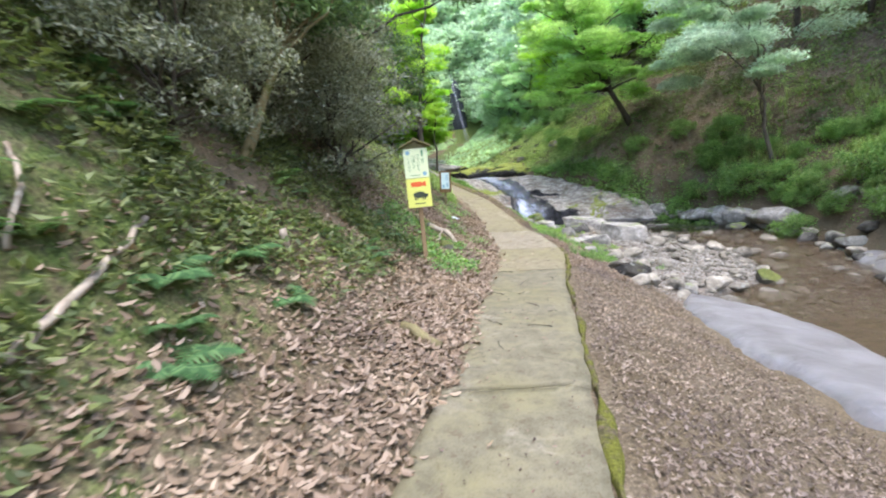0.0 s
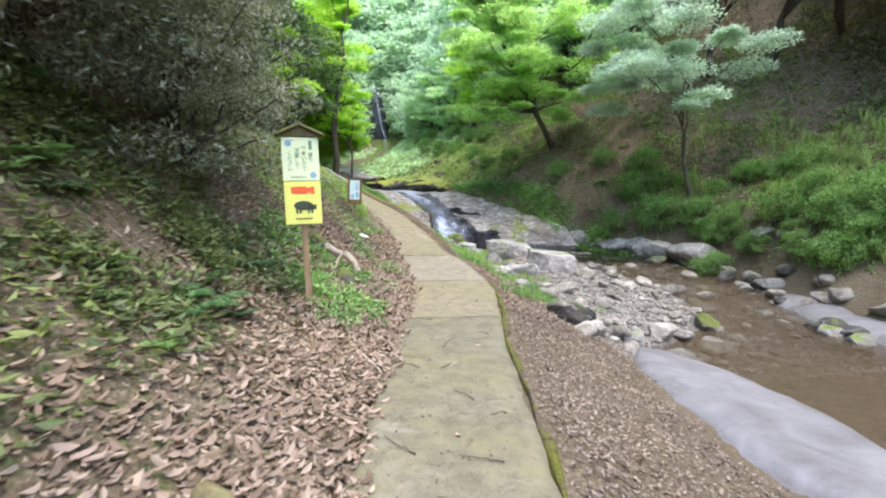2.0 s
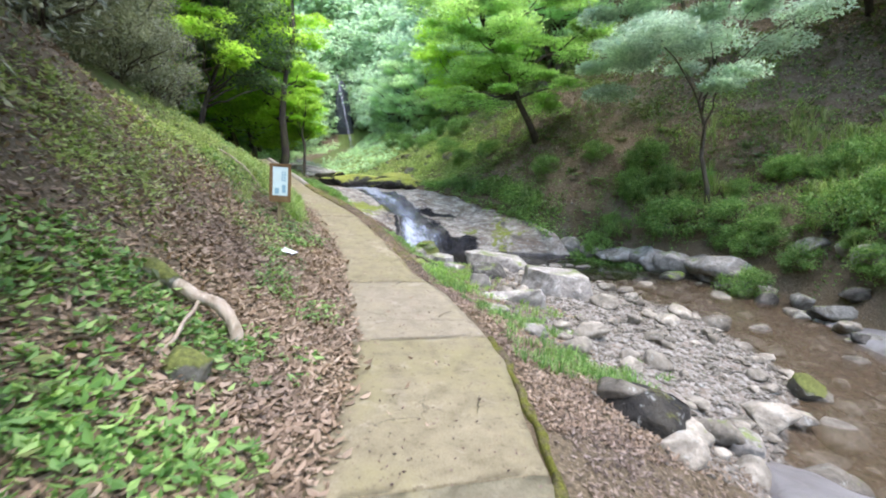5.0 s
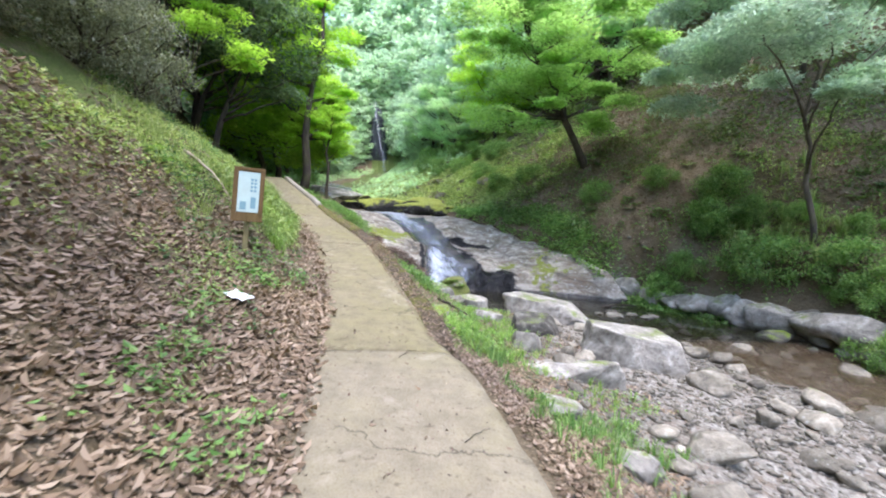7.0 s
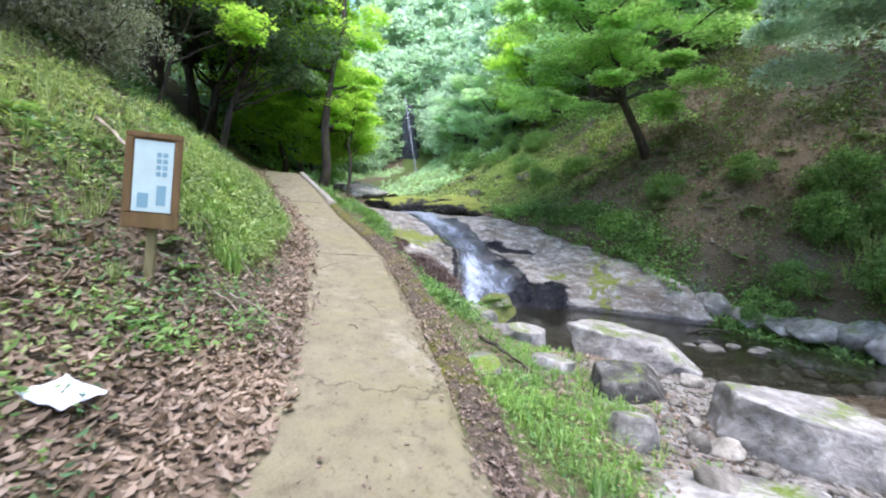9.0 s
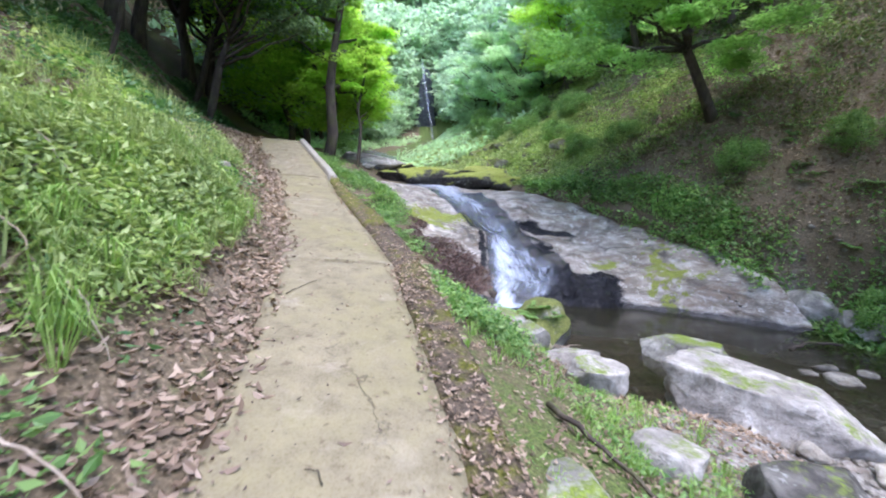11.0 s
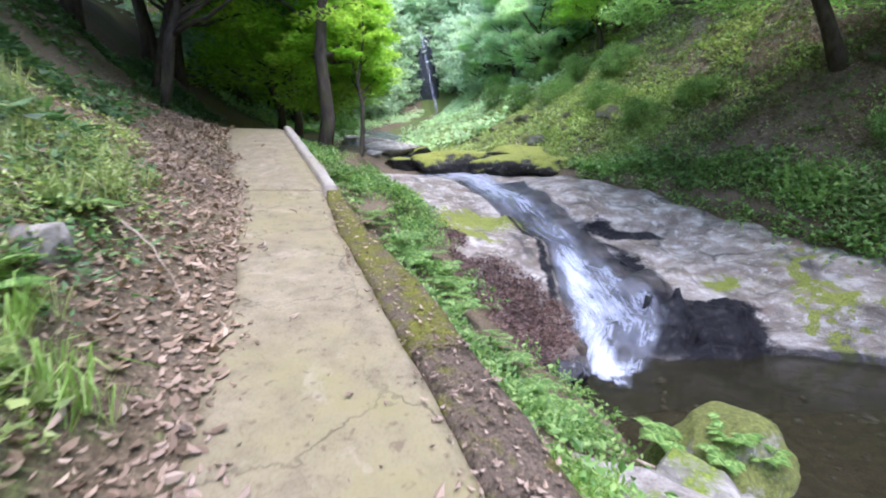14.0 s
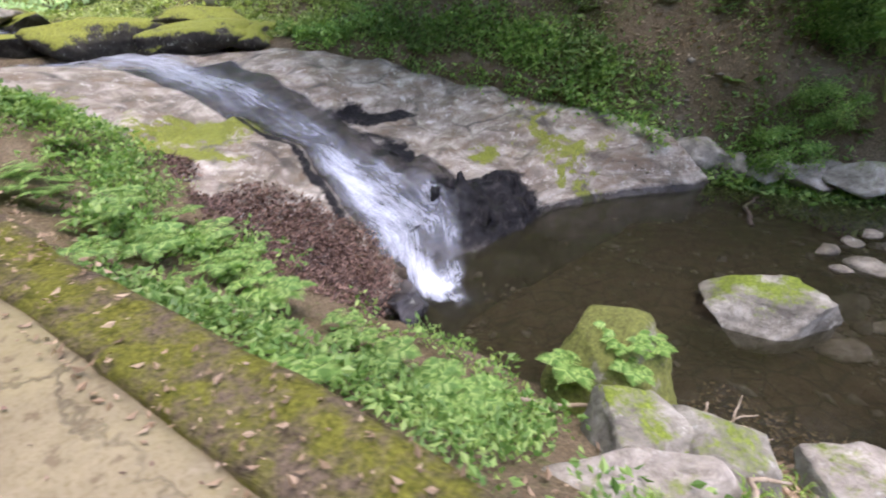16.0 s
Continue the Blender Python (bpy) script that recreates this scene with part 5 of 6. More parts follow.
bush = tree("green_bush", "low leafy green bush on the far bank", pose(0, 0, 0), seed=32, tall=1.3, spread=1.1, low=0.1, clumps=55, leaves=5500, size=0.10, trunk_r=0.03, clump_r=0.33, flat_clump=0.8, aspect=0.45, flat=0.35, leaf=M_HERB, branches=10)
wood(bush, [(12.0, 18.2, 0.9), (12.6, 16.4, 0.8), (13.2, 14.0, 0.8), (12.2, 20.2, 0.8), (11.8, 15.2, 0.6), (13.4, 11.4, 0.8), (12.5, 12.6, 0.5), (13.0, 21.0, 0.8), (13.6, 8.6, 0.7), (10.6, 24.6, 0.6), (12.2, 23.0, 0.6), (8.2, 33.0, 0.7), (9.4, 34.5, 0.8), (7.6, 36.5, 0.7), (9.0, 38, 0.8), (7.0, 40, 0.8), (8.6, 42.5, 0.9), (6.6, 45, 0.9), (-2.8, 44, 0.9), (-3.4, 48, 1.0), (7.4, 49, 1.0), (8.4, 30.6, 0.6), (9.6, 29.5, 0.6)] + brush, "bushes on the far bank", 7)


# ---------------------------------------------------------------- plants and litter on the ground
def scatter(n, x0, x1, y0, y1, want, nr):
    """About n random spots in the box, kept with the chance that want(x, y) gives."""
    x, y = nr.uniform(x0, x1, n), nr.uniform(y0, y1, n)
    k = nr.rand(n) < want(x, y)
    return x[k], y[k]


def left_of_path(x, y):
    return along(PATH_L, y) - x


def right_of_path(x, y):
    return x - along(PATH_R, y)


def stuff(name, label, category, v, f, material):
    thing(name, label, category, kind="stuff", data=mesh(name, v, f, material))


def surface(x, y):
    """The top of whatever lies at x, y: bedrock or ground."""
    g = height(x, y)
    inside = (x > along(SLAB_L, y)) & (x < along(SLAB_R, y)) & (y > 22.0) & (y < 31)
    return np.where(inside, slab_height(x, y), g)


def litter(name, label, n, box4, want, seed, size=0.075, material=M_LITTER):
    nr = np.random.RandomState(seed)
    x, y = scatter(n, *box4, want, nr)
    z = surface(x, y) + nr.rand(len(x)) * 0.035 + 0.004
    on = (left_of_path(x, y) < 0) & (right_of_path(x, y) < 0) & (y < 34)
    z = np.where(on, along(PATH_Z, y) + 0.008 + 0.012 * nr.rand(len(x)), z)
    off = right_of_path(x, y)
    kerb = (off > 0) & (off < 0.33) & (y > 12.8) & (y < 22.7)
    z = np.where(kerb, along(PATH_Z, y) + np.interp(y, [12.7, 16, 20, 22.7], [-0.10, -0.02, 0.02, 0.02]) + 0.02 + 0.02 * nr.rand(len(x)), z)
    v, f = leaf_cards(np.stack([x, y, z], 1), size, nr, 0.66, 0.52, 0.5, 0.65)
    if size > 0.05:
        # six-cornered leaves, curled along the midrib
        q = v.reshape(-1, 4, 3)
        base, l, tip, r = q[:, 0], q[:, 1], q[:, 2], q[:, 3]
        mid = lambda s, k: base + (tip - base) * k + (s - (base + (tip - base) * 0.45)) * 0.85
        v = np.stack([base, mid(l, 0.3), mid(l, 0.68), tip, mid(r, 0.68), mid(r, 0.3)], 1).reshape(-1, 3)
        b = np.arange(len(q))[:, None] * 6
        f = np.concatenate([b + np.array([[0, 1, 2, 3]]), b + np.array([[0, 3, 4, 5]])], 0)
    stuff(name, label, "leaf litter", v, f, material)


clip01 = lambda a: np.clip(a, 0, 1)
litter("leaf_litter", "dry brown fallen leaves beside the path", 150000, (-3.8, 2.4, -2, 14.3),
       lambda x, y: clip01((left_of_path(x, y) + 0.14 + 0.22 * value_noise(x * 2, y * 2, 151)) / 0.2) * clip01(1.3 - left_of_path(x, y) / np.interp(y, [0, 7, 9, 14], [1.5, 1.9, 3.8, 3.6])) * clip01(0.8 + 0.5 * value_noise(x, y, 51)), 61, 0.065)
litter("leaf_litter", "dry fallen leaves on the slope by the stream", 90000, (0.3, 4.6, -2, 9.5),
       lambda x, y: clip01((right_of_path(x, y) - 0.05) / 0.2) * clip01((along(EDGE_L, y) - 0.2 - x) / 0.4) * clip01(0.6 + 0.5 * value_noise(x, y, 52)), 62, 0.034, M_LITTERD)
litter("leaf_litter", "fallen leaves along the foot of the mossy bank", 110000, (-7, 1.2, 13, 31),
       lambda x, y: clip01((left_of_path(x, y) + 0.17 + 0.22 * value_noise(x * 2, y * 2, 152)) / 0.2) * clip01(1.1 - left_of_path(x, y) / np.interp(y, [13, 17, 20, 31], [2.2, 1.6, 1.8, 2.8])), 63, 0.058)
litter("leaf_litter", "dry leaves on the soil between path and gravel", 26000, (1.8, 4.8, 8.4, 13.2), lambda x, y: clip01((right_of_path(x, y) - 0.04) / 0.1) * clip01((1.9 - right_of_path(x, y)) / 0.9) * clip01(0.75 + 0.6 * value_noise(x, y, 58)), 70, 0.045)
litter("leaf_litter", "dry leaves caught among the plants of the bank", 60000, (-3.6, 0.9, 13.5, 21), lambda x, y: clip01((left_of_path(x, y) - 0.6) / 0.5) * clip01(1.4 - left_of_path(x, y) / 2.6) * clip01(0.5 + 0.9 * value_noise(x * 1.2, y * 1.2, 155)), 71, 0.06, M_LITTERD)
litter("leaf_litter", "a few dry leaves lying on the path", 900, (-2, 2.6, 0, 27), lambda x, y: clip01(-left_of_path(x, y) * 5) * clip01(-right_of_path(x, y) * 5) * 0.5, 64, 0.05)
litter("path_debris", "tiny dark crumbs of leaf and bark on the path", 20000, (-3, 2.6, -1, 27), lambda x, y: clip01(-left_of_path(x, y) * 8) * clip01(-right_of_path(x, y) * 8) * clip01(0.45 + 0.6 * value_noise(x * 1.5, y * 1.5, 57)), 69, 0.02, M_LITTERR)
litter("leaf_litter", "dead leaves on the mossy kerb", 70000, (-0.5, 3.0, 12.8, 23), lambda x, y: (right_of_path(x, y) > -0.08) * (right_of_path(x, y) < 0.36) * np.interp(y, [12.8, 17, 19, 23], [1, 0.8, 0.25, 0.2]) * clip01(0.6 + value_noise(x * 3, y * 3, 59)), 65, 0.032)
litter("leaf_litter", "fallen leaves on the far bank", 170000, (8.5, 22, 1, 33), lambda x, y: clip01((x - along(BANK_R, y)) / 0.5) * clip01(0.75 + value_noise(x * 0.5, y * 0.5, 53)), 66, 0.08)
litter("red_leaf_litter", "dark red dead leaves heaped in a rock pocket", 80000, (1.2, 4.0, 22.0, 26.4), lambda x, y: np.maximum(clip01(2.4 - 1.9 * np.hypot((x - 2.85) / 0.85, (y - 23.45) / 1.05)), clip01(1.5 - 1.5 * np.hypot((x - 1.9) / 0.5, (y - 25.2) / 0.5))), 67, 0.05, M_LITTERR)
litter("leaf_litter", "fallen leaves and twigs on the grassy bank", 26000, (2.0, 5.2, 12.5, 19.5), lambda x, y: clip01((right_of_path(x, y) - 0.5)) * 0.6 * clip01(0.7 + value_noise(x, y, 54)), 68, 0.05)


def herbs(name, label, n, box4, want, seed, material, size, tall, per=7, reach=0.10, aspect=0.5, flat=0.6):
    """Low leafy plants: each a stem with some leaves at several heights."""
    nr = np.random.RandomState(seed)
    x, y = scatter(n, *box4, want, nr)
    h = tall * (0.35 + 0.65 * nr.rand(len(x))) * (0.7 + 0.5 * value_noise(x * 1.3, y * 1.3, seed))
    x, y, h = np.repeat(x, per), np.repeat(y, per), np.repeat(h, per)
    k = nr.rand(len(x))
    a, r = nr.rand(len(x)) * 2 * np.pi, reach * nr.rand(len(x)) ** 0.5
    px, py = x + r * np.cos(a), y + r * np.sin(a)
    p = np.stack([px, py, surface(px, py) + 0.02 + h * k ** 0.7], 1)
    v, f = leaf_cards(p, size * (0.6 + 0.6 * k), nr, flat, aspect, 0.25, 0.4, heading=a, droop=0.1)
    stuff(name, label, "plants", v, f, material)


def grass(name, label, n, box4, want, seed, length=0.2, material=M_GRASS, per=26, width=0.0055):
    """Tufts of arching blades, each blade bent in two."""
    nr = np.random.RandomState(seed)
    x, y = scatter(n, *box4, want, nr)
    s = np.repeat(0.6 + 0.8 * nr.rand(len(x)), per) * length
    x, y = np.repeat(x, per), np.repeat(y, per)
    m = len(x)
    a = nr.rand(m) * 2 * np.pi
    lean = 0.4 + 0.8 * nr.rand(m)
    d = np.stack([np.cos(a), np.sin(a), np.zeros(m)], 1)
    w = np.stack([-np.sin(a), np.cos(a), np.zeros(m)], 1) * (width * s / length * 0.5)[:, None] * (0.5 + nr.rand(m))[:, None]
    p = np.stack([x, y, surface(x, y)], 1) + d * 0.02
    q = p + d * (s * lean * 0.35)[:, None] + np.array([0, 0, 1]) * (s * (1.05 - 0.4 * lean))[:, None]
    e = q + d * (s * lean * 0.55)[:, None] + np.array([0, 0, 1]) * (s * (0.25 - 0.55 * lean))[:, None]
    v = np.stack([p - w, p + w, q + w * 0.8, q - w * 0.8, e + w * 0.1, e - w * 0.1], 1).reshape(-1, 3)
    b = np.arange(m)[:, None] * 6
    f = np.concatenate([b + np.array([[0, 1, 2, 3]]), b + np.array([[3, 2, 4, 5]])], 0)
    stuff(name, label, "grass", v, f, material)


bandy = lambda y, lo, hi, s=1.0: clip01((y - lo) / s + 0.5) * clip01((hi - y) / s + 0.5)
patch = lambda x, y, k, seed, bias=0.4: clip01(bias + 1.3 * value_noise(x * k, y * k, seed))
herbs("bank_herbs", "green herbs and seedlings on the shaded bank", 24000, (-4.5, 0.6, -2, 11), lambda x, y: clip01((left_of_path(x, y) - 1.0) / 0.6) * np.interp(y, [-2, 7.0, 8.6, 11], [1, 0.9, 0.08, 0.06]) * patch(x, y, 0.8, 71, 0.5), 71, M_OLIVE, 0.08, 0.3, 10)
herbs("bank_herbs", "bright green herbs along the foot of the bank", 20000, (-3.0, 1.0, 9.5, 22), lambda x, y: clip01((left_of_path(x, y) - np.interp(y, [9, 13, 16, 22], [0.9, 0.7, 0.35, 0.6])) / 0.4) * clip01(1.4 - left_of_path(x, y) / 2.2) * np.interp(y, [9.5, 11.5, 13.4, 14.6, 20.6, 22.5], [0.04, 0.10, 0.3, 1, 1, 0.0]) * patch(x, y, 1.6, 72, 0.12), 72, M_BANKHERB, 0.043, 0.28, 11)
herbs("bank_herbs", "darker broad-leaved herbs among the grass", 3600, (-3.0, 1.0, 12, 21), lambda x, y: clip01((left_of_path(x, y) - 0.3) / 0.3) * clip01(1.5 - left_of_path(x, y) / 2.2) * np.interp(y, [12, 13.6, 14.8, 21], [0.05, 0.2, 1, 1]) * patch(x, y, 1.2, 83, 0.45), 83, M_HERBD, 0.06, 0.24, 9)
tufts = [(0.15, 16.35), (-0.05, 15.6), (0.35, 15.1), (0.2, 17.2), (-0.3, 16.4), (0.0, 18.2), (-0.35, 17.6)]
near_tuft = lambda x, y: np.max([np.exp(-(((x - a) / 0.13) ** 2 + ((y - b) / 0.13) ** 2)) for a, b in tufts], 0)
grass("bank_grass", "thick tufts of bright green grass on the bank", 3200, (-0.8, 0.8, 14.6, 18.8), lambda x, y: near_tuft(x, y) * 0.5, 173, 0.24, M_TUFT, 18, 0.006)
grass("bank_grass", "wisps of yellowing grass between the herbs", 1000, (-3.4, 1.0, 15.2, 21.5), lambda x, y: clip01((left_of_path(x, y) - 0.5) / 0.4) * clip01(1.6 - left_of_path(x, y) / 2.4) * patch(x, y, 1.3, 174, 0.3), 174, 0.30, M_GRASS, 16, 0.005)
grass("far_bank_grass", "pale rank grass and brush on the far bank", 2600, (10.5, 18, 2, 20), lambda x, y: clip01((x - along(BANK_R, y) + 0.4) / 0.5) * clip01(1.3 - (x - along(BANK_R, y)) / 3.5) * patch(x, y, 0.5, 175, 0.45), 175, 0.5, M_BANKHERB, 18, 0.014)
grass("bank_grass", "long yellow-green grass hanging over the bank", 6000, (-3.2, 1.0, 11.5, 21.5), lambda x, y: clip01((left_of_path(x, y) - np.interp(y, [11, 13, 16, 22], [0.8, 0.6, 0.25, 0.7])) / 0.3) * clip01(1.5 - left_of_path(x, y) / 2.0) * np.interp(y, [11.5, 14.0, 15.6, 20, 21.5], [0.04, 0.12, 0.8, 0.8, 0.0]) * patch(x, y, 1.3, 73, 0.2), 73, 0.16, M_GRASS, 22, 0.0045)
herbs("bank_herbs", "yellowish undergrowth higher on the bank", 8000, (-6, -0.8, 9, 21), lambda x, y: clip01((left_of_path(x, y) - 1.9) / 0.6) * clip01((3.9 - left_of_path(x, y)) / 0.8) * np.interp(y, [9, 11, 15], [0.5, 1, 1]) * patch(x, y, 0.7, 74, 0.4), 74, M_GRASS, 0.065, 0.22, 9)
herbs("streamside_herbs", "bright green herbs between the kerb and the pool", 20000, (-1.6, 4.2, 17.5, 28.5), lambda x, y: clip01((right_of_path(x, y) - 0.28) / 0.15) * clip01((np.minimum(along(SLAB_L, y) + 0.1, along(EDGE_L, y) - 0.15) - x) / 0.3) * (1 - np.exp(-(((x - 3.0) / 0.95) ** 4 + ((y - 19.2) / 0.75) ** 4))) * patch(x, y, 1.5, 75, 0.3), 75, M_HERB, 0.058, 0.36, 13, 0.11, 0.55, 0.35)
herbs("streamside_herbs", "grassy herbs on the bank beside the kerb", 6000, (1.8, 5.2, 12.6, 19.2), lambda x, y: clip01((right_of_path(x, y) - 0.4) / 0.2) * clip01((along(EDGE_L, y) - 0.6 - x) / 0.5) * clip01(1.3 - right_of_path(x, y) / 2.2) * patch(x, y, 1.0, 76, np.interp(y, [13, 15.5, 16.5], [0.1, 0.15, 0.5])), 76, M_HERB, 0.045, 0.12, 9)
grass("streamside_grass", "short green grass on the bank", 4200, (2.0, 5.0, 12.6, 19), lambda x, y: clip01((right_of_path(x, y) - 0.45) / 0.2) * clip01(1.3 - right_of_path(x, y) / 2.2) * patch(x, y, 1.0, 76, np.interp(y, [13, 15.5, 16.5], [0.15, 0.2, 0.5])), 77, 0.12, M_TUFT, 12, 0.006)
grass("streamside_grass", "tufts of green grass beside the gravel", 1500, (2.4, 5.2, 9.6, 13.4), lambda x, y: clip01((right_of_path(x, y) - 0.15) / 0.2) * clip01((2.4 - right_of_path(x, y)) / 0.6) * patch(x, y, 1.1, 84, 0.12), 84, 0.13, M_HERB, 14, 0.007)
herbs("far_bank_ground_cover", "dark green ground cover above the rocks", 21000, (6.0, 14, 18, 31), lambda x, y: clip01((x - along(SLAB_R, y) + 0.15) / 0.15) * clip01(1.6 - (x - along(SLAB_R, y)) / 0.6), 78, M_HERB, 0.11, 0.5, 12, 0.10, 0.5, 0.45)
herbs("far_bank_herbs", "scattered green plants on the far slope", 9000, (8, 19, 4, 34), lambda x, y: clip01((x - along(BANK_R, y) + 0.9) / 0.5) * patch(x, y, 0.45, 79, 0.42), 79, M_HERB, 0.09, 0.32, 9, 0.12, 0.5, 0.4)
herbs("upper_bank_moss_plants", "bright mossy herbs on the slope upstream", 30000, (-1.5, 15, 29.5, 60), lambda x, y: clip01((x - np.interp(y, [29, 30, 33, 48, 60], [6.2, 5.2, 2.6, 1.2, 2.5])) / 0.5) * patch(x, y, 0.7, 80, 0.6), 80, M_GRASS, 0.15, 0.34, 7)
herbs("bank_herbs", "green herbs round the dead branch by the path", 900, (-1.2, 0.9, 7.0, 9.6), lambda x, y: clip01((left_of_path(x, y) - 0.12) / 0.2) * clip01((1.5 - left_of_path(x, y)) / 0.4) * patch(x, y, 1.6, 86, 0.25), 86, M_HERB, 0.07, 0.22, 10, 0.1, 0.55, 0.5)
herbs("far_bank_herbs", "pale yellowish plants on the open slope", 9000, (11.8, 18, 3, 22), lambda x, y: clip01((x - along(BANK_R, y)) / 0.4) * patch(x, y, 0.6, 87, 0.35), 87, M_BANKHERB, 0.085, 0.26, 9, 0.12, 0.5, 0.45)
herbs("bank_herbs", "tall leafy herbs crowding the edge of the litter", 3800, (-1.4, 0.7, 15.4, 18.1), lambda x, y: clip01((left_of_path(x, y) - 0.42) / 0.15) * clip01((1.7 - left_of_path(x, y)) / 0.3) * clip01(0.7 + 0.5 * value_noise(x * 2, y * 2, 89)), 88, M_BANKHERB, 0.06, 0.42, 12, 0.1, 0.5, 0.45)
grass("bank_grass", "fine green grass at the edge of the litter", 650, (-1.4, 0.7, 15.2, 18.0), lambda x, y: clip01((left_of_path(x, y) - 0.36) / 0.15) * clip01((1.6 - left_of_path(x, y)) / 0.3) * patch(x, y, 1.5, 91, 0.3), 90, 0.24, M_BANKHERB, 22, 0.006)
herbs("upper_bank_plants", "lush yellow-green plants above the head of the slab", 9000, (5.6, 11.5, 27.5, 36), lambda x, y: clip01((x - along(SLAB_R, y) - 0.5) / 0.4) * clip01((5.0 - (x - along(SLAB_R, y))) / 1.5) * np.interp(y, [27.5, 29.5, 36], [0.3, 1, 1]) * patch(x, y, 0.7, 92, 0.5), 92, M_BANKHERB, 0.10, 0.4, 10, 0.12, 0.5, 0.45)
herbs("far_bank_herbs", "sparse plants among the leaves of the slope", 9000, (8.5, 16, 17, 30), lambda x, y: clip01((x - along(BANK_R, y) - 0.6) / 0.5) * patch(x, y, 0.9, 93, 0.1), 93, M_OLIVE, 0.09, 0.3, 9, 0.12, 0.5, 0.45)
# Far plants share the leaf colour that is paled for haze.
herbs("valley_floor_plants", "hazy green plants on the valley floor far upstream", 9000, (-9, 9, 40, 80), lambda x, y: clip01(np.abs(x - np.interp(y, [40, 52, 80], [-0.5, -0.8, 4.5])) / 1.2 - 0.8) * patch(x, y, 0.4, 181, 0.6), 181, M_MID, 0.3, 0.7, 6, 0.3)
herbs("bank_herbs", "broad green seedlings round the fallen branch", 1500, (-1.2, 0.8, 8.0, 10.1), lambda x, y: clip01((left_of_path(x, y) - 0.15) / 0.2) * patch(x, y, 1.5, 182, 0.25), 182, M_HERB, 0.075, 0.14, 6, 0.1, 0.6)
herbs("bank_herbs", "patches of green herbs beside the path", 1700, (-0.4, 1.1, 10.5, 15.0), lambda x, y: clip01((left_of_path(x, y) - 0.1) / 0.2) * clip01((1.15 - left_of_path(x, y)) / 0.3) * patch(x, y, 1.3, 183, 0.0), 183, M_HERB, 0.06, 0.2, 9)
herbs("far_slope_plants", "dark undergrowth high on the far slope", 14000, (14, 26, 2, 32), lambda x, y: clip01((x - along(BANK_R2, y) + 0.5) / 1.5) * patch(x, y, 0.35, 184, 0.45), 184, M_OLIVE, 0.16, 0.35, 7, 0.2)
herbs("far_bank_herbs", "yellow-green plants on the slope above the slab", 4500, (6, 14, 24, 34), lambda x, y: clip01((x - along(SLAB_R, y) - 0.2) / 0.4) * clip01((2.6 - (x - along(SLAB_R, y))) / 1.5) * patch(x, y, 1.1, 185, 0.2), 185, M_BANKHERB, 0.08, 0.3, 10, 0.12, 0.5, 0.45)
herbs("left_slope_plants", "dark low plants under the trees", 15000, (-9, -1.5, 19, 36), lambda x, y: clip01((left_of_path(x, y) - 1.2) / 0.6) * patch(x, y, 0.6, 81, 0.45), 81, M_HERBD, 0.14, 0.25, 7)


# ---------------------------------------------------------------- stones of the stream bed
def stones():
    rng = random.Random(9)
    protos = [stone_mesh("river_stone", 100 + k, M_STONE, 3, 0.66, 0.3) for k in range(10)]
    made, tries = [], 0
    while len(made) < 270 and tries < 9000:
        tries += 1
        y = rng.uniform(8.6, 19.0)
        lo = np.interp(y, [8.6, 10, 13, 16, 19], [3.6, 3.6, 3.9, 5.0, 6.6])
        hi = np.interp(y, [8.6, 11, 14, 17, 19], [7.2, 11.2, 12.4, 11.8, 11.2])
        x = rng.uniform(lo, hi)
        r = 0.07 + 0.26 * rng.random() ** 2.6
        if any((x - a) ** 2 + (y - b) ** 2 < (0.8 * (r + c)) ** 2 for a, b, c in made):
            continue
        made.append((x, y, r))
        z = float(height(x, y))
        m = pose(x, y, z + 0.34 * r, rng.uniform(-14, 14), rng.uniform(-14, 14), rng.uniform(0, 360)) @ Matrix.Diagonal((r * rng.uniform(0.9, 1.5), r, r * rng.uniform(0.7, 1.1), 1))
        ob = thing("river_stone", "rounded grey stone on the gravel of the stream", "stone", "stones of the stream bed", data=protos[rng.randrange(10)])
        ob.matrix_basis = m


stones()


def pebbles(name, label, n, box4, want, seed, size):
    """Gravel too small to count: squashed eight-sided pebbles in one mesh."""
    nr = np.random.RandomState(seed)
    x, y = scatter(n, *box4, want, nr)
    m = len(x)
    r = size * (0.4 + 1.2 * nr.rand(m) ** 2)
    base = np.array([[1, 0, 0], [0, 1, 0], [-1, 0, 0], [0, -1, 0], [0.1, 0.1, 0.6], [0, 0, -0.6]])
    a = nr.rand(m) * 6.28
    ca, sa = np.cos(a), np.sin(a)
    v = base[None] * (r[:, None, None]) * (1 + 0.3 * nr.randn(m, 6, 1)) * np.stack([1 + 0.4 * nr.rand(m), np.ones(m), np.ones(m)], 1)[:, None, :]
    v = np.stack([v[..., 0] * ca[:, None] - v[..., 1] * sa[:, None], v[..., 0] * sa[:, None] + v[..., 1] * ca[:, None], v[..., 2]], -1)
    v += np.stack([x, y, surface(x, y) + r * 0.15], 1)[:, None, :]
    f = np.array([[0, 1, 4], [1, 2, 4], [2, 3, 4], [3, 0, 4], [1, 0, 5], [2, 1, 5], [3, 2, 5], [0, 3, 5]])
    f = (np.arange(m)[:, None, None] * 6 + f[None]).reshape(-1, 3)
    thing(name, label, "gravel", kind="stuff", data=mesh(name, v.reshape(-1, 3), f, M_PEBBLE, True))


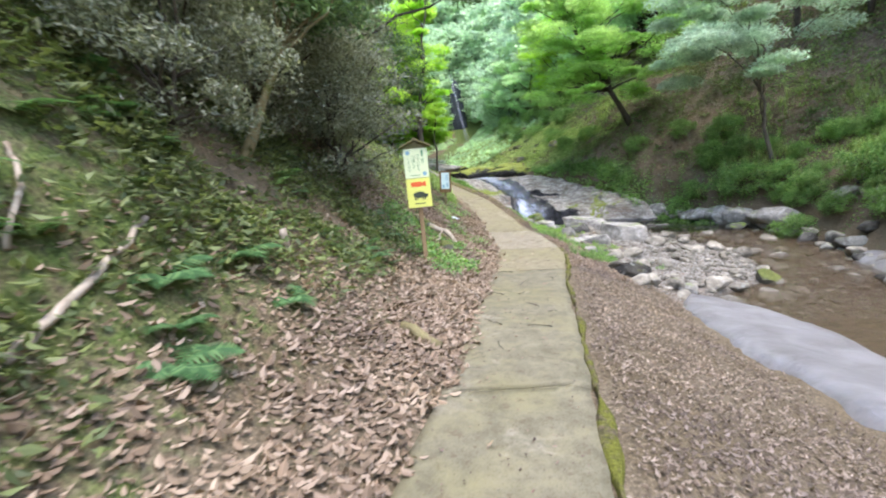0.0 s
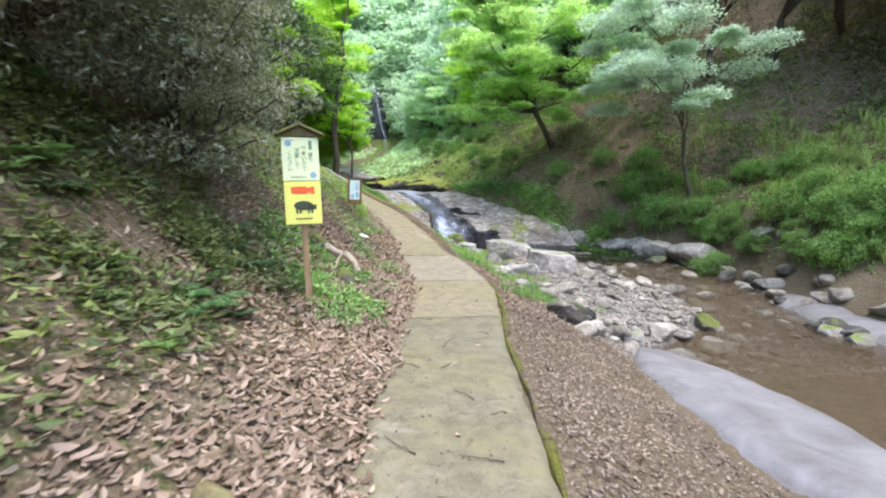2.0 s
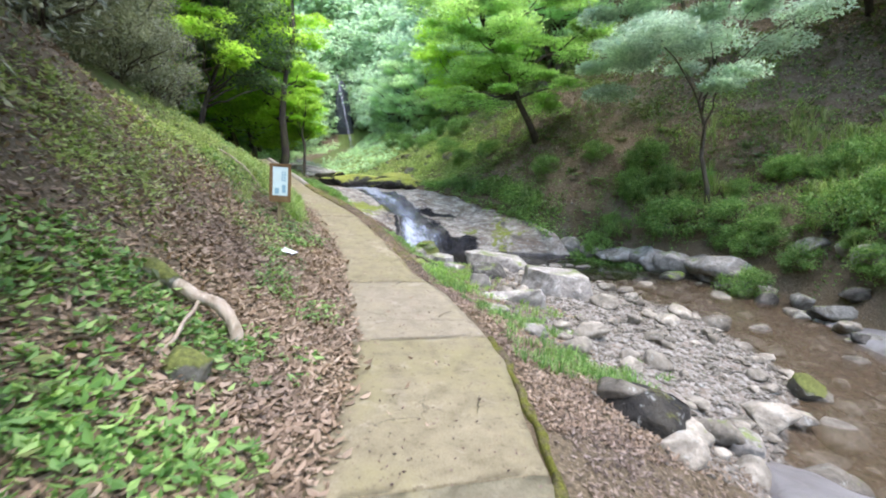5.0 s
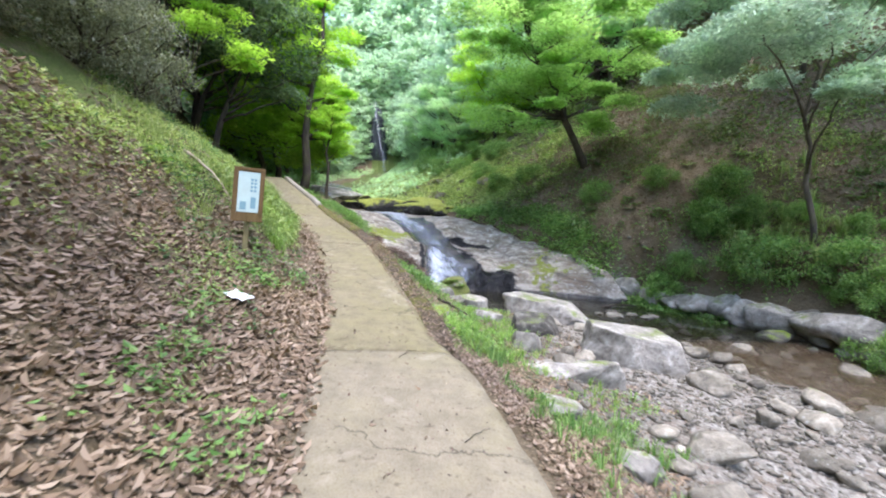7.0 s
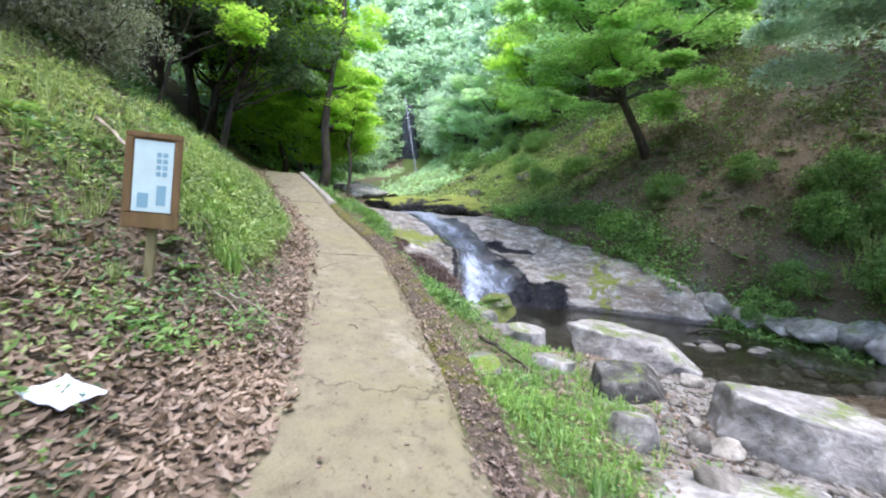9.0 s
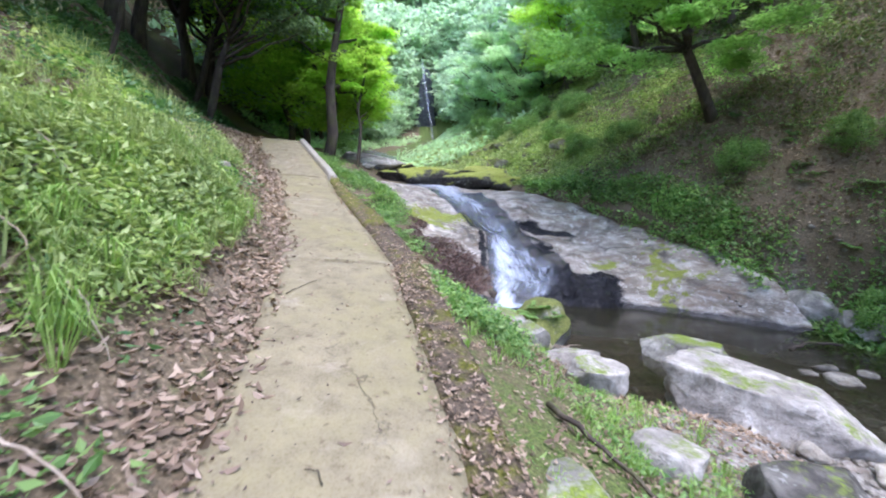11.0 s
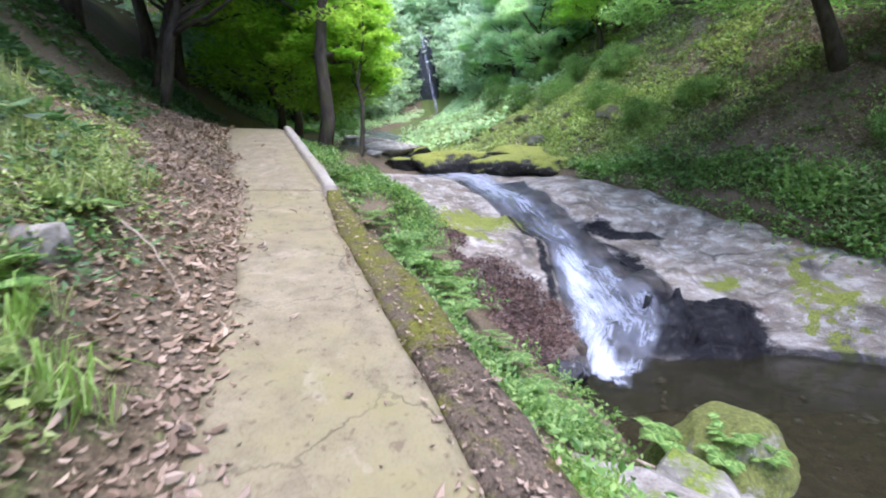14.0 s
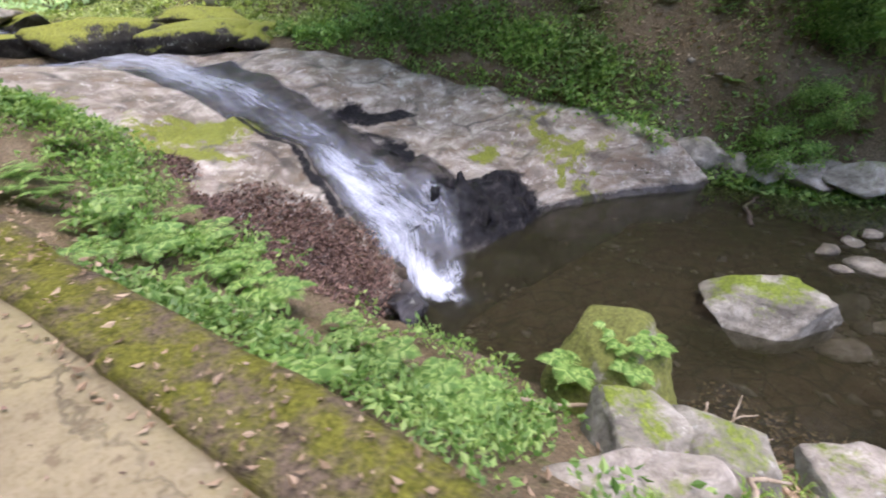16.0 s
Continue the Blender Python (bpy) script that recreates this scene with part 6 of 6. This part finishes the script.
pebbles("gravel", "grey gravel and pebbles beside the stream", 22000, (3.2, 12.5, 8.4, 19), lambda x, y: clip01((x - np.interp(y, [8, 10, 13, 16, 19], [3.4, 3.2, 3.4, 4.4, 6.4])) / 0.6) * clip01((along(EDGE_R, y) + 0.3 - x) / 0.5) * 0.9, 91, 0.035)
pebbles("gravel", "scattered stones under the shallow pool", 350, (4.0, 11, 17.5, 22.5), lambda x, y: clip01((x - along(EDGE_L, y)) / 0.3), 92, 0.06)

# ---- rock blocks that line the far side of the pool
rng = random.Random(41)
for k in range(11):
    s = k / 10
    y = 22.6 - 6.6 * s
    x = along(EDGE_R, y) + 0.15 + rng.uniform(-0.1, 0.15)
    boulder("pale squarish rock lining the edge of the pool", x, y, -0.08 + rng.uniform(0, 0.12), rng.uniform(0.6, 1.15), rng.uniform(0.5, 0.8), rng.uniform(0.36, 0.6), 100 + rng.uniform(-45, 45), 140 + k, M_ROCK, 3, "edge_rock")
rng = random.Random(47)
for k in range(44):
    y = rng.uniform(9.0, 17.2)
    x = along(EDGE_R, y) + rng.uniform(-0.9, 0.9)
    r = rng.uniform(0.12, 0.42)
    boulder("rough rock in the rubble along the far edge of the stream", x, y, max(float(height(x, y)), float(water_level(y)) - 0.05) + 0.15 * r, r * 1.25, r, r * 0.75, rng.uniform(0, 180), 600 + k, (M_MOSSROCK, M_PEBBLE, M_DARKROCK)[k % 3], 3, "edge_rock")
# ---- undercut mossy rocks at the head of the slab
for k, (x, y, z, a, b, c) in enumerate([(1.2, 31.9, 2.75, 1.2, 0.8, 0.42), (2.6, 31.3, 2.8, 1.9, 1.0, 0.46), (4.3, 30.7, 2.78, 1.75, 0.9, 0.44), (5.6, 30.3, 2.8, 1.0, 0.7, 0.4), (3.2, 32.6, 3.05, 2.0, 1.3, 0.45), (5.0, 32.2, 3.12, 1.9, 1.3, 0.45), (1.6, 34.0, 3.3, 0.8, 0.7, 0.35), (6.2, 34.6, 3.9, 0.9, 0.8, 0.4)]):
    boulder("low rock capped with yellow-green moss, its undercut shade painted dark", x, y, z, a, b, c, (-12, 6, -8, 20, 10, -15, 40, 5)[k], 170 + k, M_MOSSCAP, 4, "mossy_rock")
rng = random.Random(43)
for k in range(26):
    y = rng.uniform(31.5, 43)
    x = rng.uniform(along(EDGE_R, y) - 1.5, along(EDGE_R, y) + 3.0)
    r = rng.uniform(0.2, 0.55)
    boulder("small moss-grown rock on the slope upstream", x, y, float(height(x, y)) + 0.1 * r, r * 1.3, r, r * 0.7, rng.uniform(0, 180), 250 + k, M_MOSSBALL, 3, "mossy_rock")
for k in range(14):
    y = rng.uniform(31.8, 46)
    x = rng.uniform(along(EDGE_L, y) - 0.8, along(EDGE_L, y) + 1.6)
    r = rng.uniform(0.25, 0.6)
    boulder("pale flat rock in the upper stream", x, y, float(height(x, y)) + 0.02, r * 1.4, r, r * 0.45, rng.uniform(0, 180), 290 + k, M_ROCK, 3, "flat_rock")
for k, (x, y, a, b) in enumerate([(0.3, 33.4, 1.3, 0.8), (-0.5, 35.0, 1.3, 1.0), (0.7, 36.4, 1.3, 0.9), (-0.9, 37.6, 1.4, 1.0), (0.4, 39.2, 1.3, 0.9)]):
    boulder("broad pale slab of rock in the upper stream", x, y, float(height(x, y)) + 0.12, a, b, 0.32, 12 * k, 320 + k, M_ROCK, 4, "flat_rock")
boulder("dark wet cliff behind the distant waterfall", 3.4, 89.5, 12.0, 8.0, 3.6, 15.0, 10, 231, M_CLIFF, 4, "cliff")
boulder("wet black rock in the cleft of the waterfall", 3.5, 85.2, 13.0, 1.9, 1.6, 9.5, 20, 234, M_CLIFF, 4, "cliff")
boulder("dark rock wall under the distant trees", -1.6, 83.5, 11.0, 3.4, 2.0, 5.0, 30, 232, M_CLIFF, 4, "cliff")
boulder("pale round stone among the grass", -0.52, 18.85, 2.05, 0.15, 0.13, 0.14, 0, 211)
boulder("moss-covered stump-like stone on the litter", -0.02, 8.9, 0.22, 0.26, 0.22, 0.24, 0, 212, M_MOSSBALL)
boulder("small white stone on gravel", 4.95, 9.1, -0.8, 0.26, 0.2, 0.17, 30, 214)
boulder("pale stone half buried in the grass", 3.62, 11.15, -0.2, 0.22, 0.2, 0.18, 0, 215)
boulder("flat pale stone beside the path", 3.3, 12.0, -0.1, 0.35, 0.25, 0.14, 40, 216)


# ---------------------------------------------------------------- dead wood
def branch(name, label, pts, r0, r1, seed, material=M_DEADWOOD, twigs=(), sleeve=False):
    rng = random.Random(seed)
    ob = thing(name, label, "branch")
    def limb(points, a, b, nm):
        P = []
        for i in range(len(points) - 1):
            seg = bend(points[i], points[i + 1], 5, 0.05, rng)
            P += seg[:-1]
        P.append(Vector(points[-1]))
        n = len(P)
        v, f = tube(P, [a + (b - a) * i / (n - 1) for i in range(n)], 8, 0.12, rng)
        child(nm, mesh(nm, v, f, material, True), ob)
    limb(pts, r0, r1, "stem")
    if sleeve:
        P = bend(pts[0], Vector(pts[0]).lerp(Vector(pts[1]), 0.75), 4, 0.02, rng)
        v, f = tube(P, [r0 * 1.25, r0 * 1.3, r0 * 1.25, r0 * 1.05], 10, 0.1, rng)
        child("moss", mesh("moss", v, f, M_MOSSBALL, True), ob, "cushion of green moss")
    for t in twigs:
        limb(t, r1 * 0.9, r1 * 0.35, "twig")
    return ob


g = lambda x, y, h=0.0: (x, y, float(height(x, y)) + h)
branch("fallen_branch", "long pale dead branch lying on the bank", [(-2.02, 3.04, 1.27), (-1.96, 2.51, 1.00), (-1.93, 2.20, 0.86), (-1.90, 1.96, 0.76), (-1.87, 1.80, 0.72)], 0.022, 0.034, 1)
branch("fallen_branch", "thin bent dead branch on the bank", [(-2.45, 2.58, 1.74), (-2.28, 2.45, 1.48), (-2.14, 2.17, 1.16)], 0.014, 0.018, 15)
branch("fallen_branch", "mossy dead branch arching down to the path", [(-0.55, 9.95, 0.88), (-0.25, 9.85, 0.68), (0.04, 9.7, 0.57), (0.2, 9.55, 0.37), (0.21, 9.5, 0.05)], 0.06, 0.05, 2, sleeve=True)
branch("dry_stick", "long thin pale stick leaning on the bank", [(-0.05, 9.42, 0.66), (-0.12, 9.1, 0.47), (-0.23, 8.9, 0.33), (-0.42, 8.65, 0.33)], 0.014, 0.018, 3)
branch("rotten_log", "end of a dark rotten log by the fall", [(3.62, 22.95, -0.12), (3.85, 22.75, -0.16)], 0.11, 0.11, 13, M_BARK)
branch("dry_stick", "dry forked stick on the leaf litter", [g(0.15, 6.6, 0.03), g(0.35, 6.2, 0.03), g(0.62, 6.0, 0.03)], 0.018, 0.009, 3, twigs=[[g(0.35, 6.2, 0.03), g(0.5, 5.85, 0.02)], [g(0.2, 6.45, 0.03), g(0.5, 6.4, 0.03)]])
branch("dead_stub", "pale broken stub of wood on the bank", [(-1.55, 4.32, 0.72), (-1.53, 4.28, 0.88), (-1.56, 4.27, 1.08)], 0.035, 0.05, 4)
branch("dead_log", "short rotten log in the litter", [g(-0.45, 4.2, 0.03), g(-0.1, 3.95, 0.03)], 0.06, 0.05, 5, M_MOSSWOOD)
branch("dry_stick", "thin curved branch by the mossy rocks", [g(2.75, 18.6, 0.12), g(3.1, 18.75, 0.2), g(3.5, 18.6, 0.12)], 0.02, 0.01, 6)
branch("dry_stick", "grey stick leaning on the bank by the pool", [g(3.0, 20.2, 0.1), g(3.35, 19.9, 0.12), g(3.6, 19.6, 0.18)], 0.02, 0.012, 7)
branch("fallen_branch", "dark branch lying on the grass bank", [g(3.0, 16.4, 0.05), g(3.25, 15.9, 0.06), g(3.45, 15.4, 0.04)], 0.025, 0.012, 8, M_BARK)
branch("fallen_branch", "pale dead branch on the bank", [g(-1.2, 15.6, 0.15), g(-0.7, 15.3, 0.2), g(-0.4, 15.2, 0.1)], 0.022, 0.01, 9)
branch("sunken_branch", "dark branch half sunk in the pool", [(8.6, 20.2, -0.3), (9.2, 20.5, -0.24), (9.9, 20.5, -0.26)], 0.04, 0.02, 10, M_BARK)
rng = random.Random(52)
for k in range(11):
    y = rng.uniform(14.4, 19.5)
    x = along(PATH_L, y) - rng.uniform(0.5, 2.2)
    a, L = rng.uniform(-0.8, 0.8), rng.uniform(0.3, 0.7)
    q = (x + L * math.cos(a), y - abs(L * math.sin(a)))
    h = rng.uniform(0.08, 0.18)
    branch("dry_stick", "thin pale dead stem among the bank plants", [g(x, y, h), g((x + q[0]) / 2, (y + q[1]) / 2, h + 0.06), g(*q, 0.08)], 0.007, 0.003, 500 + k)["group"] = "dead stems on the bank"
rng = random.Random(12)
for k in range(16):
    y = rng.uniform(4, 22)
    x = rng.uniform(along(PATH_L, y) + 0.1, along(PATH_R, y) - 0.1)
    a, L = rng.uniform(0, 6.28), rng.uniform(0.1, 0.42)
    z = lambda yy: along(PATH_Z, yy) + 0.014
    p, q = (x, y), (x + L * math.cos(a), y + L * math.sin(a))
    mid2 = ((p[0] + q[0]) / 2 + rng.uniform(-0.03, 0.03), (p[1] + q[1]) / 2 + rng.uniform(-0.03, 0.03))
    branch("twig", "small dark twig lying on the path", [(*p, z(p[1])), (*mid2, z(mid2[1]) + 0.004), (*q, z(q[1]))], 0.0045, 0.002, 300 + k, M_BARK)["group"] = "twigs on the path"


for k in range(12):
    x, y, a, L = 3.95 + rng.uniform(-0.3, 0.3), 19.0 + rng.uniform(-0.3, 0.3), rng.uniform(0, 6.28), rng.uniform(0.12, 0.32)
    z = max(float(height(x, y)), -0.2) + rng.uniform(0.03, 0.12)
    q = (x + L * math.cos(a), y + L * math.sin(a), z + rng.uniform(-0.02, 0.06))
    branch("dry_stick", "thin dry twig in the drift beside the boulder", [(x, y, z), ((x + q[0]) / 2, (y + q[1]) / 2, z + 0.05), q], 0.008, 0.003, 340 + k)["group"] = "drift of twigs by the pool"


# ---------------------------------------------------------------- a scrap of white sheet beside the path
def white_sheet():
    n = 14
    u, w = np.meshgrid(np.linspace(-0.5, 0.5, n), np.linspace(-0.5, 0.5, n))
    x = 0.33 + 0.19 * u + 0.07 * w
    y = 12.98 + 0.21 * w
    z = 0.10 + height(x, y) + 0.012 * value_noise(u * 4, w * 4, 33) + 0.03 * u
    top = np.stack([x, y, z], -1).reshape(-1, 3)
    low = top - np.array([0, 0, 0.006])
    f = grid_faces(n, n)
    thing("white_sheet", "crumpled white plastic sheet lying on the bank", "litter", data=mesh("white_sheet", np.concatenate([top, low]), np.concatenate([f, f[:, ::-1] + n * n]), M_PAPER, True))


white_sheet()


# ---------------------------------------------------------------- ferns
def frond_meshes(seed, fronds, length, material):
    """The arching fronds of a fern, each a rib with paired leaflets."""
    nr = np.random.RandomState(seed)
    made = []
    for k in range(fronds):
        V, F = [], []
        a = 2 * math.pi * k / fronds + nr.uniform(-0.3, 0.3)
        L, lift = length * nr.uniform(0.7, 1.15), nr.uniform(0.5, 1.0)
        d, s = np.array([math.cos(a), math.sin(a), 0]), np.array([-math.sin(a), math.cos(a), 0])
        n = 15
        for i in range(n):
            t = (i + 1) / n
            p = d * L * t * (1 - 0.15 * t) + np.array([0, 0, L * (lift * t - 0.85 * lift * t * t)])
            w = L * 0.26 * math.sin(math.pi * min(1, 0.12 + 0.9 * t)) ** 0.8 + 0.01
            q = L / n * 0.55
            for sg in (-1, 1):
                tip = p + sg * s * w + d * w * 0.35 - np.array([0, 0, 0.12 * w])
                o = len(V)
                V += [p - d * q, p + d * q, tip + d * q * 0.3, tip - d * q * 0.3]
                F.append((o, o + 1, o + 2, o + 3))
        made.append(mesh("frond", np.array(V), np.array(F), material))
    return made


fern_protos = [frond_meshes(400 + k, 8 + k, 0.45 + 0.07 * k, (M_HERB, M_HERBD)[k]) for k in range(2)]
rng = random.Random(88)


def fern(x, y, s, k, label, up=0.0, group="ferns on the bank"):
    ob = thing("fern", label, "fern", group)
    for d in fern_protos[k]:
        child("frond", d, ob)
    ob.matrix_basis = pose(x, y, float(surface(np.array(x), np.array(y))) + up, rng.uniform(-12, 12), rng.uniform(-5, 15), rng.uniform(0, 360)) @ Matrix.Scale(s, 4)


for k in range(90):
    y = rng.uniform(0.5, 8.3)
    fern(along(PATH_L, y) - rng.uniform(1.25, 3.4), y, rng.uniform(0.32, 0.7), 1 if rng.random() < 0.85 else 0, "dark green fern on the shaded bank")
for k in range(48):
    y = rng.uniform(20.0, 25.5)
    lo, hi = along(PATH_R, y) + 0.42, min(along(EDGE_L, y), along(PATH_R, y) + 2.0, along(SLAB_L, y) if y > 22 else 9) - 0.15
    fern(rng.uniform(lo, max(lo + 0.1, hi)), y, rng.uniform(0.38, 0.7), 0, "bright green fern between the kerb and the pool", 0.16, "ferns by the pool")
for k in range(36):
    y = rng.uniform(14.5, 20.5)
    fern(along(PATH_L, y) - rng.uniform(0.6, 2.4), y, rng.uniform(0.4, 0.75), 0, "small green fern among the bank grass")
for k in range(70):
    y = rng.uniform(9, 30)
    fern(along(BANK_R, y) + rng.uniform(-0.3, 3.5), y, rng.uniform(0.45, 0.8), k % 2, "green fern on the far bank", 0, "ferns on the far bank")
for x, y, z, s in ((4.02, 19.95, 0.29, 0.6), (3.9, 19.82, 0.27, 0.6), (4.2, 19.9, 0.22, 0.55), (4.12, 19.72, 0.16, 0.55), (3.75, 19.7, 0.18, 0.5), (3.5, 20.1, 0.1, 0.7)):
    fern(x, y, s, 0, "bright fern growing on a mossy boulder", z - float(surface(np.array(x), np.array(y))), "ferns by the pool")
